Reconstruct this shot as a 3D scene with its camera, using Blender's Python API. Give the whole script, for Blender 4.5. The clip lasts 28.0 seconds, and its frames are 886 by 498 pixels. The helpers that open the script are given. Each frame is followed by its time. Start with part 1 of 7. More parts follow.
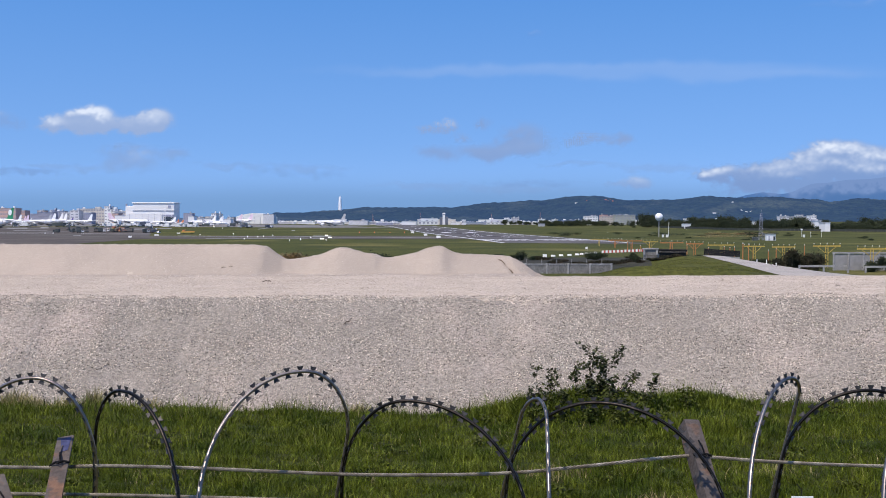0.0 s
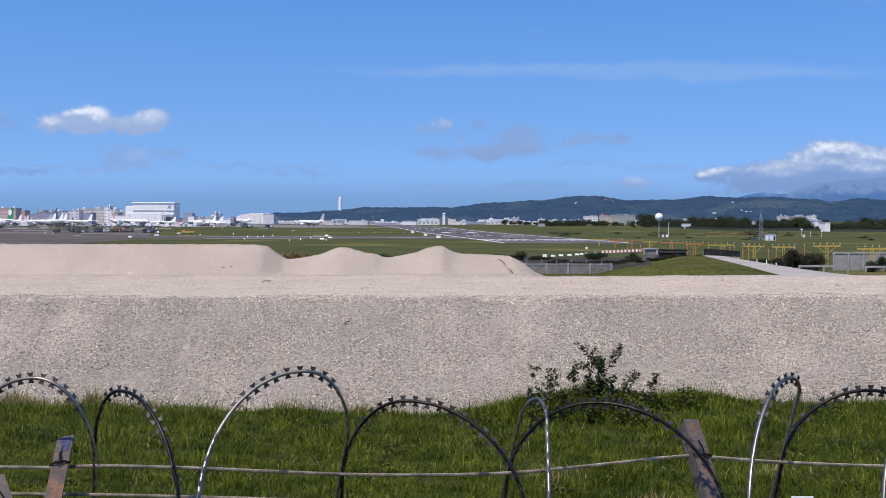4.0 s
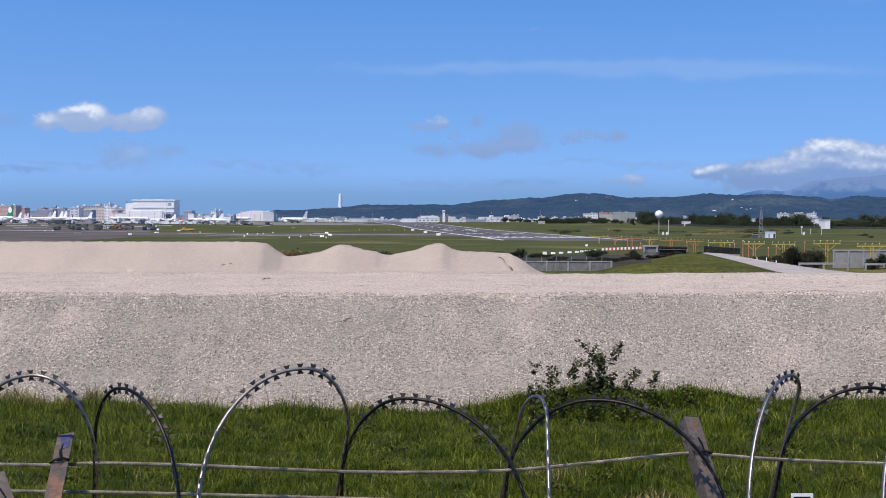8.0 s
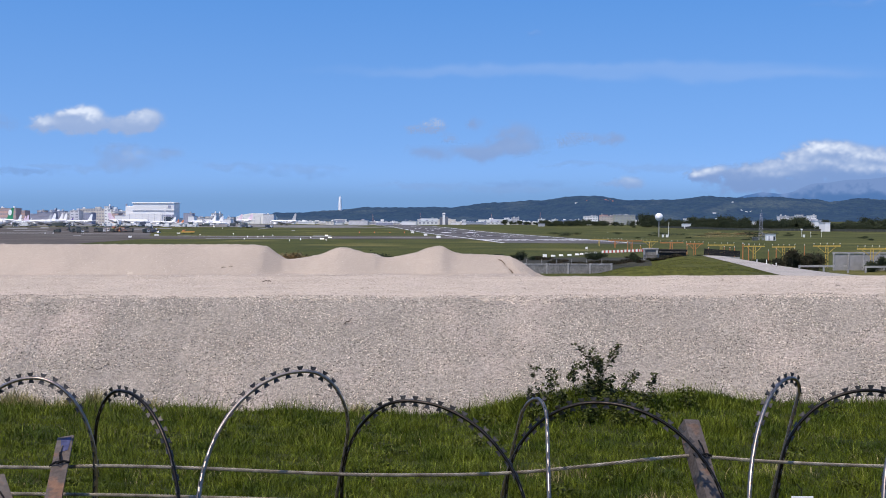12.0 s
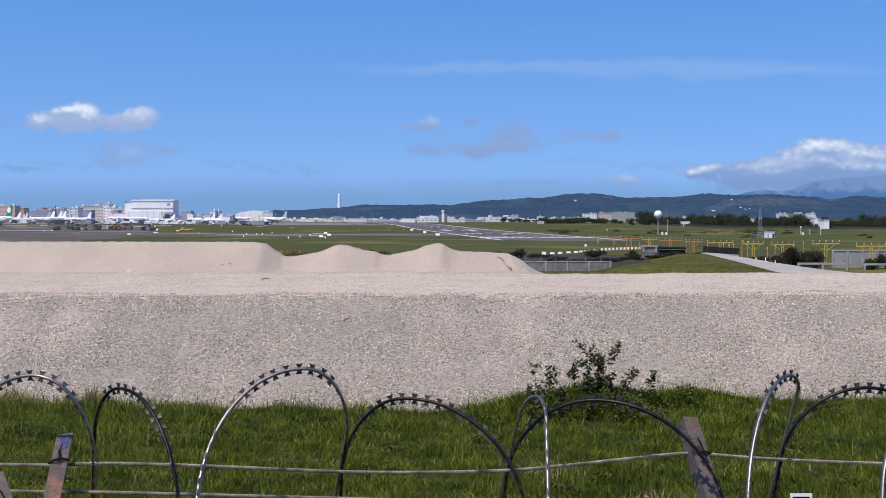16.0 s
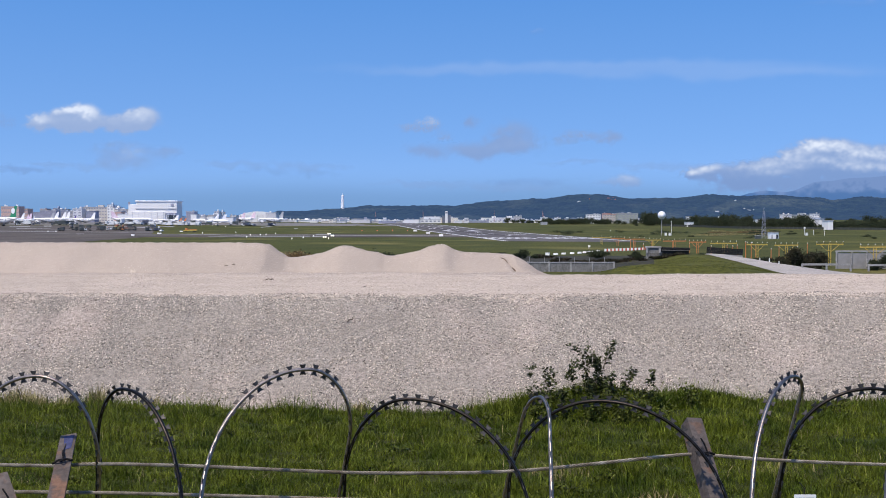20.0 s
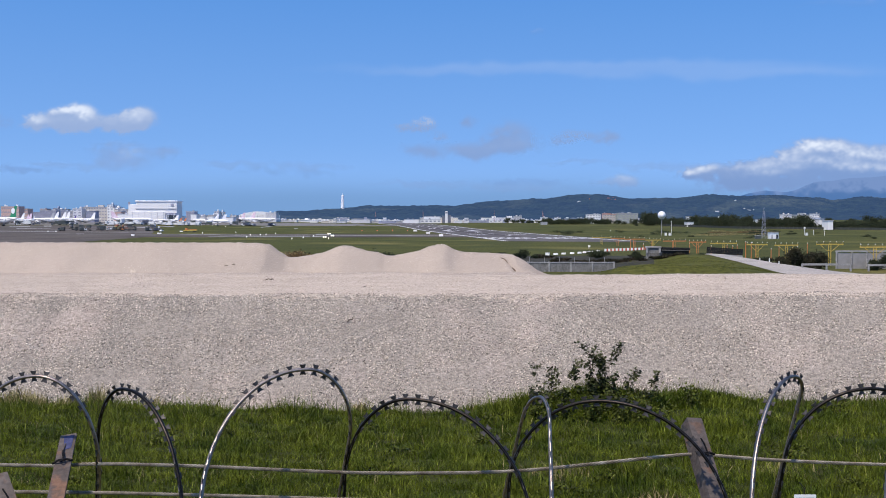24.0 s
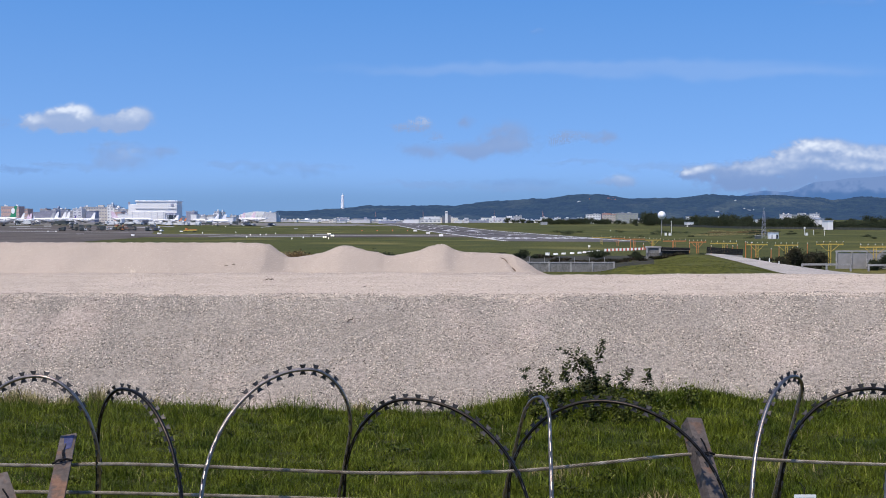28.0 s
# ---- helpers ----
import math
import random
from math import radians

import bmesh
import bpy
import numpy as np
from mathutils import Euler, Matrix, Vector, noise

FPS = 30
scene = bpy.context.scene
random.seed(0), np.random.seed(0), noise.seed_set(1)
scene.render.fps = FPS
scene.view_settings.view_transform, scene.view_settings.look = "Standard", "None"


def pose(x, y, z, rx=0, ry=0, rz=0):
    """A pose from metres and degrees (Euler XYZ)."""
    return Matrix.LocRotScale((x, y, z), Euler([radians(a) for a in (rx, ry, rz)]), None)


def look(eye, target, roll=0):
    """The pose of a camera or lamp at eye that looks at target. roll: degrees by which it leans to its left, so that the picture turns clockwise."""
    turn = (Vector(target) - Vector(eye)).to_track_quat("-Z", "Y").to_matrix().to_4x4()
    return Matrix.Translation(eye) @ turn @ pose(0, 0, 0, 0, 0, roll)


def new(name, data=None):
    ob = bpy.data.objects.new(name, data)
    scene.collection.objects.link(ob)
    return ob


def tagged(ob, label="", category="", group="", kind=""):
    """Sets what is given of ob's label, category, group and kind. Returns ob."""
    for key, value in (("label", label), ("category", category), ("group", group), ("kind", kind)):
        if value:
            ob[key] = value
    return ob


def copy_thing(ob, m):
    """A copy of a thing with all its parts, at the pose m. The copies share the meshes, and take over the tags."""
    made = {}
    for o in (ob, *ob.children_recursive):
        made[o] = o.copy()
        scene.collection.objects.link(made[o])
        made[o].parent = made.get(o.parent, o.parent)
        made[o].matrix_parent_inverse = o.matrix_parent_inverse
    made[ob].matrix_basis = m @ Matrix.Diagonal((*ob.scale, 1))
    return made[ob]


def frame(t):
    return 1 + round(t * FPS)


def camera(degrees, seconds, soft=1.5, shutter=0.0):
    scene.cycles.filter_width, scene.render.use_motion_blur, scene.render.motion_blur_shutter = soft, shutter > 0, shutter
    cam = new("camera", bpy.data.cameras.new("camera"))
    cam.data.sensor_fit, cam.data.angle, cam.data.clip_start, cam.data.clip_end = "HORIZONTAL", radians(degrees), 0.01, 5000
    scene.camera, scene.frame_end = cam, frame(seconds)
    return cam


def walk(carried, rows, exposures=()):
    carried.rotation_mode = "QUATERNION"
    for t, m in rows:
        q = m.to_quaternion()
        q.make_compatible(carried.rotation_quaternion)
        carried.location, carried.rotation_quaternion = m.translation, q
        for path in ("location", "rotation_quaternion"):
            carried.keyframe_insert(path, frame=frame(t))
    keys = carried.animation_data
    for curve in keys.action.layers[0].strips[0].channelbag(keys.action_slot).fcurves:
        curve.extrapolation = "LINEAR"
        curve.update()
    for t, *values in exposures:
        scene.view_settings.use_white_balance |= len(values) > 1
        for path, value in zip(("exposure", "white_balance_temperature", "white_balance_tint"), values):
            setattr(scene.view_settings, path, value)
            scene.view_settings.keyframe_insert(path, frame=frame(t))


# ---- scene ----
# The eye stands 11 m above the airfield and looks along +y.
EYE = 11.0
cam = camera(44, 28.0, soft=0.92)
# seconds, tilt from straight down, turn to the left (degrees)
TURNS = [
    (0, 88.495, 0.000),
    (0.5, 88.495, 0.000),
    (1, 88.495, 0.000),
    (1.5, 88.495, 0.000),
    (2, 88.495, 0.000),
    (2.5, 88.495, 0.000),
    (3, 88.495, 0.000),
    (3.5, 88.495, 0.000),
    (5.5, 88.495, 0.000),
    (6, 88.450, 0.000),
    (6.5, 88.456, 0.000),
    (7, 88.450, 0.000),
    (7.5, 88.315, 0.000),
    (8, 88.360, 0.000),
    (8.5, 88.365, 0.000),
    (9, 88.445, 0.000),
    (9.5, 88.450, 0.000),
    (10, 88.495, 0.000),
    (10.5, 88.495, 0.000),
    (11, 88.495, 0.000),
    (11.5, 88.495, 0.000),
    (12, 88.495, 0.000),
    (12.5, 88.450, 0.000),
    (14.5, 88.405, -0.045),
    (15, 88.399, -0.045),
    (15.5, 88.399, -0.045),
    (16, 88.365, -0.045),
    (16.5, 88.365, -0.045),
    (17, 88.365, -0.045),
    (17.5, 88.405, -0.028),
    (18, 88.450, 0.045),
    (18.5, 88.450, 0.062),
    (19, 88.450, 0.090),
    (19.5, 88.411, 0.090),
    (20, 88.405, 0.135),
    (20.5, 88.405, 0.130),
    (21, 88.405, 0.135),
    (21.5, 88.405, 0.135),
    (23.5, 88.405, 0.135),
    (24, 88.405, 0.135),
    (24.5, 88.405, 0.135),
    (25, 88.405, 0.135),
    (25.5, 88.405, 0.135),
    (26, 88.405, 0.135),
    (26.5, 88.405, 0.135),
    (27, 88.411, 0.135),
    (27.5, 88.411, 0.135),
    (28, 88.405, 0.135),]
walk(cam, [(t, pose(0, 0, EYE, tilt, 0, turn)) for t, tilt, turn in TURNS],
     exposures=[(0.0, 0.42), (28.0, 0.42)])

# ---------------------------------------------------------------- light
SUN_ELEV, SUN_AZ = radians(60), radians(-142)   # azimuth from +y towards +x
world = bpy.data.worlds.new("sky")
scene.world = world
world.use_nodes = True
wn = world.node_tree.nodes
wl = world.node_tree.links
sky = wn.new("ShaderNodeTexSky")
sky.sky_type = "NISHITA"
sky.sun_disc = False
sky.sun_elevation = SUN_ELEV
sky.sun_rotation = SUN_AZ
sky.altitude = 0
sky.air_density, sky.dust_density, sky.ozone_density = 1.0, 0.8, 3.5
# clear sea air: the blue reaches down to the horizon
coords = wn.new("ShaderNodeTexCoord")
lift = wn.new("ShaderNodeMapping")
lift.inputs["Location"].default_value = (0, 0, 0.235)
lift.inputs["Scale"].default_value = (1, 1, 0.6)
wl.new(coords.outputs["Generated"], lift.inputs["Vector"])
wl.new(lift.outputs[0], sky.inputs["Vector"])
hue = wn.new("ShaderNodeHueSaturation")
# the blue deepens with height above the hazy horizon
split = wn.new("ShaderNodeSeparateXYZ")
depth = wn.new("ShaderNodeValToRGB")
depth.color_ramp.interpolation = "LINEAR"
depth.color_ramp.elements[0].position, depth.color_ramp.elements[0].color = 0.0, (0.55, 0.55, 0.55, 1)
depth.color_ramp.elements[1].position, depth.color_ramp.elements[1].color = 0.22, (0.648, 0.648, 0.648, 1)
low_sky = depth.color_ramp.elements.new(0.07)
low_sky.color = (0.595, 0.595, 0.595, 1)
tall_sky = depth.color_ramp.elements.new(0.8)
tall_sky.color = (0.60, 0.60, 0.60, 1)
twice = wn.new("ShaderNodeMath")
twice.operation = "MULTIPLY"
twice.inputs[1].default_value = 2.0
wl.new(coords.outputs["Generated"], split.inputs[0])
wl.new(split.outputs["Z"], depth.inputs[0])
wl.new(depth.outputs[0], twice.inputs[0])
wl.new(twice.outputs[0], hue.inputs["Saturation"])
hue.inputs["Hue"].default_value = 0.506
wl.new(sky.outputs[0], hue.inputs["Color"])
wl.new(hue.outputs[0], wn["Background"].inputs[0])
wn["Background"].inputs[1].default_value = 0.146

sun_data = bpy.data.lights.new("sun", "SUN")
sun_data.energy, sun_data.angle, sun_data.color = 3.38, radians(0.53), (1.0, 0.88, 0.745)
sun = new("sun", sun_data)
sun.matrix_world = look((math.sin(SUN_AZ) * math.cos(SUN_ELEV) * 900, math.cos(SUN_AZ) * math.cos(SUN_ELEV) * 900,
                         math.sin(SUN_ELEV) * 900), (0, 0, 0))


# ---------------------------------------------------------------- materials
def material(name, colour, rough=0.8, metal=0.0, second=None, scale=1.0, fine=None, fine_amount=0.25, bump=0.0,
             bump_scale=None, per_object=0.0, per_island=0.0, spots=None, spot_scale=0.3, coords="Object", glow=None):
    """Two-scale noise between two colours, fine grain, bump, optional patches of a third colour."""
    m = bpy.data.materials.new(name)
    m.use_nodes = True
    n, l = m.node_tree.nodes, m.node_tree.links
    bsdf = n["Principled BSDF"]
    bsdf.inputs["Roughness"].default_value = rough
    bsdf.inputs["Metallic"].default_value = metal
    if rough >= 0.85:
        bsdf.inputs["Specular IOR Level"].default_value = 0.12
    tc = n.new("ShaderNodeTexCoord")
    geo = n.new("ShaderNodeNewGeometry")
    src = geo.outputs["Position"] if coords == "World" else tc.outputs["Object"]

    def noise_tex(s, detail=4.0):
        t = n.new("ShaderNodeTexNoise")
        t.inputs["Scale"].default_value = s
        t.inputs["Detail"].default_value = detail
        l.new(src, t.inputs["Vector"])
        return t

    def mixer(kind, fac, a, b):
        x = n.new("ShaderNodeMix")
        x.data_type, x.blend_type = "RGBA", kind
        for sock, v in ((x.inputs[0], fac), (x.inputs[6], a), (x.inputs[7], b)):
            if isinstance(v, bpy.types.NodeSocket):
                l.new(v, sock)
            elif isinstance(v, (int, float)):
                sock.default_value = v
            else:
                sock.default_value = (*v, 1)
        return x.outputs[2]

    def ramp(sock, lo, hi):
        r = n.new("ShaderNodeMapRange")
        r.inputs[1].default_value, r.inputs[2].default_value = lo, hi
        l.new(sock, r.inputs[0])
        return r.outputs[0]

    second = second or tuple(c * 0.75 for c in colour)
    col = mixer("MIX", ramp(noise_tex(scale).outputs[0], 0.35, 0.65), colour, second)
    if spots:
        col = mixer("MIX", ramp(noise_tex(spot_scale, 6.0).outputs[0], 0.54, 0.66), col, spots)
    if fine:
        g = noise_tex(fine, 3.0)
        dark = mixer("MIX", ramp(g.outputs[0], 0.3, 0.7), (1 - fine_amount,) * 3, (1 + fine_amount,) * 3)
        col = mixer("MULTIPLY", 1.0, col, dark)
    if per_object or per_island:
        rnd = n.new("ShaderNodeObjectInfo").outputs["Random"] if per_object else geo.outputs["Random Per Island"]
        amount = per_object or per_island
        v = n.new("ShaderNodeMapRange")
        v.inputs[3].default_value, v.inputs[4].default_value = 1 - amount, 1 + amount
        l.new(rnd, v.inputs[0])
        col = mixer("MULTIPLY", 1.0, col, v.outputs[0])
    l.new(col, bsdf.inputs["Base Color"])
    if bump:
        b = n.new("ShaderNodeBump")
        b.inputs["Strength"].default_value = bump
        b.inputs["Distance"].default_value = 0.05
        l.new(noise_tex(bump_scale or (fine or scale * 8), 5.0).outputs[0], b.inputs["Height"])
        l.new(b.outputs[0], bsdf.inputs["Normal"])
    if glow:
        bsdf.inputs["Emission Color"].default_value = (*glow[0], 1)
        bsdf.inputs["Emission Strength"].default_value = glow[1]
    return m


M = {}
M["turf"] = material("airfield grass", (0.070, 0.073, 0.016), 0.95, second=(0.044, 0.051, 0.011), scale=0.03, fine=0.9, fine_amount=0.4,
                     spots=(0.125, 0.112, 0.034), spot_scale=0.014, bump=0.3, coords="World")
M["soil"] = material("grassy soil", (0.024, 0.034, 0.008), 0.98, second=(0.034, 0.036, 0.012), scale=0.8, fine=9.0, bump=0.6, coords="World")
M["mud"] = material("dark wet ditch mud", (0.028, 0.028, 0.022), 0.95, second=(0.055, 0.052, 0.040), scale=0.2, fine=1.5, coords="World")
M["asphalt"] = material("asphalt", (0.112, 0.096, 0.083), 0.95, second=(0.070, 0.060, 0.052), scale=0.02, fine=0.6,
                        spots=(0.13, 0.125, 0.12), spot_scale=0.015, bump=0.15, coords="World")
M["runway"] = material("runway asphalt", (0.125, 0.117, 0.117), 0.95, second=(0.082, 0.077, 0.079), scale=0.03, fine=0.5, coords="World")
M["concrete"] = material("apron concrete", (0.20, 0.19, 0.18), 0.85, second=(0.14, 0.135, 0.13), scale=0.02, fine=0.4, coords="World")
M["road"] = material("road concrete", (0.36, 0.33, 0.30), 0.9, second=(0.30, 0.28, 0.26), scale=0.15, fine=3.0, bump=0.2, coords="World")
M["paint"] = material("white road paint", (0.80, 0.80, 0.79), 0.7, second=(0.62, 0.62, 0.61), scale=0.2, fine=1.5)
M["gravel"] = material("crushed limestone", (0.472, 0.397, 0.326), 0.95, second=(0.412, 0.346, 0.281), scale=0.35, fine=7.0,
                       fine_amount=0.3, spots=(0.48, 0.405, 0.33), spot_scale=0.22, bump=1.0, bump_scale=12.0, coords="World")
M["stone"] = material("crushed stone chips", (0.53, 0.46, 0.39), 0.9, second=(0.43, 0.37, 0.31), scale=0.7, per_island=0.45,
                      fine=30.0, coords="World")
# base of the bank's face, darker than the gravel of the flat top
M["coarse"] = material("coarse crushed stone with darker base", (0.286, 0.253, 0.216), 0.95, second=(0.246, 0.218, 0.186), scale=0.5, fine=9.0,
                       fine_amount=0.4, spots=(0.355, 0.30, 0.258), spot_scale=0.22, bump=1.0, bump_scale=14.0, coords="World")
M["chip"] = material("coarse grey stone chips", (0.538, 0.472, 0.396), 0.9, second=(0.474, 0.408, 0.344), scale=0.16, per_island=0.5, fine=30.0, coords="World")
# near-black chip colour stands in for shadow in the pits between stones
M["shade_chip"] = material("dark chips for shaded gaps", (0.115, 0.10, 0.085), 0.95, second=(0.08, 0.07, 0.06), scale=0.8, per_island=0.5, coords="World")
M["sand"] = material("pale sand", (0.386, 0.324, 0.268), 0.95, second=(0.338, 0.286, 0.240), scale=0.22, fine=14.0, fine_amount=0.16, spots=(0.40, 0.332, 0.276), spot_scale=0.12, bump=0.25, bump_scale=30.0, coords="World")


def blade_material(name, colour, tip, rough=0.55):
    m = material(name, colour, rough, second=tip, scale=0.9, per_island=0.7, fine=3.0, coords="World")
    m.node_tree.nodes["Principled BSDF"].inputs["Specular IOR Level"].default_value = 0.15
    return m


M["blade"] = blade_material("grass blades", (0.035, 0.055, 0.0030), (0.097, 0.117, 0.0095))
M["pale_blade"] = blade_material("yellow-green grass blades", (0.11, 0.14, 0.014), (0.15, 0.165, 0.022))
M["dry_blade"] = blade_material("dry grass blades", (0.26, 0.21, 0.10), (0.19, 0.17, 0.07))
M["field_blade"] = blade_material("airfield grass tufts", (0.070, 0.082, 0.014), (0.10, 0.10, 0.022))
M["leaf"] = blade_material("shrub leaves", (0.032, 0.042, 0.011), (0.060, 0.064, 0.020))
M["weed_leaf"] = blade_material("broad weed leaves", (0.033, 0.044, 0.005), (0.068, 0.080, 0.011))
M["twig"] = material("shrub bark", (0.09, 0.065, 0.045), 0.9, scale=20)
M["tree_leaf"] = material("tree foliage", (0.046, 0.056, 0.030), 0.95, second=(0.034, 0.043, 0.024), scale=0.05, per_island=0.2)
M["ditch_leaf"] = material("dark ditch weeds", (0.030, 0.032, 0.018), 0.9, second=(0.045, 0.036, 0.024), scale=0.5, per_island=0.4)
M["dry_leaf"] = material("dry brown weeds", (0.19, 0.125, 0.06), 0.9, second=(0.11, 0.09, 0.045), scale=0.9, per_island=0.4)
M["bark"] = material("bark", (0.12, 0.095, 0.07), 0.95, scale=3)
M["galvanised"] = material("galvanised steel", (0.37, 0.305, 0.262), 0.40, 1.0, second=(0.25, 0.208, 0.18), scale=14, fine=120, bump=0.03)
M["dark_steel"] = material("dark razor steel", (0.045, 0.038, 0.034), 0.45, 1.0, second=(0.022, 0.0185, 0.0165), scale=18, fine=120, bump=0.03)
M["dull_steel"] = material("dull dark steel", (0.007, 0.007, 0.008), 0.86, 0.0, second=(0.014, 0.013, 0.012), scale=20, fine=150)
M["barb_steel"] = material("dull grey barb steel", (0.10, 0.094, 0.092), 0.65, 1.0, second=(0.065, 0.060, 0.058), scale=20, fine=150)
M["rope"] = material("weathered steel cable", (0.33, 0.295, 0.235), 0.5, 0.3, second=(0.11, 0.085, 0.06), scale=12, fine=90)
M["rusty"] = material("weathered grey-brown angle iron", (0.100, 0.083, 0.074), 0.75, 0.15, second=(0.068, 0.052, 0.044), scale=9, fine=70,
                      spots=(0.155, 0.082, 0.048), spot_scale=13, bump=0.2)
M["blue_film"] = material("blue weathered film", (0.045, 0.052, 0.12), 0.95, second=(0.075, 0.075, 0.115), scale=14, fine=60)
M["white_plate"] = material("white enamel", (0.8, 0.8, 0.8), 0.4, second=(0.7, 0.7, 0.7), scale=6)
M["yellow"] = material("yellow steel paint", (0.54, 0.37, 0.07), 0.6, second=(0.44, 0.31, 0.07), scale=1.2, fine=8)
M["orange"] = material("orange steel paint", (0.55, 0.20, 0.06), 0.6, second=(0.45, 0.17, 0.06), scale=1.2, fine=8)
M["red"] = material("red paint", (0.60, 0.06, 0.04), 0.6, second=(0.5, 0.06, 0.05), scale=2)
M["block_white"] = material("white barrier plastic", (0.86, 0.85, 0.82), 0.6, second=(0.78, 0.77, 0.74), scale=1.2)
M["grey_concrete"] = material("grey concrete", (0.36, 0.35, 0.335), 0.9, second=(0.26, 0.255, 0.25), scale=0.6, fine=5, bump=0.2)
M["panel_concrete"] = material("weathered panel concrete", (0.31, 0.302, 0.295), 0.92, second=(0.265, 0.258, 0.25), scale=0.35, fine=0.9, fine_amount=0.12)
M["damp_concrete"] = material("damp grey concrete", (0.225, 0.218, 0.205), 0.9, second=(0.15, 0.145, 0.135), scale=0.7, fine=3, bump=0.15)
M["dark_concrete"] = material("stained dark concrete", (0.16, 0.152, 0.14), 0.9, second=(0.085, 0.08, 0.074), scale=0.8, fine=4, bump=0.2)
M["black"] = material("black rubber", (0.018, 0.018, 0.02), 0.8, second=(0.03, 0.03, 0.032), scale=1.5)
M["dark_mesh"] = material("dark green fence mesh", (0.040, 0.046, 0.044), 0.9, second=(0.055, 0.060, 0.056), scale=0.3)
M["dark_board"] = material("black parapet boards", (0.014, 0.014, 0.015), 0.9, second=(0.025, 0.025, 0.026), scale=0.8, fine=4)
M["hull_white"] = material("white aircraft paint", (0.82, 0.82, 0.82), 0.35, second=(0.76, 0.76, 0.77), scale=0.3)
M["hull_grey"] = material("light grey aircraft paint", (0.40, 0.41, 0.43), 0.45, second=(0.34, 0.35, 0.37), scale=0.3)
M["fin_green"] = material("green aircraft paint", (0.02, 0.22, 0.10), 0.4, second=(0.02, 0.19, 0.09), scale=0.3)
M["fin_pink"] = material("pink aircraft paint", (0.66, 0.46, 0.56), 0.4, second=(0.72, 0.62, 0.68), scale=0.25)
M["fin_purple"] = material("purple aircraft paint", (0.10, 0.06, 0.26), 0.4, second=(0.12, 0.08, 0.28), scale=0.3)
M["fin_orange"] = material("orange aircraft paint", (0.60, 0.20, 0.06), 0.4, second=(0.55, 0.18, 0.06), scale=0.3)
M["window_dark"] = material("dark glazing", (0.03, 0.04, 0.05), 0.12, second=(0.045, 0.055, 0.07), scale=0.4)
# pane colour lifted towards grey to paint in distance haze
M["far_glass"] = material("hazed office glazing", (0.30, 0.31, 0.35), 0.4, second=(0.20, 0.215, 0.26), scale=0.1)
M["wall_sage"] = material("weathered grey-green render", (0.36, 0.38, 0.34), 0.85, second=(0.29, 0.31, 0.29), scale=0.08, fine=0.8)
M["tower_dark"] = material("dark tower cladding", (0.15, 0.16, 0.20), 0.6, second=(0.11, 0.12, 0.15), scale=0.2, fine=0.8)
M["roof_red"] = material("red roof sheet", (0.42, 0.16, 0.12), 0.7, second=(0.36, 0.15, 0.12), scale=0.2, fine=0.8)
M["mast_red"] = material("faded red mast paint", (0.36, 0.17, 0.15), 0.7, second=(0.30, 0.16, 0.15), scale=0.3)
M["worn_paint"] = material("worn pale road paint", (0.36, 0.35, 0.33), 0.8, second=(0.13, 0.125, 0.115), scale=0.05, fine=0.9, coords="World")
M["wall_white"] = material("white cladding", (0.80, 0.79, 0.77), 0.7, second=(0.72, 0.72, 0.71), scale=0.03)
M["wall_grey"] = material("grey render", (0.60, 0.59, 0.61), 0.85, second=(0.50, 0.50, 0.52), scale=0.08, fine=0.8, per_object=0.25)
M["wall_cream"] = material("cream render", (0.68, 0.63, 0.57), 0.85, second=(0.60, 0.56, 0.51), scale=0.08, fine=0.8, per_object=0.2)
# brick and slate base colours are paled in place of air haze
M["wall_brick"] = material("hazed red brick facade", (0.56, 0.38, 0.32), 0.85, second=(0.50, 0.36, 0.32), scale=0.08, fine=0.8)
M["wall_slate"] = material("blue-grey facade", (0.33, 0.34, 0.42), 0.7, second=(0.26, 0.27, 0.34), scale=0.08, fine=0.8)
M["roof_grey"] = material("grey roof sheet", (0.45, 0.46, 0.48), 0.6, second=(0.36, 0.37, 0.39), scale=0.1, fine=0.8)
M["roof_blue"] = material("blue-grey roof sheet", (0.22, 0.29, 0.38), 0.6, second=(0.18, 0.24, 0.32), scale=0.1)
M["vehicle_dark"] = material("dark vehicle paint", (0.05, 0.06, 0.06), 0.45, second=(0.08, 0.09, 0.085), scale=0.5)
M["vehicle_green"] = material("green vehicle paint", (0.052, 0.065, 0.056), 0.5, second=(0.08, 0.09, 0.08), scale=0.5)
M["vehicle_red"] = material("dull red vehicle paint", (0.28, 0.09, 0.05), 0.5, second=(0.22, 0.08, 0.05), scale=0.5)
M["vehicle_white"] = material("white vehicle paint", (0.72, 0.72, 0.71), 0.4, second=(0.6, 0.6, 0.6), scale=0.5)
M["vehicle_blue"] = material("dark blue vehicle paint", (0.055, 0.066, 0.10), 0.45, second=(0.08, 0.09, 0.12), scale=0.5)
M["signal_white"] = material("lit white lens", (0.9, 0.9, 0.85), 0.3, glow=((1.0, 0.97, 0.9), 0.8))
M["signal_warm"] = material("lit warm lens", (0.9, 0.8, 0.6), 0.3, glow=((1.0, 0.82, 0.5), 1.6))
M["signal_red"] = material("lit red lens", (0.7, 0.08, 0.04), 0.3, glow=((1.0, 0.12, 0.05), 0.9))
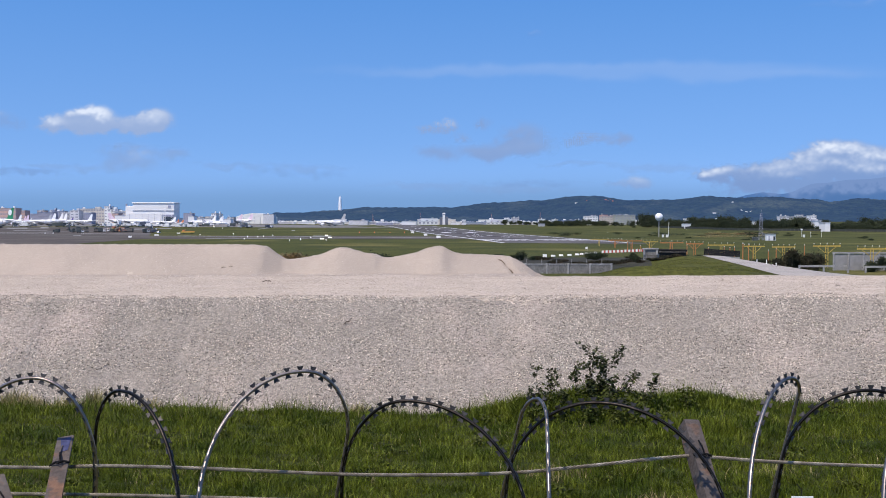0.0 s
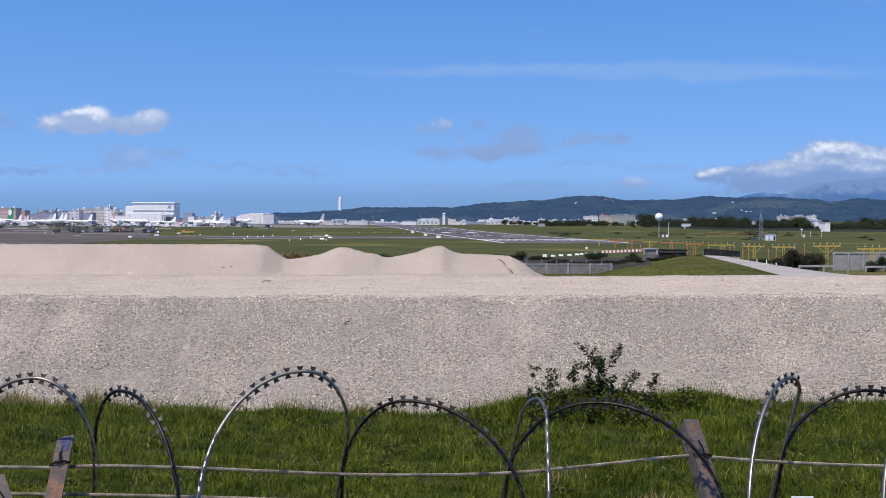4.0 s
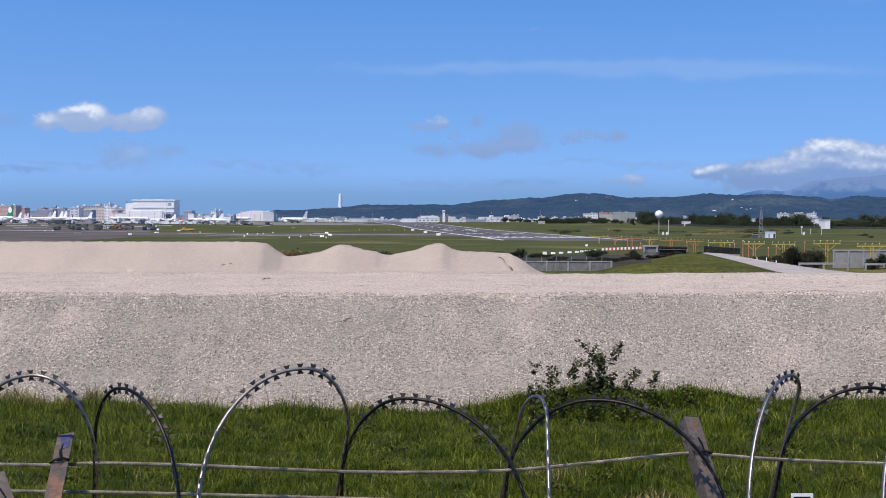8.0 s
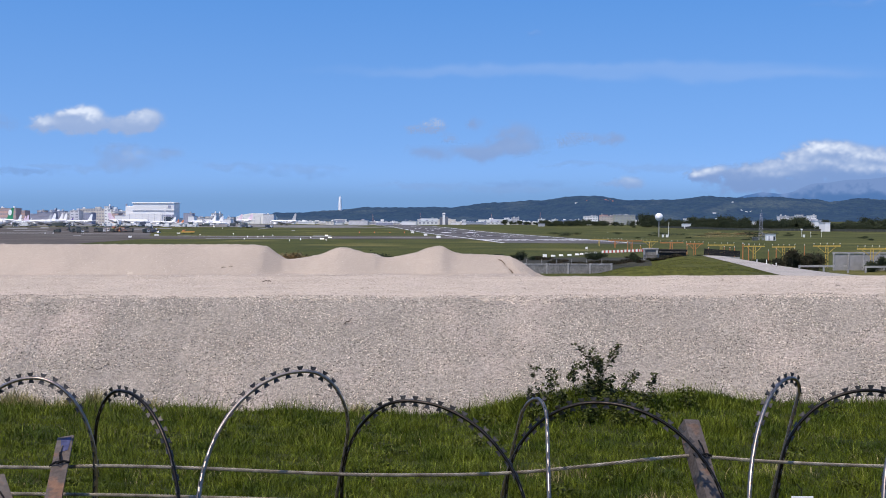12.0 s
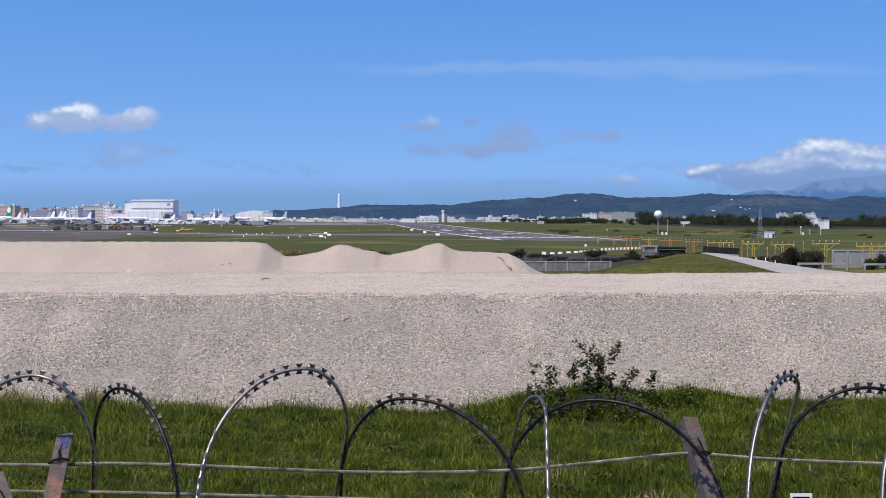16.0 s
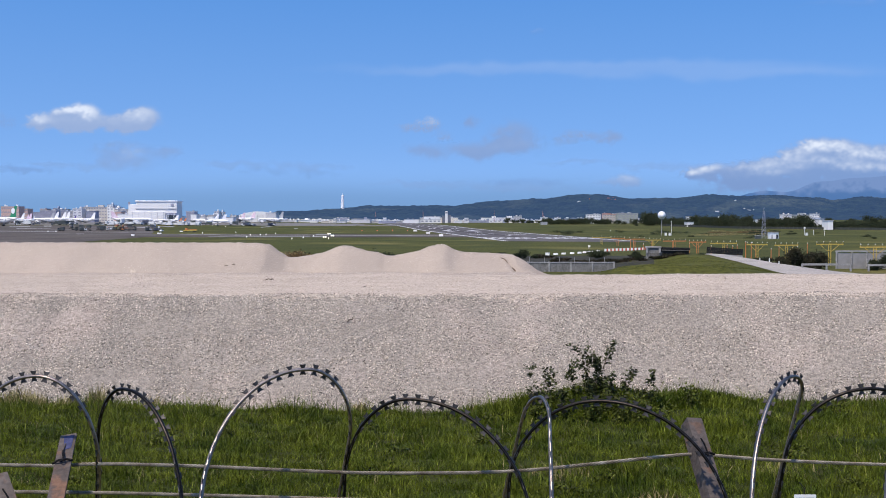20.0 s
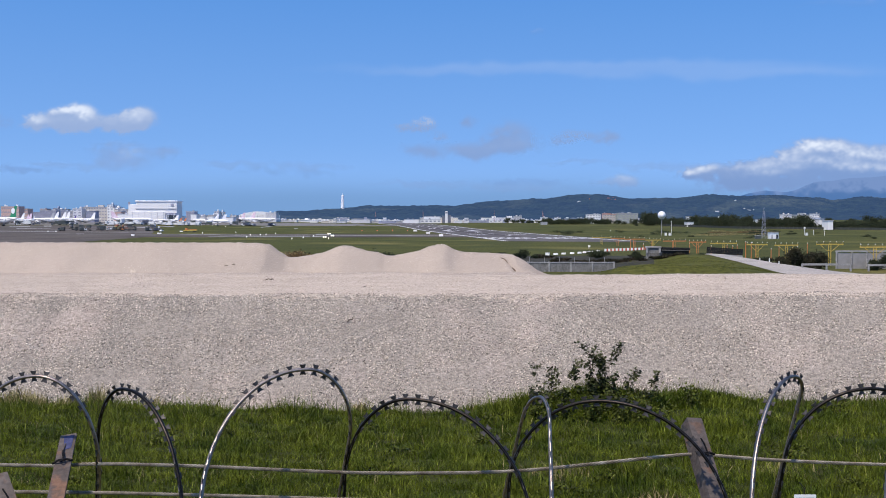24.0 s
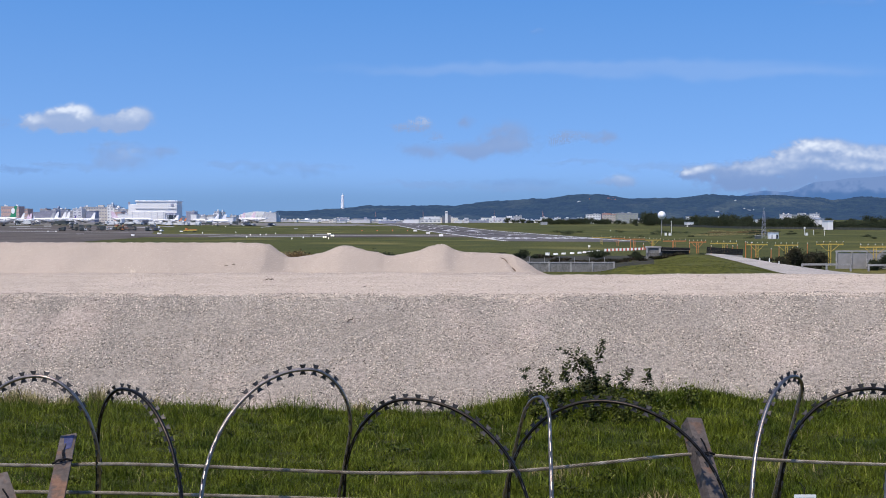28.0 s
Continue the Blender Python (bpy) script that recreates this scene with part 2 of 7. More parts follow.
# blue emission paints the air haze onto the far hills and mountain
M["wood_hill"] = material("far wooded hillside with haze glow", (0.014, 0.020, 0.009), 0.95, second=(0.006, 0.009, 0.0045), scale=0.016, fine=0.06, fine_amount=0.5,
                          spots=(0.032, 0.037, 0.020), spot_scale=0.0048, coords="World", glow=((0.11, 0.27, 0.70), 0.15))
M["far_mountain"] = material("far mountain with haze glow", (0.02, 0.03, 0.04), 0.95, second=(0.015, 0.022, 0.03), scale=0.002,
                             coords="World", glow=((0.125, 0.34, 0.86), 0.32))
M["damp_sand"] = material("damp brown sand", (0.10, 0.068, 0.042), 0.95, second=(0.20, 0.145, 0.10), scale=2.0, fine=9.0, fine_amount=0.4, coords="World")
M["rubber_marks"] = material("rubber-stained asphalt", (0.045, 0.043, 0.045), 0.95, second=(0.07, 0.066, 0.066), scale=0.1, fine=0.6, coords="World")


# ---------------------------------------------------------------- building tools
class Shape:
    """Collects vertices and faces for one mesh."""

    def __init__(self):
        self.v, self.f = [], []

    def add(self, verts, faces):
        o = len(self.v)
        self.v += [tuple(p) for p in verts]
        self.f += [tuple(i + o for i in q) for q in faces]
        return self

    def box(self, c, s, bevel=0.0, rz=0.0):
        """Box with centre c and size s; its upright edges and top are chamfered by bevel."""
        x, y, z = s[0] / 2, s[1] / 2, s[2] / 2
        b = min(bevel, x * 0.9, y * 0.9, z * 0.9)
        if b > 0:
            ring = [(x - b, -y), (x, -y + b), (x, y - b), (x - b, y), (-x + b, y), (-x, y - b), (-x, -y + b), (-x + b, -y)]
        else:
            ring = [(x, -y), (x, y), (-x, y), (-x, -y)]
        n = len(ring)
        layers = [(-z, 1.0), (z - b, 1.0), (z, 1.0 - b / max(x, y) if b else 1.0)] if b else [(-z, 1.0), (z, 1.0)]
        ca, sa = math.cos(rz), math.sin(rz)
        vs, fs = [], []
        for h, k in layers:
            for px, py in ring:
                px, py = px * k, py * k
                vs.append((c[0] + px * ca - py * sa, c[1] + px * sa + py * ca, c[2] + h))
        for j in range(len(layers) - 1):
            for i in range(n):
                fs.append((j * n + i, j * n + (i + 1) % n, (j + 1) * n + (i + 1) % n, (j + 1) * n + i))
        fs.append(tuple(range(n - 1, -1, -1)))
        fs.append(tuple(range((len(layers) - 1) * n, len(layers) * n)))
        return self.add(vs, fs)

    def tube(self, pts, r, sides=8, flat=1.0, cap=True, side_dir=None):
        """Tube along pts; r is a radius or one radius a point. flat squeezes it across side_dir."""
        pts = [Vector(p) for p in pts]
        rs = r if isinstance(r, (list, tuple)) else [r] * len(pts)
        vs, fs = [], []
        up = Vector(side_dir) if side_dir else None
        for i, p in enumerate(pts):
            t = (pts[min(i + 1, len(pts) - 1)] - pts[max(i - 1, 0)]).normalized()
            ref = up if up is not None else (Vector((0, 0, 1)) if abs(t.z) < 0.9 else Vector((1, 0, 0)))
            a = t.cross(ref).normalized()
            b = t.cross(a).normalized()
            for k in range(sides):
                w = 2 * math.pi * k / sides
                vs.append(p + a * math.cos(w) * rs[i] * flat + b * math.sin(w) * rs[i])
        for i in range(len(pts) - 1):
            for k in range(sides):
                fs.append((i * sides + k, i * sides + (k + 1) % sides, (i + 1) * sides + (k + 1) % sides, (i + 1) * sides + k))
        if cap:
            fs.append(tuple(range(sides - 1, -1, -1)))
            fs.append(tuple(range((len(pts) - 1) * sides, len(pts) * sides)))
        return self.add(vs, fs)

    def loft(self, rings):
        n = len(rings[0])
        vs = [p for r in rings for p in r]
        fs = [(i * n + k, i * n + (k + 1) % n, (i + 1) * n + (k + 1) % n, (i + 1) * n + k)
              for i in range(len(rings) - 1) for k in range(n)]
        fs += [tuple(range(n - 1, -1, -1)), tuple(range((len(rings) - 1) * n, len(rings) * n))]
        return self.add(vs, fs)

    def mesh(self, name, mat, smooth=False):
        me = bpy.data.meshes.new(name)
        me.from_pydata(self.v, [], self.f)
        me.materials.append(M[mat] if isinstance(mat, str) else mat)
        if smooth:
            me.polygons.foreach_set("use_smooth", [True] * len(me.polygons))
        me.update()
        return me


def part(name, shape, mat, parent=None, label="", at=None, smooth=False):
    """Links one shape (or a ready mesh) as one object, under its thing."""
    me = shape if isinstance(shape, bpy.types.Mesh) else shape.mesh(name, mat, smooth)
    ob = new(name, me)
    ob.parent = parent
    if at is not None:
        ob.matrix_basis = at
    return tagged(ob, label)


def thing(name, m, label, category, group="", kind=""):
    ob = new(name)
    ob.matrix_basis = m
    return tagged(ob, label, category, group, kind)


def mesh_arrays(name, verts, faces, mat, smooth=False):
    """A mesh from numpy arrays, all faces with the same number of corners."""
    me = bpy.data.meshes.new(name)
    nf, k = faces.shape
    me.vertices.add(len(verts))
    me.vertices.foreach_set("co", np.asarray(verts, dtype=np.float32).ravel())
    me.loops.add(nf * k)
    me.loops.foreach_set("vertex_index", faces.astype(np.int32).ravel())
    me.polygons.add(nf)
    me.polygons.foreach_set("loop_start", np.arange(nf, dtype=np.int32) * k)
    me.polygons.foreach_set("use_smooth", np.full(nf, smooth))
    me.materials.append(M[mat])
    me.update(calc_edges=True)
    return me


def grid_mesh(name, xs, ys, height, mat, smooth=True):
    gx, gy = np.meshgrid(xs, ys)
    gz = height(gx, gy)
    nx, ny = len(xs), len(ys)
    idx = np.arange(nx * ny).reshape(ny, nx)
    q = np.stack([idx[:-1, :-1], idx[:-1, 1:], idx[1:, 1:], idx[1:, :-1]], -1).reshape(-1, 4)
    return mesh_arrays(name, np.stack([gx, gy, gz], -1).reshape(-1, 3), q, mat, smooth)


def ramp01(v, a, b):
    t = np.clip((np.asarray(v, dtype=float) - a) / (b - a), 0, 1)
    return t * t * (3 - 2 * t)


def waves(x, y, size, seed=0):
    """Smooth irregular relief of about +-1, from a few crossing waves."""
    r = np.random.RandomState(seed)
    out = 0
    for i in range(7):
        a, ph, k = r.uniform(0, 2 * math.pi), r.uniform(0, 6.28), (0.6 + 0.35 * i) / size * 6.28
        out = out + np.sin((x * math.cos(a) + y * math.sin(a)) * k + ph) / (1 + 0.5 * i)
    return out / 2.5


# ---------------------------------------------------------------- ground
RAMP_Y = [200, 208, 215, 222, 235, 250, 264, 268, 276]
RAMP_X = [84, 79, 76, 73, 69, 65.5, 62.5, 62, 61]
RAMP_Z = [0, 0, 0.1, 0.35, 1.05, 1.75, 2.3, 2.2, 0]


def ground_z(x, y):
    """Bank by the fence, meadow, low airfield, and the slow rise towards the terminals."""
    x, y = np.asarray(x, dtype=float), np.asarray(y, dtype=float)
    near = 8.2 - 3.05 * ramp01(y, 5.0, 19.0)
    crest = (0.30 * np.exp(-((x - 5.5) / 2.6) ** 2) + 0.08 * np.exp(-((x - 4.4) / 1.5) ** 2) + 0.10 * np.exp(-((x - 2.9) / 1.4) ** 2) + 0.20 * np.exp(-((x - 7.4) / 1.5) ** 2) - 0.10 * np.exp(-((x + 1.2) / 2.6) ** 2) + 0.22 * ramp01(x, 6, 9)
             + 0.14 * ramp01(-x, 6, 11)) * ramp01(y, 22, 30)
    near = near + crest - 1.1 * ramp01(y, 32.5, 38.0) + 0.04 * waves(x, y, 3.0, 3) * ramp01(y, 10, 18)
    z = near * (1 - ramp01(y, 44, 110))
    z = z + ramp01(y, 900, 1500) * (2.4 + 2.6 * ramp01(-x, 120, 420))
    z = z + ramp01(y, 1700, 3600) * 4.0
    # ramp of the access road, with a grass flank
    cx, cz = np.interp(y, RAMP_Y, RAMP_X), np.interp(y, RAMP_Y, RAMP_Z)
    left = np.clip((23.0 - (cx - x)) / (23.0 - 4.6), 0, 1)
    right = np.clip((9.0 - (x - cx)) / (9.0 - 4.6), 0, 1)
    z = z + cz * np.where(x < cx, left, right) + 0.12 * waves(x, y, 9, 9) * left * (x < cx - 5) * (cz > 0.1)
    # low grass berm before the ditch, running into the ramp
    berm = np.interp(x, [30.5, 32, 35.6, 39, 44, 50, 58, 66], [0, 0.45, 1.55, 1.9, 2.1, 1.9, 1.15, 0])
    return z + berm * np.clip(1 - ((y - 217) / 9.0) ** 2, 0, 1)


def zg(x, y):
    return float(ground_z(x, y))


xs = np.unique(np.concatenate([np.linspace(-5200, -900, 16), np.linspace(-900, -120, 40), np.linspace(-120, -30, 16), np.linspace(-30, 30, 76),
                               np.linspace(30, 130, 60), np.linspace(130, 900, 40), np.linspace(900, 5200, 16)]))
ys = np.unique(np.concatenate([np.linspace(-800, 0, 8), np.linspace(0, 45, 91), np.linspace(45, 200, 24), np.linspace(200, 300, 40),
                               np.linspace(300, 900, 30), np.linspace(900, 1800, 40), np.linspace(1800, 5400, 24)]))
ground = new("ground", grid_mesh("ground", xs, ys, ground_z, "turf"))
tagged(ground, "mown green airfield grass with drier patches", "ground", kind="structure")


def sheet(name, corners, mat, lift, label, category, nx=24, ny=24):
    """A thin paved sheet over the ground between four plan corners (near left, near right, far right, far left)."""
    c = np.array(corners, dtype=float)
    u, v = np.meshgrid(np.linspace(0, 1, nx), np.linspace(0, 1, ny))
    p = ((1 - u) * (1 - v))[..., None] * c[0] + (u * (1 - v))[..., None] * c[1] + (u * v)[..., None] * c[2] + ((1 - u) * v)[..., None] * c[3]
    z = ground_z(p[..., 0], p[..., 1]) + lift
    idx = np.arange(nx * ny).reshape(ny, nx)
    q = np.stack([idx[:-1, :-1], idx[:-1, 1:], idx[1:, 1:], idx[1:, :-1]], -1).reshape(-1, 4)
    ob = new(name, mesh_arrays(name, np.concatenate([p, z[..., None]], -1).reshape(-1, 3), q, mat, True))
    return tagged(ob, label, category, kind="structure")


# runway: axis X = 53 - 0.107 (Y - 590)
def axis_x(y):
    return 53 - 0.107 * (y - 590)


runway = sheet("runway", [(axis_x(528) - 32, 528), (axis_x(508) + 35, 508), (axis_x(3000) + 32, 3000), (axis_x(3000) - 32, 3000)],
               "runway", 0.08, "grey asphalt runway with white painted markings", "runway", 8, 60)
sheet("taxiway", [(-620, 640), (axis_x(640) - 32, 640), (axis_x(765) - 32, 765), (-620, 765)], "asphalt", 0.06,
      "grey asphalt taxiway crossing the grass", "taxiway")
sheet("apron_near", [(-640, 380), (-166, 380), (-176, 640), (-640, 640)], "asphalt", 0.05, "dark asphalt apron", "apron")
sheet("apron_middle", [(-700, 765), (-205, 765), (-330, 1250), (-1000, 1250)], "asphalt", 0.05, "dark asphalt apron", "apron")
sheet("apron_far", [(-1000, 1250), (-110, 1330), (-60, 1350), (-1300, 1900)], "concrete", 0.07, "pale concrete aircraft apron", "apron", 40, 40)
sheet("apron_back", [(-1300, 1904), (-114, 1358), (-114, 1760), (-1300, 2060)], "concrete", 0.07, "pale concrete aircraft apron before the halls", "apron", 40, 40)
sheet("taxiway_far", [(-110, 1345), (axis_x(1345) - 32, 1345), (axis_x(1420) - 32, 1420), (-110, 1420)], "concrete", 0.08,
      "pale concrete taxiway", "taxiway")


def runway_mark(x0, x1, y0, y1, mat="paint", lift=0.12):
    """One painted bar on the runway; x is measured from its axis."""
    s = Shape()
    n = max(2, int((y1 - y0) / 60) + 2)
    yy = np.linspace(y0, y1, n)
    vs = []
    for y in yy:
        for x in (x0, x1):
            vs.append((axis_x(y) + x, y, zg(axis_x(y) + x, y) + lift))
    s.add(vs, [(2 * i, 2 * i + 1, 2 * i + 3, 2 * i + 2) for i in range(n - 1)])
    part("marking", s, mat, runway)


for side in (-1, 1):
    for k in range(6):                                         # threshold bars
        a = side * (3.0 + k * 4.6)
        runway_mark(min(a, a + side * 1.9), max(a, a + side * 1.9), 590, 628)
    runway_mark(side * 11 - 3.0, side * 11 + 3.0, 930, 985)      # aiming point
    for d in (745, 1090, 1240):
        for k in range(3 if d < 800 else 2):
            a = side * (9 + k * 4.5)
            runway_mark(a - 0.9, a + 0.9, d, d + 24)
    runway_mark(side * 30 - 0.9, side * 30 + 0.9, 530, 1900)      # edge lines
for d in range(690, 1900, 70):
    runway_mark(-0.6, 0.6, d, d + 34)
apron_lines = thing("apron_marking", pose(-300, 800, zg(-300, 800)), "worn pale guide lines painted on the apron", "road marking")
taxi_lines = thing("taxiway_marking", pose(-150, 700, zg(-150, 700)), "worn pale lines along the taxiway", "road marking")


def ground_under(h, v):
    """Distance at which the ground lies v half-milliradians below the horizon, on bearing h."""
    near, far = 60.0, 2600.0
    for _ in range(40):
        y = (near + far) / 2
        if (EYE - zg(h / 1940.5 * y, y)) / y * 1940.5 > v:
            near = y
        else:
            far = y
    return near


def ground_line(owner, h0, h1, v0, v1, thick, mat):
    """A painted strip between two bearings; thick is its apparent height."""
    s = Shape()
    n = max(2, int(abs(h1 - h0) / 12) + 2)
    vs = []
    for i in range(n):
        h, v = h0 + (h1 - h0) * i / (n - 1), v0 + (v1 - v0) * i / (n - 1)
        for dv in (thick / 2, -thick / 2):
            y = ground_under(h, v + dv)
            x = h / 1940.5 * y
            vs.append(Vector((x, y, zg(x, y) + 0.11)) - owner.location)
    s.add(vs, [(2 * i, 2 * i + 1, 2 * i + 3, 2 * i + 2) for i in range(n - 1)])
    part("line", s, mat, owner)


for h0, h1, v0, v1, thick in ((-772, -736, 14.5, 14.2, 1.6), (-790, -690, 22.5, 23.0, 0.8), (-712, -698, 13.6, 13.6, 1.8), (-662, -650, 20.5, 20.5, 0.7), (-548, -524, 16.0, 15.6, 1.5),
                              (-655, -640, 27.5, 27.5, 0.8), (-515, -480, 14.5, 14.5, 1.2), (-760, -700, 18.0, 18.2, 0.7), (-606, -560, 14.2, 14.4, 1.3), (-640, -560, 24.0, 24.6, 0.6)):
    ground_line(apron_lines, h0, h1, v0, v1, thick, "worn_paint")
for h0, h1, v0, v1, thick in ((-400, -200, 29.8, 29.4, 0.7), (-230, -198, 28.2, 28.2, 1.2), (-234, -210, 32.2, 32.0, 1.3), (-200, 40, 30.4, 30.8, 0.6), (-420, -240, 32.5, 32.4, 0.5),
                              (-327, -302, 16.2, 12.8, 1.0), (-268, -262, 18.2, 18.2, 1.0), (-470, -400, 28.0, 28.6, 0.6)):
    ground_line(taxi_lines, h0, h1, v0, v1, thick, "worn_paint")
rubber = random.Random(3)
for k in range(26):                                            # tyre marks of the touchdown zone
    a, y0 = rubber.gauss(0, 7.0), rubber.uniform(640, 1000)
    runway_mark(a - rubber.uniform(0.4, 1.8), a + rubber.uniform(0.4, 1.8), y0, y0 + rubber.uniform(150, 520), "rubber_marks", 0.07 + 0.0015 * k)


# ---------------------------------------------------------------- gravel bank
RIDGE_X = [-60, -11.5, -10.65, -10.2, -9.5, -9.1, -8.2, -7.3, -6.73, -6.23, -5.66, -4.8, -4.0, -3.65, -3.15, -2.5, -1.64, -0.97, -0.47, -0.03, 0.54, 1.04, 2.55,
           4.05, 4.7, 5.56, 6.2, 60]
RIDGE_Z = [9.58, 9.53, 9.41, 9.09, 8.66, 8.65, 8.76, 8.96, 9.20, 9.36, 9.30, 9.06, 8.93, 8.76, 8.72, 8.89, 9.03, 9.30, 9.43, 9.44, 9.10, 8.97, 8.92,
           8.82, 8.49, 7.85, 7.6, 7.6]


def bank_z(x, y):
    x, y = np.asarray(x, dtype=float), np.asarray(y, dtype=float)
    edge = 45.0 + 0.35 * waves(x, y * 0 + 1, 9, 1) + 0.12 * waves(x, y * 0, 1.6, 2)
    top = 7.87 + 0.03 * waves(x, y, 4.5, 4) + 0.05 * ramp01(x, 8, 14)
    front = top - 0.66 * np.maximum(edge - y, 0) + 0.05 * waves(x * 0.8, y * 0.35, 1.9, 5)
    # tipped heaps: the crest line softens down their flanks
    soft_x = 0.02 + 0.10 * np.maximum(np.abs(y - 66.0) - 0.6, 0)
    crest = sum(np.interp(x + k * soft_x, RIDGE_X, RIDGE_Z) for k in (-1.0, -0.5, 0.0, 0.5, 1.0)) / 5
    ridge = crest - 0.66 * np.maximum(np.abs(y - 66.0) - 0.5, 0) + 0.03 * waves(x, y, 1.1, 6) + 0.022 * waves(x, y, 0.5, 7)
    far_edge = np.where(x < 5.2, 72.0, 61.0 + 0.5 * waves(x, y * 0, 6, 8))
    flat = np.where(y > far_edge, top - 0.66 * (y - far_edge), top)
    z = np.where(y < edge, front, np.maximum(flat, ridge))
    # washed-out gully in the last heap
    z = z - 0.28 * np.exp(-((x - 3.92 + 0.66 * (y - 64.75)) / 0.16) ** 2) * ramp01(y, 63.9, 64.2) * (1 - ramp01(y, 64.85, 65.15))
    # soft crest along the near edge
    soft = np.exp(-((y - edge) / 0.5) ** 2) * 0.10
    return z - soft


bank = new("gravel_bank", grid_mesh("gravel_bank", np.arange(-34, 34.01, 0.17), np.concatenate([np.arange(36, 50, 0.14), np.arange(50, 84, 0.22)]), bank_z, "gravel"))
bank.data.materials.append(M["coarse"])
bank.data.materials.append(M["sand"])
mid_y = np.zeros(len(bank.data.polygons) * 3)
bank.data.polygons.foreach_get("center", mid_y)
mid_y = mid_y.reshape(-1, 3)
# faces below the near edge take the darker base, the heaps take sand
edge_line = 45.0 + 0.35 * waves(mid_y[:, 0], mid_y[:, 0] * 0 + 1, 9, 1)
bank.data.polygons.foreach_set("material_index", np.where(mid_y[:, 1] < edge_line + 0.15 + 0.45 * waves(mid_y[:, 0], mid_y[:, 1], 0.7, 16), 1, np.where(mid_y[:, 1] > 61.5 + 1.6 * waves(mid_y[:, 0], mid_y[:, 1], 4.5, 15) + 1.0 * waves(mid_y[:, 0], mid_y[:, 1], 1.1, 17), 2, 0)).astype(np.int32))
tagged(bank, "long pale bank of crushed limestone gravel with dumped heaps", "gravel bank", kind="structure")



def soil_streak(path, width, seed, label):
    """A ragged strip of damp soil lying on the bank."""
    r = np.random.RandomState(seed)
    pts = np.array(path, dtype=float)
    t = np.linspace(0, len(pts) - 1, 40)
    x, y = np.interp(t, range(len(pts)), pts[:, 0]), np.interp(t, range(len(pts)), pts[:, 1])
    taper = np.sin(np.linspace(0.08, 0.97, 40) * math.pi) ** 0.5
    rows = []
    for k in (-1, -0.3, 0.3, 1):
        px = x + k * width * taper * r.uniform(0.35, 1.2, 40)
        rows.append(np.stack([px, y, bank_z(px, y) + (0.03 if abs(k) == 1 else 0.055)], -1))
    v = np.stack(rows, 1).reshape(-1, 3)
    o = 4 * np.arange(39)[:, None]
    f = np.concatenate([o + np.array([[k, k + 1, k + 5, k + 4]]) for k in range(3)], 0)
    ob = new("soil_streak", mesh_arrays("soil_streak", v, f, "damp_sand"))
    tagged(ob, label, "soil", kind="structure")


soil_streak([(3.80, 64.85), (3.98, 64.62), (4.18, 64.32), (4.40, 64.02)], 0.11, 1, "dark damp gully washed into the last sand heap")
soil_streak([(3.30, 65.15), (3.5, 65.07), (3.7, 64.95)], 0.10, 2, "brown damp soil streak on the sand heap")

CHIP = np.array([(1, 0, 0), (-1, 0, 0), (0, 1, 0), (0, -1, 0), (0, 0, 1), (0, 0, -1)], dtype=float)
CHIP_F = np.array([(0, 2, 4), (2, 1, 4), (1, 3, 4), (3, 0, 4), (2, 0, 5), (1, 2, 5), (3, 1, 5), (0, 3, 5)])


def chips(name, count, xr, yr, lo, hi, seed, label, mat="stone"):
    r = np.random.RandomState(seed)
    y = r.uniform(yr[0], yr[1], count)
    x = r.uniform(-1, 1, count) * (xr * y / yr[1])
    size = lo + (hi - lo) * r.power(0.45, count)
    # finer where the loads of crushed stone ran out
    size = size * (1 - 0.42 * ramp01(waves(x, y * 1.3, 3.4, 77) + 0.5 * waves(x, y, 1.2, 78), 0.15, 0.65))
    z = bank_z(x, y) + size * 0.25
    v = np.repeat(CHIP[None], count, 0) * (1 + r.uniform(-0.35, 0.35, (count, 6, 1)))
    v = v * np.stack([np.ones(count), r.uniform(0.6, 1, count), r.uniform(0.45, 0.9, count)], -1)[:, None]
    a, b = r.uniform(0, 6.28, count), r.uniform(-0.7, 0.7, count)
    ca, sa, cb, sb = np.cos(a), np.sin(a), np.cos(b), np.sin(b)
    vx, vy, vz = v[..., 0], v[..., 1], v[..., 2]
    vy, vz = vy * cb[:, None] - vz * sb[:, None], vy * sb[:, None] + vz * cb[:, None]
    vx, vy = vx * ca[:, None] - vy * sa[:, None], vx * sa[:, None] + vy * ca[:, None]
    v = np.stack([vx, vy, vz], -1) * size[:, None, None] + np.stack([x, y, z], -1)[:, None]
    f = (CHIP_F[None] + 6 * np.arange(count)[:, None, None]).reshape(-1, 3)
    ob = new(name, mesh_arrays(name, v.reshape(-1, 3), f, mat))
    return tagged(ob, label, "gravel", kind="stuff")


chips("gravel", 125000, 20.5, (37.5, 45.6), 0.012, 0.046, 11, "loose crushed grey and pale stones on the bank's face", "chip")
# dark chips strewn as painted shade between the lighter stones
chips("gravel", 42000, 20.5, (37.5, 45.8), 0.011, 0.036, 19, "dark chips painting shaded gaps between the stones of the bank's face", "shade_chip")
chips("gravel", 5000, 27.0, (45.8, 61.5), 0.008, 0.024, 20, "dark chips painting shaded gaps between the stones of the bank's top", "shade_chip")
chips("gravel", 44000, 28.0, (44.6, 64.0), 0.008, 0.03, 12, "loose crushed pale stones on the bank's flat top")
chips("gravel", 16000, 29.0, (61.5, 66.5), 0.008, 0.026, 13, "fine pale stones on the heaps")
chips("rubble", 160, 24.0, (40.0, 62.0), 0.04, 0.085, 14, "larger scattered stones on the bank")


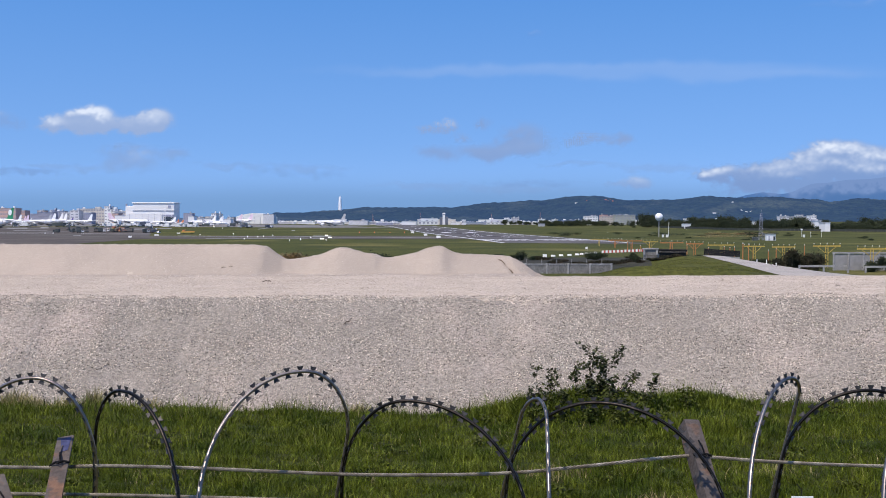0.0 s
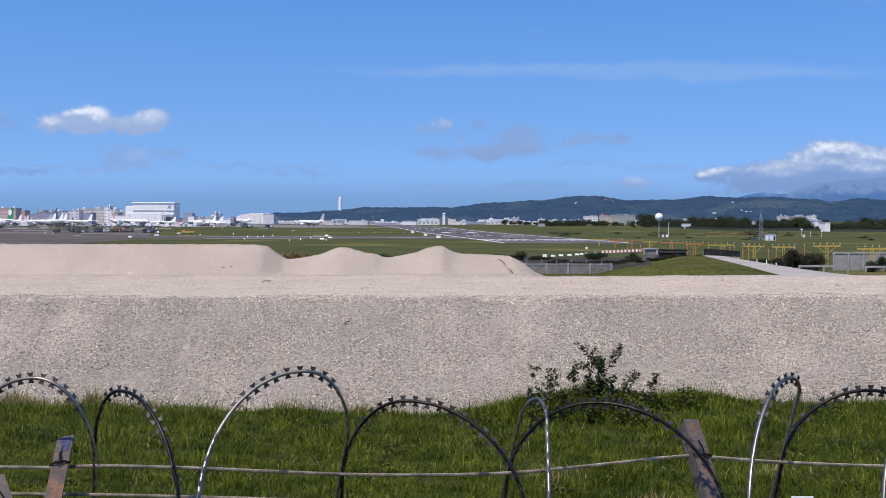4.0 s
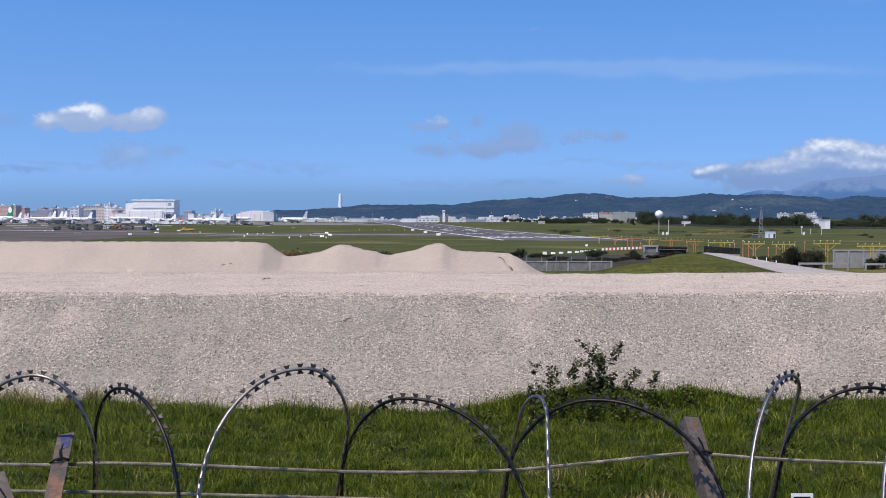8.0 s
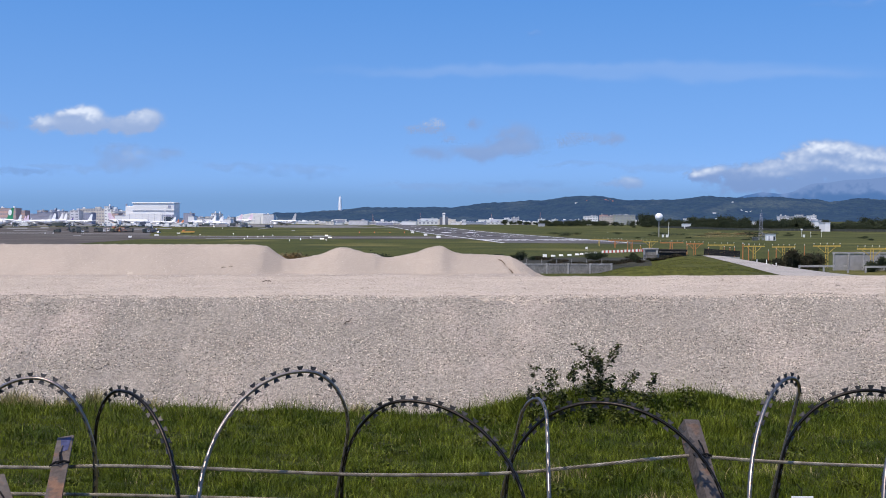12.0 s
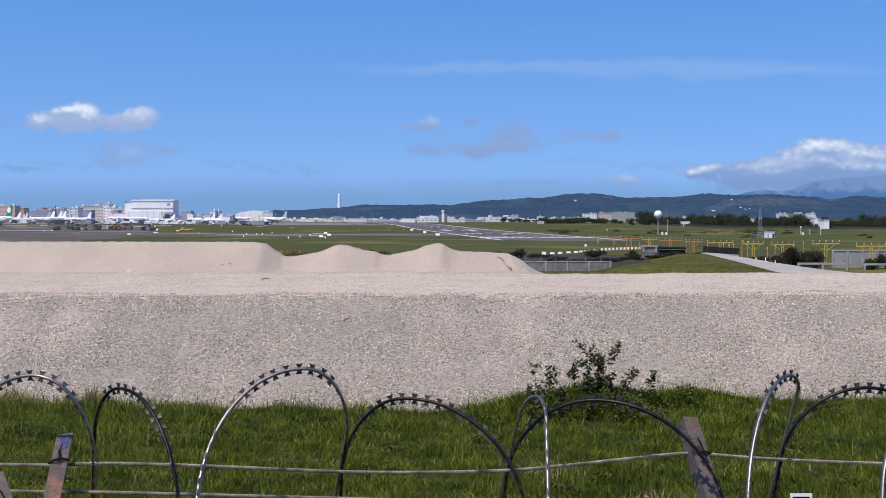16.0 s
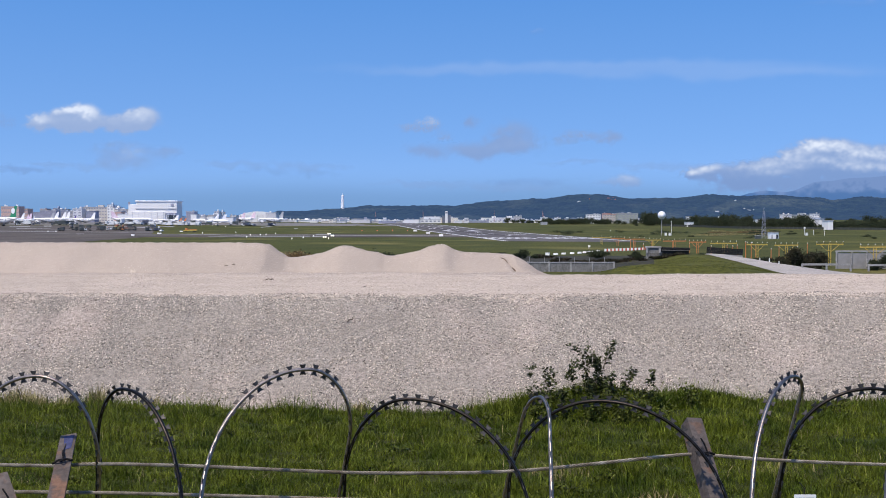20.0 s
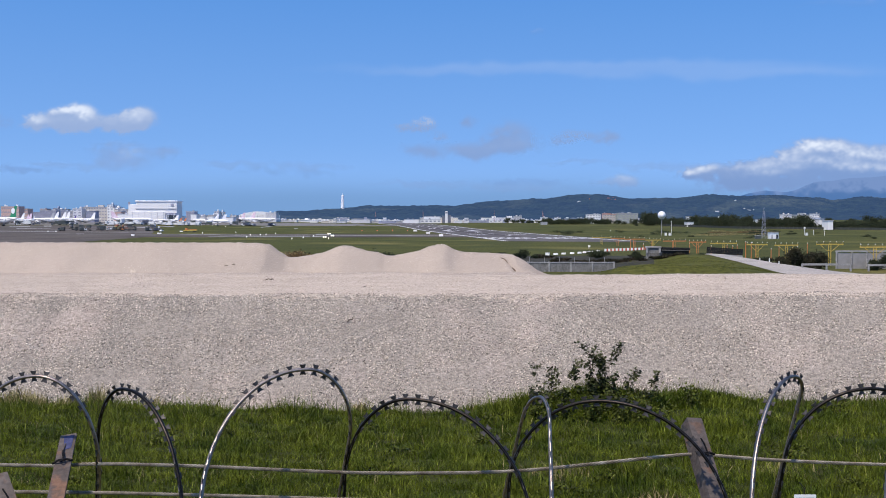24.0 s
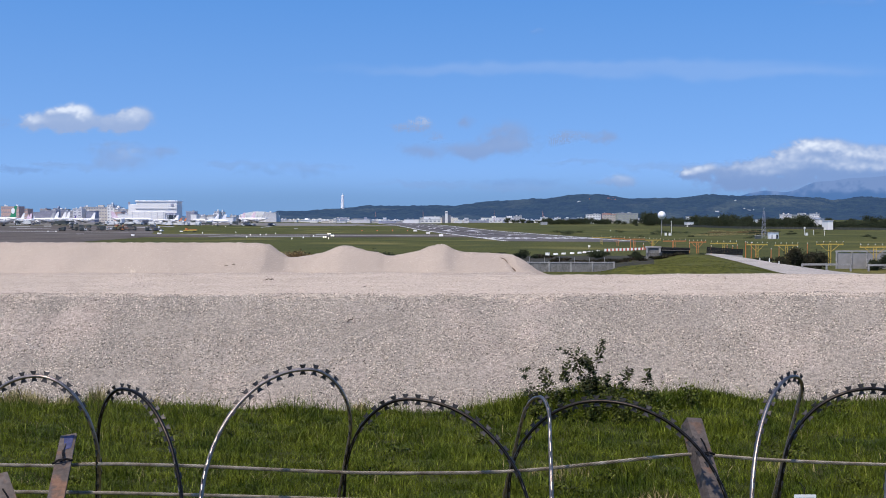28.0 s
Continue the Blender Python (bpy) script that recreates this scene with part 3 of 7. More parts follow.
# ---------------------------------------------------------------- meadow in front of the bank
def grass(name, count, height, width, mat, seed, yr=(20.5, 35.5), half=14.5, label="tall green meadow grass", patchy=None):
    r = np.random.RandomState(seed)
    y = r.uniform(yr[0], yr[1], count)
    x = r.uniform(-1, 1, count) * half * y / yr[1]
    if patchy:
        keep = waves(x, y, patchy, seed) > 0.25
        x, y = x[keep], y[keep]
        count = len(x)
    clump = 0.70 + 0.36 * waves(x, y, 1.7, 21) + 0.34 * waves(x, y, 0.6, 22)
    h = height * r.uniform(0.55, 1.25, count) * np.clip(clump, 0.16, 1.45)
    az, lean = r.uniform(0, 6.28, count), r.uniform(0.1, 1.0, count)
    dx, dy = np.cos(az) * lean, np.sin(az) * lean
    w = width * r.uniform(0.6, 1.3, count)
    face = r.uniform(0, 6.28, count)
    wx, wy = np.cos(face) * w / 2, np.sin(face) * w / 2 * 0.5
    z = ground_z(x, y) - 0.02
    rows = []
    for t, k in ((0, 1.0), (0.5, 0.85)):
        px, py, pz = x + dx * h * t * t, y + dy * h * t * t, z + h * t * (1 - 0.18 * t * lean)
        rows += [np.stack([px - wx * k, py - wy * k, pz], -1), np.stack([px + wx * k, py + wy * k, pz], -1)]
    rows.append(np.stack([x + dx * h, y + dy * h, z + h * (1 - 0.3 * lean)], -1))
    v = np.stack(rows, 1).reshape(-1, 3)
    o = 5 * np.arange(count)[:, None]
    f = np.concatenate([o + np.array([[0, 1, 3]]), o + np.array([[0, 3, 2]]), o + np.array([[2, 3, 4]])], 0)
    ob = new(name, mesh_arrays(name, v, f, mat))
    return tagged(ob, label, "grass", kind="stuff")


sheet("meadow", [(-16, 19.0), (16, 19.0), (24, 38.2), (-24, 38.2)], "soil", 0.02, "grassy dark soil under the meadow", "ground", 60, 60)
grass("grass", 190000, 0.30, 0.017, "blade", 31)
grass("grass", 60000, 0.52, 0.017, "blade", 32, label="longer green grass tufts", patchy=2.4)
grass("grass", 15000, 0.42, 0.017, "pale_blade", 36, label="yellow-green grass tufts", patchy=1.6)
grass("dry_grass", 6000, 0.42, 0.015, "dry_blade", 33, label="dry straw-coloured grass stalks", patchy=2.2)
grass("tall_grass", 3200, 0.80, 0.016, "blade", 34, yr=(31, 33.8), label="single tall seeding grass stalks along the meadow's edge")
grass("tall_grass", 520, 1.0, 0.013, "twig", 37, yr=(31.5, 33.5), label="dark dry stalks along the meadow's edge", patchy=3.0)


def tuft(name, x, y, radius, count, height, seed, label, mat="blade"):
    """A round stand of longer grass."""
    r = np.random.RandomState(seed)
    a, d = r.uniform(0, 6.28, count), radius * np.sqrt(r.uniform(0, 1, count))
    px, py = x + np.cos(a) * d, y + np.sin(a) * d * 0.6
    h = height * r.uniform(0.5, 1.2, count) * (1.1 - 0.6 * d / radius)
    lean, az, w = r.uniform(0.1, 0.6, count), r.uniform(0, 6.28, count), 0.022 * r.uniform(0.6, 1.3, count)
    z = ground_z(px, py) - 0.02
    dx, dy = np.cos(az) * lean * h, np.sin(az) * lean * h
    v = np.stack([np.stack([px - w / 2, py, z], -1), np.stack([px + w / 2, py, z], -1),
                  np.stack([px + dx * 0.3 + w * 0.4, py + dy * 0.3, z + h * 0.55], -1), np.stack([px + dx * 0.3 - w * 0.4, py + dy * 0.3, z + h * 0.55], -1),
                  np.stack([px + dx, py + dy, z + h * (1 - 0.3 * lean)], -1)], 1).reshape(-1, 3)
    o = 5 * np.arange(count)[:, None]
    f = np.concatenate([o + np.array([[0, 1, 2]]), o + np.array([[0, 2, 3]]), o + np.array([[3, 2, 4]])], 0)
    return tagged(new(name, mesh_arrays(name, v, f, mat)), label, "grass", kind="stuff")


tuft("tall_grass", 4.2, 31.4, 2.0, 8500, 0.86, 51, "long grass round the foot of the shrub")
tuft("tall_grass", 7.4, 31.8, 1.7, 2600, 0.50, 55, "long grass on the meadow's edge")
tuft("tall_grass", 2.2, 31.6, 1.5, 4400, 0.74, 52, "long grass tuft on the meadow's edge")
tuft("tall_grass", 6.4, 28.0, 1.2, 1500, 0.6, 53, "long grass tuft in the meadow")
tuft("tall_grass", -3.0, 29.0, 1.1, 1300, 0.55, 54, "long grass tuft in the meadow")
for i, (x, y, rad, n, h) in enumerate(((4.3, 21.9, 0.8, 170, 0.5), (2.6, 24.6, 0.9, 120, 0.42), (-9.4, 22.2, 0.7, 90, 0.45), (7.6, 24.5, 0.8, 60, 0.4))):
    tuft("dry_grass", x, y, rad, n, h, 80 + i, "pale dry stalks among the meadow grass", "dry_blade")
for i, (x, y, rad, n, h) in enumerate(((-13.3, 34.2, 0.9, 800, 0.75), (-10.9, 34.2, 0.4, 380, 0.85), (-12.0, 34.6, 0.5, 240, 0.6), (-9.1, 34.2, 0.4, 160, 0.6), (-2.6, 34.2, 0.35, 200, 0.6), (2.9, 33.8, 0.3, 120, 0.55))):
    tuft("dry_grass", x, y, rad, n, h, 60 + i, "dry brown weeds at the gravel's foot", "dry_blade")


def stick(x, y, length, turn, seed):
    r = random.Random(seed)
    z = float(bank_z(np.array(x), np.array(y))) + 0.05
    pts = [(length * (k / 5 - 0.5), 0.05 * r.uniform(-1, 1), 0.03 + 0.05 * math.sin(k * 0.6) * r.uniform(0.5, 1.2)) for k in range(6)]
    ob = new("stick", Shape().tube(pts, [0.016, 0.022, 0.022, 0.020, 0.016, 0.010], 6).mesh("stick", "twig"))
    ob.matrix_basis = pose(x, y, z, 0, -turn, 0)
    tagged(ob, "dark broken stick lying on the gravel bank", "stick", "sticks on the gravel")


stick(-8.85, 54.7, 0.34, 3, 1)
stick(-8.7, 54.8, 0.18, -12, 4)
stick(-3.78, 43.4, 0.28, 24, 2)
stick(-12.7, 63.4, 0.25, 6, 3)
stick(-12.3, 63.5, 0.2, -8, 5)


# ---------------------------------------------------------------- fence top before the eye
FENCE_Y = 3.7
U = FENCE_Y / 1940.5          # metres to a half-milliradian at the fence


def fence_point(h, v, y=FENCE_Y):
    """A place at the fence's distance, h to the right of the axis and v below the horizon, in half-milliradians."""
    return Vector((h / 1940.5 * y, y, EYE - v / 1940.5 * y))


def barb_mesh():
    s = Shape()
    t = 0.0012
    for sx in (-1, 1):                                            # a butterfly of two pointed blades
        out = [(0.003 * sx, -0.004), (0.003 * sx, 0.004), (0.0175 * sx, 0.0105), (0.0160 * sx, 0.0), (0.0175 * sx, -0.0105)]
        vs = [(a, -t, b) for a, b in out] + [(a, t, b) for a, b in out]
        n = len(out)
        fs = [(0, 1, 2, 3, 4), (9, 8, 7, 6, 5)] + [(i, (i + 1) % n, n + (i + 1) % n, n + i) for i in range(n)]
        s.add(vs, fs)
    return s.mesh("barb", "barb_steel")


BARB = barb_mesh()
razor_wire = thing("razor_wire", pose(0, FENCE_Y, EYE - 0.9), "galvanised razor wire coil with short barbs along the fence top", "razor wire")


def wire_turn(apex, left, right, mat="galvanised", run=0.0):
    """One turn of the coil seen over its crown. Each flank is a quarter oval (reach, drop, end angle) that runs on straight,
    and slopes off in depth (metres away for each metre down; negative comes nearer); run is the depth gained for each metre across."""
    base = Vector((0, FENCE_Y, EYE - 0.9))

    def flank(sign, reach, drop, end, slope, foot):
        out = []
        stop = radians(end)
        for i in range(1, 91):
            a = stop * i / 90
            out.append((sign * reach * math.sin(a), drop * (1 - math.cos(a))))
        du, dv = reach * math.cos(stop), drop * math.sin(stop)
        u, v = out[-1]
        n = max(1, int((foot - v) / 6))
        for i in range(1, n + 1):
            out.append((u + sign * du / dv * (foot - v) * i / n, v + (foot - v) * i / n))
        return [fence_point(apex[0] + u, apex[1] + v, FENCE_Y + slope * U * v + run * U * u) - base for u, v in out]

    pts = flank(-1, *left)[::-1] + [fence_point(*apex) - base] + flank(1, *right)
    # the tape turns its broad side out on the flanks that come near
    n_left = len(flank(-1, *left))
    radii = []
    for i in range(len(pts)):
        slope = left[3] if i < n_left else right[3]
        down = (pts[n_left].z - pts[i].z) / 0.55
        radii.append(0.0080 * (1 + 0.55 * min(1.0, max(0.0, -slope - 0.2) * 3) * min(1.0, max(0.0, down - 0.1))))
    ob = part("loop", Shape().tube(pts, radii, 10, flat=0.75, side_dir=(0, 1, 0)), mat, razor_wire, smooth=True)
    last = pts[0]
    for i in range(1, len(pts) - 1):
        if (pts[i] - last).length < 0.039:
            continue
        last = pts[i]
        t = (pts[i + 1] - pts[i - 1]).normalized()
        n = t.cross(Vector((0, 1, 0))).normalized()
        b = n.cross(t).normalized()
        m = Matrix((n, b, t)).transposed().to_4x4()
        m.translation = pts[i]
        # the tape twists edge-on down the flanks
        twist = 86 * min(1.0, max(0.0, (math.atan2(abs(t.z), abs(t.x)) / 1.571 - 0.42) / 0.32))
        part("barb", BARB, None, ob, at=m @ pose(0, 0, 0, 0, 0, twist + random.uniform(-12, 12)) @ Matrix.Scale(1.08, 4))


# every other turn takes the darker steel
wire_turn((-727, 280), (145, 200, 88, -0.1, 290), (110, 170, 92, 0.30, 260), run=-0.2)
wire_turn((-575, 303), (44, 95, 87, 0.22, 240), (107, 250, 88, -0.15, 250), "dark_steel", -1.2)
wire_turn((-244, 268), (194, 270, 86, -0.56, 270), (75, 100, 104, 0.28, 270), run=0.25)
wire_turn((-67, 321), (113, 155, 88, 0.25, 230), (224, 260, 84, -0.12, 230), "dark_steel", -0.3)
wire_turn((166, 317), (36, 90, 60, 0.15, 230), (19, 45, 86, -0.62, 230), run=-1.6)
wire_turn((271, 324), (158, 160, 85, 0.25, 220), (245, 270, 82, -0.1, 220), "dark_steel", -0.3)
wire_turn((619, 280), (74, 235, 87, -0.40, 260), (14, 20, 110, 0.62, 260), run=1.2)
wire_turn((757, 302), (155, 150, 80, 0.25, 240), (140, 180, 88, 0.1, 240), "dark_steel")
wire_turn((905, 290), (120, 200, 86, -0.4, 240), (120, 200, 86, 0.2, 240))


def steel_cable(name, pts, label):
    """Three twisted strands along a sagging line."""
    path = [Vector(p) for p in pts]
    dense = []
    for i in range(len(path) - 1):
        n = max(2, int((path[i + 1] - path[i]).length / 0.0045))
        p0, p3 = path[max(i - 1, 0)], path[min(i + 2, len(path) - 1)]
        for k in range(n):
            t = k / n
            a, b = path[i], path[i + 1]
            dense.append(0.5 * ((2 * a) + (b - p0) * t + (2 * p0 - 5 * a + 4 * b - p3) * t * t + (3 * a - p0 - 3 * b + p3) * t ** 3))
    cable = thing(name, pose(*path[0]), label, "cable", "fence cables")
    for s in range(3):
        strand = []
        for i, p in enumerate(dense):
            w = i * 0.0045 / 0.034 * 2 * math.pi + s * 2.094
            strand.append(p - path[0] + Vector((0, math.cos(w), math.sin(w))) * 0.0040)
        part("strand", Shape().tube(strand, 0.0028, 5), "rope", cable, smooth=True)


CABLE_Y = 3.74
steel_cable("steel_cable", [fence_point(h, v + 4, CABLE_Y) for h, v in ((-900, 432), (-784, 435), (-690, 436), (-610, 433), (-440, 437), (-180, 448), (0, 449),
                                                          (130, 445), (250, 434), (400, 418), (455, 416), (560, 424), (700, 431), (900, 437))],
            "weathered twisted steel cable stretched along the fence")
steel_cable("steel_cable", [fence_point(h, v + 4, CABLE_Y) for h, v in ((-900, 482), (-784, 483), (-600, 485), (-400, 490), (-180, 496), (100, 503), (450, 500), (900, 505))],
            "weathered twisted steel cable below the upper one")


def fence_arm(top, low, twist, film, tied, label):
    """A leaning steel angle that carries the cables, down to the ground."""
    a, b = Vector(top), Vector(low)
    foot = b + (b - a) * 1.0
    d = (a - b).normalized()
    arm = thing("fence_post", Matrix.Translation(b), label, "fence post", "fence posts")
    side = Vector((math.cos(twist), math.sin(twist), 0))
    side = (side - d * side.dot(d)).normalized()
    back = d.cross(side).normalized()
    w, t, length = 0.056, 0.006, (a - b).length
    prof = [(0, 0), (w, 0), (w, t), (t, t), (t, w), (0, w)]
    rings = []
    for s in (0.0, length - 0.004, length):
        k = 1.0 if s < length else 0.94
        rings.append([d * s + side * (x * k - w / 2) + back * (y * k) for x, y in prof])
    part("angle_iron", Shape().loft(rings), "rusty", arm)
    z0 = zg(b.x, b.y)
    part("upright", Shape().box((0, 0.02, (z0 - 0.25 - b.z) / 2), (0.06, 0.06, b.z - z0 + 0.25), 0.006), "grey_concrete", arm)
    if film:
        q = [d * (length - 0.014) + side * (-0.014), d * (length - 0.010) + side * 0.022, d * (length - 0.085) + side * 0.018, d * (length - 0.09) + side * (-0.004)]
        q = [p - back * 0.0015 for p in q]
        part("film", Shape().add([*q, *[p + back * 0.001 for p in q]], [(0, 1, 2, 3), (7, 6, 5, 4), (0, 4, 5, 1), (1, 5, 6, 2), (2, 6, 7, 3), (3, 7, 4, 0)]),
             "blue_film", arm, "worn blue film")
        rod = [d * (length - 0.155) - side * 0.004 - back * 0.006, d * (length - 0.12) - side * 0.007 - back * 0.008, d * (length - 0.06) - side * 0.002 - back * 0.005]
        part("wire_end", Shape().tube(rod, [0.0045, 0.004, 0.002], 6), "rusty", arm, "rust-brown wire end")
    tie = Shape()
    p = d * (length - tied)
    tie.tube([p - side * 0.034 - back * 0.002, p - side * 0.012 - back * 0.012, p + side * 0.012 - back * 0.012, p + side * 0.034 - back * 0.002], 0.0042, 6)
    tie.tube([p - back * 0.010 - side * 0.01, p - back * 0.017 - d * 0.014, p - back * 0.012 + side * 0.012], 0.0035, 6)
    tie.tube([p - back * 0.008 + side * 0.006, p - back * 0.016 + d * 0.03, p - back * 0.010 + d * 0.055 - side * 0.004], 0.003, 6)
    part("wire_tie", tie, "dull_steel", arm)


fence_arm(fence_point(442, 354, 3.80), fence_point(494, 528, 3.55), 0.32, False, 0.145, "weathered grey-brown steel angle fence post leaning")
fence_arm(fence_point(-671, 384, 3.82), fence_point(-701, 524, 3.45), -0.18, True, 0.16, "weathered steel angle fence post with worn blue film")
fence_arm(fence_point(-797, 455, 3.60), fence_point(-772, 530, 3.5), 0.3, False, 0.125, "dark weathered steel angle fence post")

plate = thing("sign_plate", pose(*fence_point(640, 509, 3.66)), "small white-framed plate wired to the fence", "sign")
part("rim", Shape().box((0, 0, 0.028), (0.074, 0.004, 0.010), 0.001).box((-0.033, 0, -0.03), (0.008, 0.004, 0.106), 0.001).box((0.033, 0, -0.03), (0.008, 0.004, 0.106), 0.001),
     "white_plate", plate)
part("panel", Shape().box((0, 0.002, -0.03), (0.062, 0.002, 0.105)), "dull_steel", plate)
part("hanger", Shape().tube([(0, 0.004, 0.03), (0.004, 0.02, 0.05), (0.0, 0.06, 0.06)], 0.0018, 5), "dull_steel", plate)


# ---------------------------------------------------------------- shrub on the meadow's edge
def shrub_stem(parent, base, tip, lean, leaves, seed):
    """One upright shoot, turning at its foot: tapered twig with side twigs and leaves."""
    r = random.Random(seed)
    tip = Vector(tip)
    wood, leaf = Shape(), Shape()
    pts = [tip * (i / 8) + Vector((math.sin(i * 1.3 + seed) * 0.02, math.cos(i * 1.7 + seed) * 0.02, 0)) + Vector((lean, 0, 0)) * (i / 8) ** 2 for i in range(9)]
    wood.tube(pts, [0.012 - 0.0011 * i for i in range(9)], 6)
    spots = []
    for k in range(13):
        i = r.randint(2, 8)
        d = Vector((r.uniform(-1, 1), r.uniform(-1, 1), r.uniform(0.1, 0.9))).normalized() * r.uniform(0.10, 0.26) * tip.length
        wood.tube([pts[i], pts[i] + d * 0.6, pts[i] + d + Vector((0, 0, 0.02))], [0.005, 0.004, 0.002], 5)
        spots += [pts[i] + d * t for t in (0.2, 0.35, 0.5, 0.65, 0.8, 0.9, 1.0)]
    spots += [pts[q].lerp(pts[q + 1], f) for q in range(2, 8) for f in (0.0, 0.33, 0.66)]
    for k in range(int(leaves * 1.25)):
        c = r.choice(spots) + Vector((r.gauss(0, 0.05), r.gauss(0, 0.06), r.gauss(0, 0.05)))
        u = Vector((r.uniform(-1, 1), r.uniform(-1, 1), r.uniform(-0.5, 0.8))).normalized()
        w = u.cross(Vector((r.uniform(-1, 1), r.uniform(-1, 1), 1))).normalized()
        n = u.cross(w)
        s = r.uniform(0.042, 0.082)
        leaf.add([c - u * s, c - w * s * 0.54 + n * s * 0.12, c + w * s * 0.54 + n * s * 0.12, c + u * s * 0.9], [(0, 1, 2), (1, 3, 2)])
    stem = part("shoot", wood, "twig", parent, at=Matrix.Translation(base))
    part("foliage", leaf, "leaf", stem, "small dark green leaves")
    return stem


BUSH_Y = 31.0
BUSH = Vector((4.4, BUSH_Y, zg(4.4, BUSH_Y)))
shrub = thing("shrub", Matrix.Translation(BUSH), "dark green wild shrub with bare twigs and small leaves", "shrub")
shoots = []
SHOOT_ROWS = [  # foot across, foot deep, height, lean, leaves
    (-0.15, 0.0, 1.62, -0.08, 240), (-0.02, 0.1, 1.50, 0.72, 150), (0.08, -0.1, 1.25, 0.10, 240), (-0.62, 0.1, 1.10, -0.05, 130), (-1.65, 0.0, 1.15, -0.15, 110),
    (-1.28, 0.2, 0.98, 0.05, 120), (0.80, 0.1, 0.88, 0.30, 120), (1.10, -0.1, 0.78, 0.55, 110), (-0.95, -0.3, 0.6, -0.1, 90), (0.3, -0.4, 0.85, 0.15, 140),
    (-0.2, -0.5, 0.75, -0.1, 140), (0.5, -0.9, 0.45, 0.05, 110), (1.45, 0.1, 0.6, 0.15, 60), (-0.1, -0.1, 1.0, -0.18, 160), (-1.8, 0.1, 0.6, -0.2, 50),
    (0.4, -1.4, 0.45, 0.1, 90), (-0.4, -1.0, 0.4, 0.0, 80)]
for i, (x, y, h, lean, n) in enumerate(SHOOT_ROWS):
    foot = Vector((x, y, zg(BUSH.x + x, BUSH.y + y) - BUSH.z - 0.03))
    shoots.append((shrub_stem(shrub, foot, (random.uniform(-0.08, 0.08), random.uniform(-0.1, 0.1), h * 1.22), lean, int(n * 1.2), 100 + i), foot, i))


# ---------------------------------------------------------------- airfield things, right of the bank
def stand(x, y, turn=0.0, lift=0.0):
    return pose(x, y, zg(x, y) + lift, 0, 0, turn)


def light_frame(x, y, top, width, mat, lamps, arms=True):
    """Approach light frame: two-legged post, crossbar with braces, small lamps on top."""
    z0 = zg(x, y)
    h = top - z0
    ob = thing("approach_light_frame", pose(x, y, z0, 0, 0, 6.1), "yellow steel approach light frame with lamps on a crossbar" if mat == "yellow"
               else "orange steel approach light frame with lamps on a crossbar", "approach light", "approach light frames")
    for sx in (-0.28, 0.28):
        part("leg", Shape().tube([(sx, 0, 0), (sx, 0, h)], 0.09, 8), mat, ob)
    for k in range(int(h / 0.8)):
        part("rung", Shape().tube([(-0.28, 0, 0.4 + k * 0.8), (0.28, 0, 0.4 + k * 0.8)], 0.04, 6), mat, ob)
    part("crossbar", Shape().box((0, 0, h), (width, 0.22, 0.30), 0.03), mat, ob)
    if arms:
        for s in (-1, 1):
            part("brace", Shape().tube([(s * 0.3, 0, h - 1.7), (s * width * 0.36, 0, h - 0.05)], 0.06, 6), mat, ob)
    for k in range(lamps):
        lx = -width / 2 + 0.15 + k * (width - 0.3) / (lamps - 1)
        lamp = part("lamp_post", Shape().tube([(lx, 0, h + 0.05), (lx, 0, h + 0.55)], 0.04, 6), mat, ob)
        part("lamp", Shape().tube([(lx, -0.02, h + 0.52), (lx, -0.12, h + 0.62), (lx, -0.16, h + 0.72)], [0.06, 0.09, 0.08], 8), "block_white", lamp)


for i, y in enumerate((233, 254, 278, 297)):
    light_frame(axis_x(y), y, (4.9, 5.0, 4.2, 3.9)[i], (6.7, 6.6, 6.2, 5.8)[i], "yellow", 5)
for i, y in enumerate((322, 345, 368, 392, 416, 440, 466)):
    light_frame(axis_x(y), y, 3.7 - 0.14 * i, 5.6 if i % 2 else 8.0, "orange" if i % 3 else "yellow", 5, arms=i % 2 == 1)


def marker_post(x, y, h, mat="orange"):
    ob = thing("marker_post", stand(x, y), "thin orange approach lamp post standing in the grass", "post", "lamp posts")
    part("shaft", Shape().tube([(0, 0, 0), (0, 0, h)], [0.13, 0.11], 8), mat, ob)
    part("lamp", Shape().tube([(0, 0, h), (0, -0.05, h + 0.2), (0, -0.08, h + 0.3)], [0.10, 0.13, 0.10], 8), "block_white", ob)


for h, y, t in ((327, 400, 3.2), (365, 395, 2.8), (350, 380, 2.0), (402, 372, 3.3), (432, 350, 3.0), (470, 330, 2.6), (498, 318, 3.2), (508, 316, 3.0),
                (516, 314, 3.2), (531, 306, 4.4), (541, 303, 4.2), (549, 300, 3.6), (576, 292, 2.8), (590, 300, 3.1), (622, 290, 3.4), (640, 330, 3.4)):
    marker_post(h / 1940.5 * y, y, t)

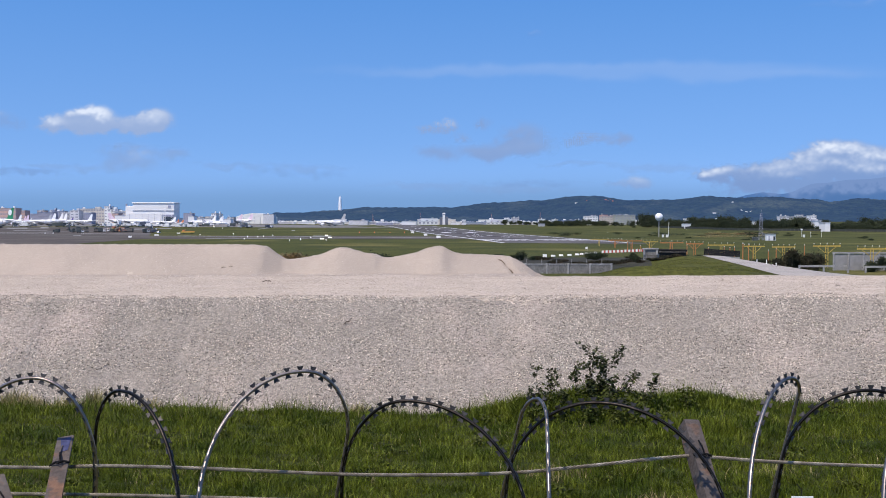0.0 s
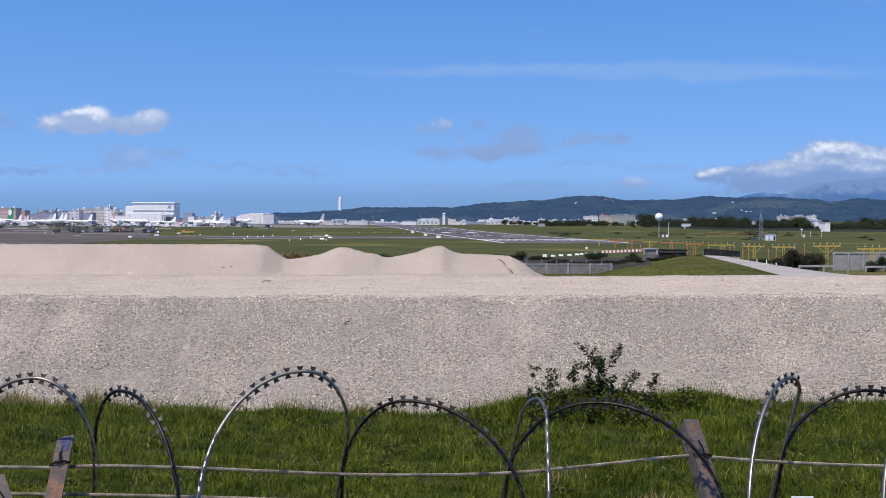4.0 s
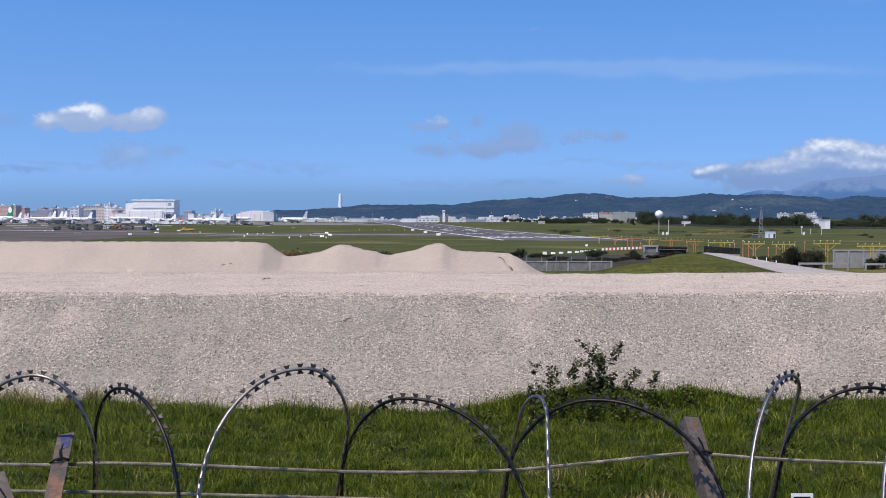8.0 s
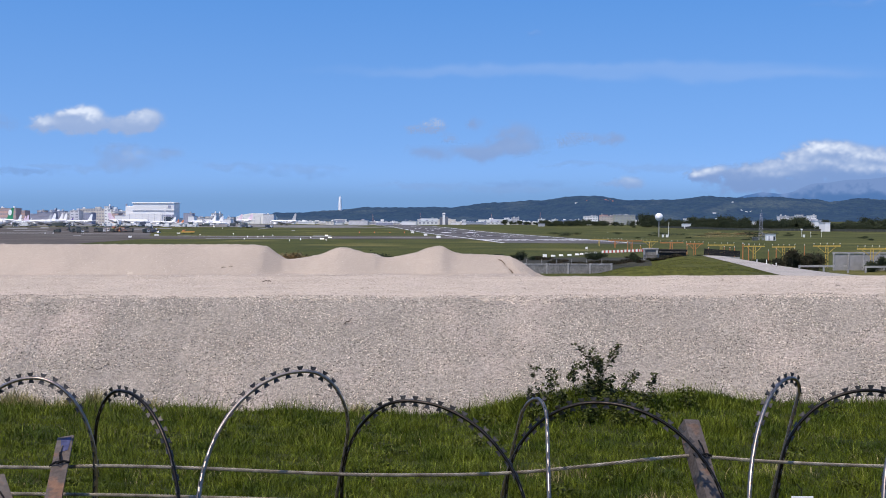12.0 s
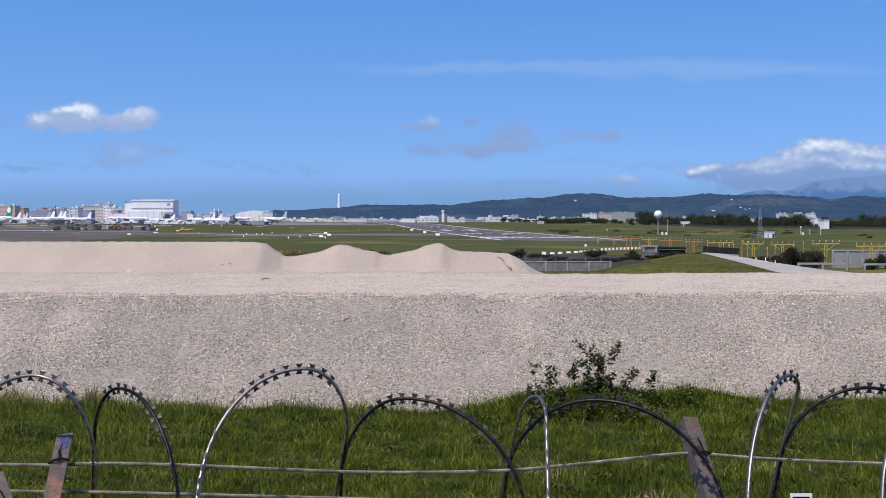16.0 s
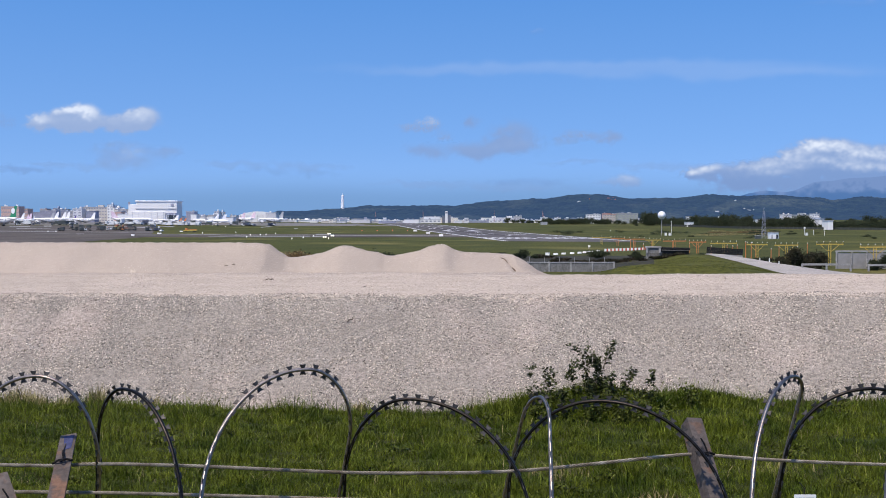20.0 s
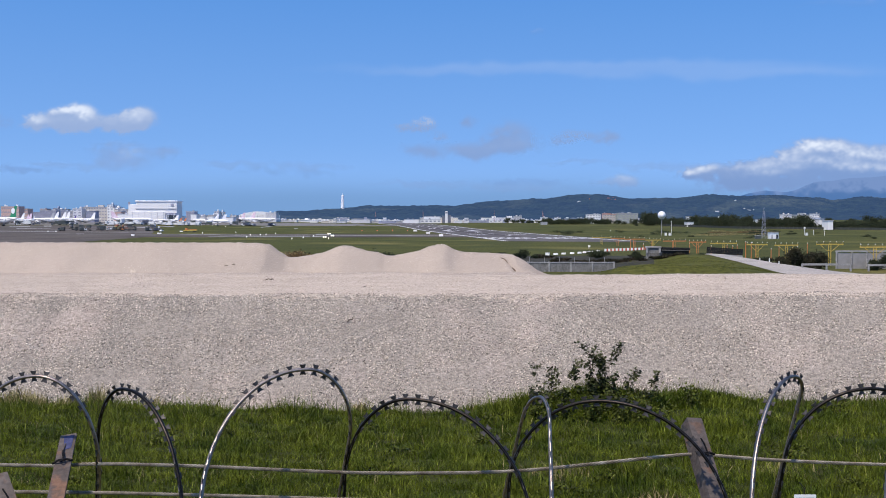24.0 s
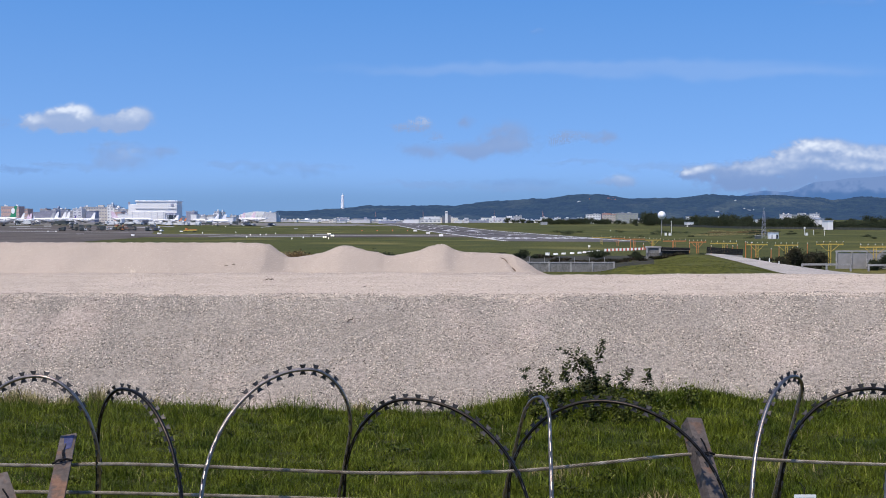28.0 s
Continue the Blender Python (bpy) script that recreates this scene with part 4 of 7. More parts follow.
# concrete post-and-rail fence with grey panels beside the ditch
ditch_fence = thing("ditch_fence", stand(28, 226), "grey concrete post and rail fence with low panels", "fence")
FYD = 226.0
posts = [12.5 + 4.45 * k for k in range(6)]
for k, x in enumerate(posts):
    z = zg(x, FYD) - zg(28, 226)
    part("post", Shape().box((x - 28, 0, z + 1.05), (0.36, 0.36, 2.1), 0.04), "grey_concrete", ditch_fence)
    if k < len(posts) - 1:
        part("rail", Shape().box((x + 2.22 - 28, 0, 1.95), (4.15, 0.2, 0.2), 0.03), "grey_concrete", ditch_fence)
        if k < 5:
            part("panel", Shape().box((x + 2.22 - 28, 0.05, 0.87), (4.05, 0.12, 1.74), 0.02), "damp_concrete", ditch_fence)
for k in range(7):
    part("picket", Shape().tube([(-13.8 + 3.1 * k, 0.3, 0), (-13.8 + 3.1 * k, 0.3, 2.95)], 0.05, 6), "grey_concrete", ditch_fence)

sheet("ditch", [(10, 240), (46, 240), (60, 322), (8, 322)], "mud", 0.05, "dark wet ditch bed with weeds", "ditch")


def concrete_wall(name, x0, x1, y, z0, z1, n, label):
    wall = thing(name, pose((x0 + x1) / 2, y, z0), label, "wall")
    w, tall = (x1 - x0) / n, z1 - z0
    for k in range(n):
        cx = -(x1 - x0) / 2 + w * (k + 0.5)
        part("panel", Shape().box((cx, 0.05, tall / 2 - 0.1), (w - 0.02, 0.2, tall - 0.3), 0.03), "panel_concrete", wall)
        part("pillar", Shape().box((cx - w / 2, -0.15, tall / 2), (0.32, 0.32, tall), 0.04), "grey_concrete", wall)
    part("coping", Shape().box((0, -0.06, tall + 0.10), (x1 - x0 + 0.4, 0.30, 0.30), 0.04), "grey_concrete", wall)


concrete_wall("boundary_wall", 85.5, 112, 240, -0.7, 3.75, 8, "tall grey concrete panel wall with pillars")


def guard_rail(x0, x1, y, z, label):
    g = thing("guard_rail", pose((x0 + x1) / 2, y, zg((x0 + x1) / 2, y)), label, "guard rail", "guard rails")
    half = (x1 - x0) / 2
    part("beam", Shape().box((0, 0, z), (2 * half, 0.12, 0.42), 0.05), "grey_concrete", g)
    n = max(2, int((x1 - x0) / 4.2) + 1)
    for k in range(n):
        part("post", Shape().box((-half + 0.2 + k * (2 * half - 0.4) / (n - 1), 0.1, z / 2), (0.34, 0.3, z + 0.3), 0.03), "grey_concrete", g)


guard_rail(74.0, 84.5, 228, 1.3, "grey concrete guard rail beside the access road")
guard_rail(87.8, 104, 228, 1.3, "grey concrete guard rail along the wall")

# access road over the mound
# middle of the road and half its width, widening towards the junction
road_pts = [(64.7, 267, 2.0), (64.9, 263, 2.1), (66.2, 252, 2.7), (68.1, 240, 3.5), (69.4, 232, 4.2), (71.0, 225, 5.0), (72.4, 219, 6.0), (73.9, 213, 7.1), (76.5, 206, 8.4), (83, 196, 9.5)]
rv, rf = [], []
for i in range(len(road_pts)):
    p, q = road_pts[max(i - 1, 0)], road_pts[min(i + 1, len(road_pts) - 1)]
    d = Vector((q[0] - p[0], q[1] - p[1])).normalized()
    n = Vector((-d.y, d.x)) * road_pts[i][2]
    for s in (-1, -0.5, 0, 0.5, 1):
        x, y = road_pts[i][0] + n.x * s, road_pts[i][1] + n.y * s
        rv.append((x, y, zg(x, y) + 0.12))
for i in range(len(road_pts) - 1):
    rf += [(i * 5 + k, i * 5 + k + 1, i * 5 + k + 6, i * 5 + k + 5) for k in range(4)]
road = new("road", Shape().add(rv, rf).mesh("road", "road", True))
tagged(road, "pale concrete access road climbing over a grass mound", "road", kind="structure")


def parapet(x, y, w, h, turn, fall, boards, label, base):
    ob = thing("bridge_parapet", pose(x, y, base, 0, fall, turn), label, "parapet", "bridge parapets")
    part("footing", Shape().box((0, 0.1, -1.0), (w, 0.5, 2.5), 0.05), "grey_concrete", ob)
    for k in range(boards):
        part("board", Shape().box((0, -0.05, 0.35 + (k + 0.5) * (h - 0.3) / boards), (w, 0.14, (h - 0.3) / boards - 0.015), 0.02), "dark_board", ob)
    for k in range(6):
        part("post", Shape().box((-w / 2 + 0.15 + k * (w - 0.3) / 5, 0.1, h / 2 + 0.05), (0.18, 0.18, h + 0.1), 0.02), "dark_board", ob)


parapet(67.9, 267, 8.6, 1.75, -9, 3.5, 4, "black boarded bridge parapet beside the access road", 2.0)
parapet(57.4, 281, 5.2, 1.6, -4, 5, 4, "black boarded bridge parapet over the ditch", 1.9)
end_block = thing("bridge_abutment", stand(53.0, 280, -4), "grey concrete bridge abutment stained dark", "abutment")
part("wall", Shape().box((0, 0, 1.85), (3.6, 1.2, 3.7), 0.15), "damp_concrete", end_block)
part("coping", Shape().box((0, -0.1, 3.72), (4.0, 1.6, 0.32), 0.05), "grey_concrete", end_block)
for sx in (-1.6, 1.6):
    part("pier", Shape().box((sx, -0.7, 2.9), (0.5, 0.3, 1.4), 0.04), "grey_concrete", end_block)
part("stain", Shape().box((0.3, -0.61, 1.2), (2.4, 0.02, 1.9)), "dark_concrete", end_block, "dark damp stain")
culvert = thing("culvert_wall", stand(56.6, 270, -4), "dark culvert wall under the bridge", "wall")
# the face takes the near-black colour of the parapet boards
part("face", Shape().box((0, 0, 0.75), (6.4, 1.0, 1.5), 0.1), "dark_board", culvert)
part("ledge", Shape().box((0, -0.2, 1.58), (6.6, 1.3, 0.16), 0.03), "dark_concrete", culvert)
part("main_pipe", Shape().tube([(-3.0, -0.6, 2.05), (3.4, -0.6, 1.95)], 0.28, 12), "dark_board", culvert, "black pipe along the ledge")
deck = thing("bridge_deck", pose(61.6, 275, zg(61.6, 275) + 0.2), "pale concrete edge of the small bridge deck", "bridge deck")
part("slab", Shape().box((0, 0, 0.9), (4.6, 6.0, 0.3), 0.04), "grey_concrete", deck)
part("pillar", Shape().box((-1.6, 0, 0.35), (0.5, 4.0, 1.1), 0.04), "dark_concrete", deck)
part("pillar", Shape().box((1.6, 0, 0.35), (0.5, 4.0, 1.1), 0.04), "dark_concrete", deck)

# striped barrier and single blocks along the ditch
barrier = thing("striped_barrier", stand(61, 366), "red and white chequered barrier blocks in a row", "barrier")
for k in range(22):
    y = 366 + k * 0.85
    x = (283 + 3.33 * k) / 1940.5 * y
    part("block", Shape().box((x - 61, y - 366, 0.42), (0.34 if k % 2 else 0.66, 0.45, 0.84), 0.05), "red" if k % 2 else "block_white", barrier)
for k, h in enumerate((195, 209, 224, 237, 246, 254, 262, 270)):
    y = 331 + 4.4 * k
    x = h / 1940.5 * y
    ob = thing("barrier_block", stand(x, y, -12), "low white concrete barrier block on grass", "barrier", "white barrier blocks")
    part("body", Shape().box((0, 0, 0.28), (1.35 - 0.06 * k, 0.5, 0.52), 0.08), "block_white", ob)
    part("foot", Shape().box((0, 0, 0.07), (1.3, 0.7, 0.14), 0.03), "block_white", ob)


def board_sign(x, y, w, h, legs, mat, label):
    ob = thing("taxiway_sign", stand(x, y, -34), label, "sign", "airfield signs")
    part("panel", Shape().box((0, 0, legs + h / 2), (w, 0.25, h), 0.05), mat, ob)
    for s in (-1, 1):
        part("leg", Shape().tube([(s * w * 0.35, 0, 0), (s * w * 0.35, 0, legs + 0.1)], 0.06, 6), "grey_concrete", ob)


board_sign(29.0, 312, 1.3, 0.8, 0.5, "block_white", "white square board on two legs beside the ditch")
board_sign(52.0, 397, 0.85, 0.75, 0.6, "block_white", "white marker board on short legs in the grass")
for h, v, w, hh in ((-554, 31.5, 4.2, 1.6), (-8, 32.5, 4.0, 2.3), (-31, 28, 4.0, 2.2), (-54, 23.5, 4.4, 2.2), (-507, 28, 6.0, 1.3), (-468, 24.5, 5.0, 1.4),
                    (-704, 24, 2.6, 1.0), (-690, 24, 2.8, 1.0), (-598, 20, 4, 1.2)):
    y = EYE * 1940.5 / v
    board_sign(h / 1940.5 * y, y, w * 0.72, hh * 0.62, 0.3, "block_white", "white airfield guidance sign panel in the grass")


def edge_light(x, y, mat, tall):
    ob = thing("edge_light", stand(x, y), "small white taxiway edge light on a stem" if mat == "signal_white" else "small lit red runway light on a stem", "airfield light",
               "edge lights")
    part("stem", Shape().tube([(0, 0, 0), (0, 0, tall)], 0.12, 6), "grey_concrete", ob)
    part("lamp", Shape().tube([(0, 0, tall), (0, 0, tall + 0.2), (0, 0, tall + 0.5), (0, 0, tall + 0.65)], [0.15, 0.22, 0.22, 0.1], 8), mat, ob)


for h, v, red in ((-735, 0, 0), (-352, 35, 0), (-346, 31, 0), (-328, 31, 0), (-318, 30.5, 0), (-301, 28.5, 0), (-272, 38, 0), (-252, 36, 0), (-234, 33, 0), (-207, 37.5, 0),
                  (-148, 23, 1), (-121, 23, 1), (-94, 23, 1), (-68, 23, 1), (-430, 27.5, 0), (-412, 17, 0), (-390, 18, 0), (292, 23, 0), (-371, 26, 0)):
    if v < 10:
        continue
    y = EYE * 1940.5 / v
    edge_light(h / 1940.5 * y, y, "signal_red" if red else "signal_white", 0.5)
# glide path pair of lit units
for h, v in ((-214, 35.5), (-206, 29), (-200, 33)):
    y = EYE * 1940.5 / v
    ob = thing("approach_indicator", stand(h / 1940.5 * y, y), "white approach slope indicator box on the grass", "airfield light", "approach indicators")
    part("housing", Shape().box((0, 0, 0.85), (2.2, 1.0, 0.75), 0.2), "block_white", ob)
    for s in (-0.8, 0.8):
        part("leg", Shape().tube([(s, 0, 0), (s, 0, 0.5)], 0.08, 6), "grey_concrete", ob)
        part("lens", Shape().tube([(s * 0.7, -0.46, 0.85), (s * 0.7, -0.58, 0.85)], 0.3, 10), "signal_warm", ob)


def lattice_mast(x, y, h, w, mat, name, label, bands=False):
    ob = thing(name, stand(x, y), label, "mast", "masts")
    n = max(5, int(h / 3))
    for sx, sy in ((-1, -1), (1, -1), (1, 1), (-1, 1)):
        part("leg", Shape().tube([(sx * w / 2, sy * w / 2, 0), (sx * w * 0.18, sy * w * 0.18, h)], w * 0.032, 5), mat, ob)
    for k in range(n):
        a, b = k / n, (k + 1) / n
        ra, rb = w / 2 * (1 - a) + w * 0.18 * a, w / 2 * (1 - b) + w * 0.18 * b
        s = Shape()
        for sy in (-1, 1):
            s.tube([(-ra, sy * ra, a * h), (rb, sy * rb, b * h)], w * 0.015, 4)
            s.tube([(ra, sy * ra, a * h), (-rb, sy * rb, b * h)], w * 0.015, 4)
        part("bracing", s, ("mast_red" if k % 2 else "block_white") if bands else mat, ob)
    part("aerial", Shape().tube([(0, 0, h * 0.98), (0, 0, h * 1.12)], w * 0.05, 5), mat, ob)


# equipment hut with mast, radar ball, poles
hut = thing("equipment_hut", stand(177, 593), "small white equipment hut with a dark door", "hut")
part("wall", Shape().box((0, 0, 1.7), (4.8, 4.0, 3.4), 0.1), "hull_white", hut)
part("roof", Shape().box((0, 0, 3.55), (5.3, 4.6, 0.3), 0.05), "grey_concrete", hut)
part("door", Shape().box((1.6, -2.03, 1.2), (1.1, 0.1, 2.2)), "window_dark", hut)
part("door", Shape().box((-1.2, -2.03, 1.2), (1.0, 0.1, 2.2)), "roof_grey", hut)
lattice_mast(174, 600, 15, 2.2, "wall_slate", "lattice_mast", "grey steel lattice mast behind the hut")
shed = thing("equipment_shed", stand(168.5, 592), "low dark equipment cabinet beside the hut", "cabinet")
part("body", Shape().box((0, 0, 0.9), (3.0, 2.0, 1.8), 0.1), "vehicle_dark", shed)
part("lid", Shape().box((0, 0, 1.85), (3.2, 2.2, 0.16), 0.03), "grey_concrete", shed)


def ball(r, n=24, m=12):
    return [[(r * math.sin(math.pi * j / m) * math.cos(2 * math.pi * i / n), r * math.sin(math.pi * j / m) * math.sin(2 * math.pi * i / n), -r * math.cos(math.pi * j / m))
             for i in range(n)] for j in range(m + 1)]


def radar_ball(x, y, h, r, label):
    ob = thing("radar_dome", stand(x, y), label, "radar", "radar domes")
    part("dome", Shape().loft([[(a, b, c + h) for a, b, c in ring] for ring in ball(r)]), "hull_white", ob, smooth=True)
    part("pole", Shape().tube([(0, 0, 0), (0, 0, h - r * 0.9)], 0.32, 8), "grey_concrete", ob)
    part("collar", Shape().tube([(0, 0, h - r * 1.05), (0, 0, h - r * 0.86)], r * 0.5, 16), "grey_concrete", ob)


radar_ball(140, 711, 13.1, 2.6, "white radar dome on a tall pole")
radar_ball(336, 1350, 9.5, 1.9, "small white radar dome on a pole among trees")
for x, y, h in ((146.3, 711, 8.6), (235.5, 720, 4.4), (241.5, 720, 2.6), (243.5, 705, 3.6)):
    ob = thing("white_pole", stand(x, y), "slim white pole with a small box on top", "pole", "white poles")
    part("shaft", Shape().tube([(0, 0, 0), (0, 0, h)], 0.13, 6), "block_white", ob)
    part("box", Shape().box((0, 0, h + 0.5), (1.1, 0.9, 1.0) if 3 < h < 8 else (0.5, 0.45, 0.5), 0.1), "block_white", ob)
for x, y in ((141.5, 705), (144, 705), (232, 705)):
    ob = thing("monitor_box", stand(x, y), "small white monitor box on grass", "cabinet", "monitor boxes")
    part("body", Shape().box((0, 0, 0.9), (1.3, 1.0, 1.8), 0.1), "block_white", ob)
    part("roof", Shape().box((0, 0, 1.85), (1.6, 1.3, 0.15), 0.03), "grey_concrete", ob)


# ---------------------------------------------------------------- bushes and trees
def leaf_mass(r, count, spread, size, lumps=7):
    """Many small leaf clumps round uneven lumps, with gaps."""
    s = Shape()
    centres = [Vector((r.gauss(0, spread[0] * 0.5), r.gauss(0, spread[1] * 0.5), r.uniform(0.15, 0.95) * spread[2])) for _ in range(lumps)]
    for k in range(count):
        c = r.choice(centres)
        p = c + Vector((r.gauss(0, spread[0] * 0.24), r.gauss(0, spread[1] * 0.24), r.gauss(0, spread[2] * 0.15)))
        p.z = max(p.z, 0.0)
        u = Vector((r.uniform(-1, 1), r.uniform(-1, 1), r.uniform(-1, 1))).normalized() * size * r.uniform(0.6, 1.4)
        w = u.cross(Vector((r.uniform(-1, 1), r.uniform(-1, 1), r.uniform(-1, 1)))).normalized() * size * r.uniform(0.5, 1.1)
        s.add([p - u, p + w, p + u, p - w], [(0, 1, 2, 3)])
    return s


def make_tree(seed, h, w):
    r = random.Random(seed)
    t = thing("tree", Matrix(), "dark green broadleaf tree at the airfield's edge", "tree", "trees at the airfield's edge")
    wood = Shape().tube([(0, 0, -0.3), (0.1, 0.05, h * 0.25), (r.uniform(-0.4, 0.4), 0.1, h * 0.55), (r.uniform(-0.6, 0.6), 0, h * 0.85)],
                        [h * 0.032, h * 0.026, h * 0.016, h * 0.005], 7)
    for k in range(5):
        a = r.uniform(0, 6.28)
        z = h * r.uniform(0.25, 0.6)
        wood.tube([(0, 0, z), (math.cos(a) * w * 0.22, math.sin(a) * w * 0.22, z + h * 0.1), (math.cos(a) * w * 0.42, math.sin(a) * w * 0.42, z + h * 0.22)],
                  [h * 0.012, h * 0.009, h * 0.003], 5)
    part("trunk", wood, "bark", t)
    crown = leaf_mass(r, 1700, (w * 0.60, w * 0.60, h * 0.78), 0.045 * w, 14)
    part("crown", crown, "tree_leaf", t, at=pose(0, 0, h * 0.16))
    return t


def wood_edge(h):
    """Distance of the airfield's wooded edge on bearing h."""
    return float(np.interp(h, [350, 390, 516, 800, 900], [1330, 1300, 1110, 1000, 980]))


r0, rq = random.Random(5), random.Random(6)
protos = [make_tree(s, 11.5, 11.5) for s in (1, 2, 3, 4)]
spots = []
for k in range(150):
    x = 205 + k * 2.75 + r0.uniform(-3, 3) if k < 110 else 190 + (k - 110) * 7.5
    y = 1110 + r0.uniform(-25, 40) if k < 110 else 1190 + r0.uniform(-10, 60)
    spots.append((x, y, 0.38 + 0.6 * r0.random() ** 1.6))
for k in range(46):
    spots.append((r0.uniform(120, 200), 1250 + r0.uniform(0, 160), r0.uniform(0.45, 0.8)))
for k in range(90):
    spots.append((r0.uniform(190, 500), 1085 + r0.uniform(0, 30), r0.uniform(0.25, 0.6)))
for k in range(16):
    spots.append((r0.uniform(85, 150), 1560 + r0.uniform(0, 160), r0.uniform(0.4, 0.7)))
for i, (x, y, s) in enumerate(spots):
    h = x / y * 1940.5
    if h > 350 and y < 1160:                                   # the edge wood comes nearer towards the right
        y = wood_edge(h) + rq.uniform(5, 75)
        x = h / 1940.5 * y
        s *= 1.3 if h < 540 else 0.6 if 646 < h < 674 else 1.12
    else:
        x, y = x * 1.18, y * 1.18
    m = stand(x, y, r0.uniform(0, 360)) @ Matrix.Diagonal((s, s, s * r0.uniform(0.8, 1.15), 1))
    if i < 4:
        protos[i].matrix_basis = m
    else:
        q = protos[i % 4]
        c = copy_thing(q, m)
        c.matrix_basis = m


# tangled undergrowth behind the perimeter fence
low_wood = random.Random(8)
tangle = []
for k in range(130):
    h = 392 + 3.15 * k + low_wood.uniform(-3, 3)
    y = wood_edge(h) + low_wood.uniform(1, 9)
    x, t = h / 1940.5 * y, 2.6 if 425 < h < 441 else low_wood.uniform(2.6, 5.6)
    clump = leaf_mass(low_wood, 260, (2.8, 2.2, t), 0.42, 7)
    tangle.append(np.array(clump.v) + np.array((x, y, zg(x, y) - 0.2)))
tangle = np.concatenate(tangle, 0)
tagged(new("undergrowth", mesh_arrays("undergrowth", tangle, np.arange(len(tangle)).reshape(-1, 4), "tree_leaf")), "dense dark undergrowth along the perimeter fence", "undergrowth", kind="stuff")


def bush(x, y, w, h, n, seed, mat="tree_leaf", label="dense dark green bush"):
    r = random.Random(seed)
    b = thing("bush", stand(x, y), label, "bush", "bushes")
    part("foliage", leaf_mass(r, int(n * 5.5), (w * 0.5, w * 0.4, h), 0.15, 14), mat, b)
    part("stem", Shape().tube([(0, 0, -0.2), (0.2, 0, h * 0.6)], [0.08, 0.03], 5).tube([(0.2, 0, -0.2), (-0.4, 0, h * 0.6)], [0.07, 0.03], 5), "bark", b)


for i, (h, y, w, t) in enumerate(((618, 236, 4.6, 3.4), (632, 238, 4.2, 2.6), (657, 234, 4.8, 3.7), (646, 240, 4.4, 3.0), (598, 262, 4.0, 1.5), (560, 272, 3.0, 1.2), (500, 285, 3.5, 2.2), (390, 285, 4.0, 2.2),
                                  (420, 272, 4.0, 1.6), (338, 285, 2.5, 2.2), (455, 275, 2.5, 1.6), (270, 300, 4.0, 1.8), (140, 300, 2.0, 2.2), (158, 300, 2.0, 0.9),
                                  (130, 300, 2.2, 2.1), (65, 305, 3, 1.3), (90, 300, 5, 1.4), (785, 236, 4.5, 2.6), (758, 232, 3.0, 2.0), (-128, 250, 6, 1.6), (-112, 245, 4, 1.5),
                                  (-150, 262, 4, 1.2), (-70, 265, 3, 1.3))):
    bush(h / 1940.5 * y, y, w, t, 130 if 120 < h < 160 else 420, 40 + i, "ditch_leaf" if 590 < h < 700 else "tree_leaf")
for i in range(0, 26, 2):
    y = 262 + r0.uniform(0, 50)
    bush((165 + 7.2 * i) / 1940.5 * y, y, 3.5, 0.7, 150, 200 + i, "ditch_leaf", "low dark weeds in the ditch")
for i, (h, y, w, t) in enumerate(((-270, 300, 6, 1.7), (-255, 296, 5, 1.4), (-285, 305, 5, 1.2))):
    bush(h / 1940.5 * y, y, w, t, 300, 90 + i, "dry_blade", "dry brown bush behind the gravel bank")
for i in range(14):
    y = 780 + r0.uniform(-40, 120)
    bush((r0.uniform(380, 600) if i < 8 else r0.uniform(180, 320)) / 1940.5 * y, y, 9, 1.8, 140, 120 + i)


for i in range(9):
    y = 850 + r0.uniform(-30, 40)
    bush(r0.uniform(470, 560) / 1940.5 * y, y, 8, 0.9, 160, 150 + i, "dry_leaf", "low dry brown scrub on the airfield grass")
dry = random.Random(31)
for i in range(20):
    y = dry.uniform(700, 960)
    bush(dry.uniform(462, 572) / 1940.5 * y, y, dry.uniform(8, 18), dry.uniform(0.4, 0.9), 190, 900 + i, "dry_blade", "low ochre scrub of dry grass on the airfield")
for i in range(22):
    y = r0.uniform(560, 900)
    bush(r0.uniform(330, 790) / 1940.5 * y, y, r0.uniform(3, 7), r0.uniform(0.5, 1.1), 110, 170 + i, "tree_leaf", "low green scrub on the airfield grass")
for i, (h, y) in enumerate(((372, 263), (384, 262), (398, 264), (412, 266), (350, 262))):
    bush(h / 1940.5 * y, y, 2.4, 0.55, 200, 195 + i, "ditch_leaf", "low dark weeds in the ditch")


def bank_bush(x, y, w, h, n, seed, mat, label):
    r = random.Random(seed)
    b = thing("bush", pose(x, y, float(bank_z(np.array(x), np.array(y)))), label, "bush", "bushes")
    part("foliage", leaf_mass(r, n, (w * 0.5, w * 0.3, h), 0.055, 9), mat, b)
    part("stem", Shape().tube([(0, 0, -0.1), (0.1, 0, h * 0.6)], [0.03, 0.012], 5).tube([(0.1, 0, -0.1), (-0.2, 0, h * 0.6)], [0.03, 0.012], 5), "bark", b)


bank_bush(-9.3, 69.5, 1.5, 0.85, 1400, 401, "dry_leaf", "brown dry bush behind the sand heaps")
bank_bush(-8.6, 69.8, 0.9, 0.8, 500, 402, "ditch_leaf", "dark green bush behind the sand heaps")
bank_bush(-4.0, 69.6, 1.5, 0.85, 1500, 403, "tree_leaf", "dark green bush behind the sand heaps")
bank_bush(-3.2, 69.8, 1.0, 0.7, 700, 404, "dry_leaf", "brown dry bush behind the sand heaps")


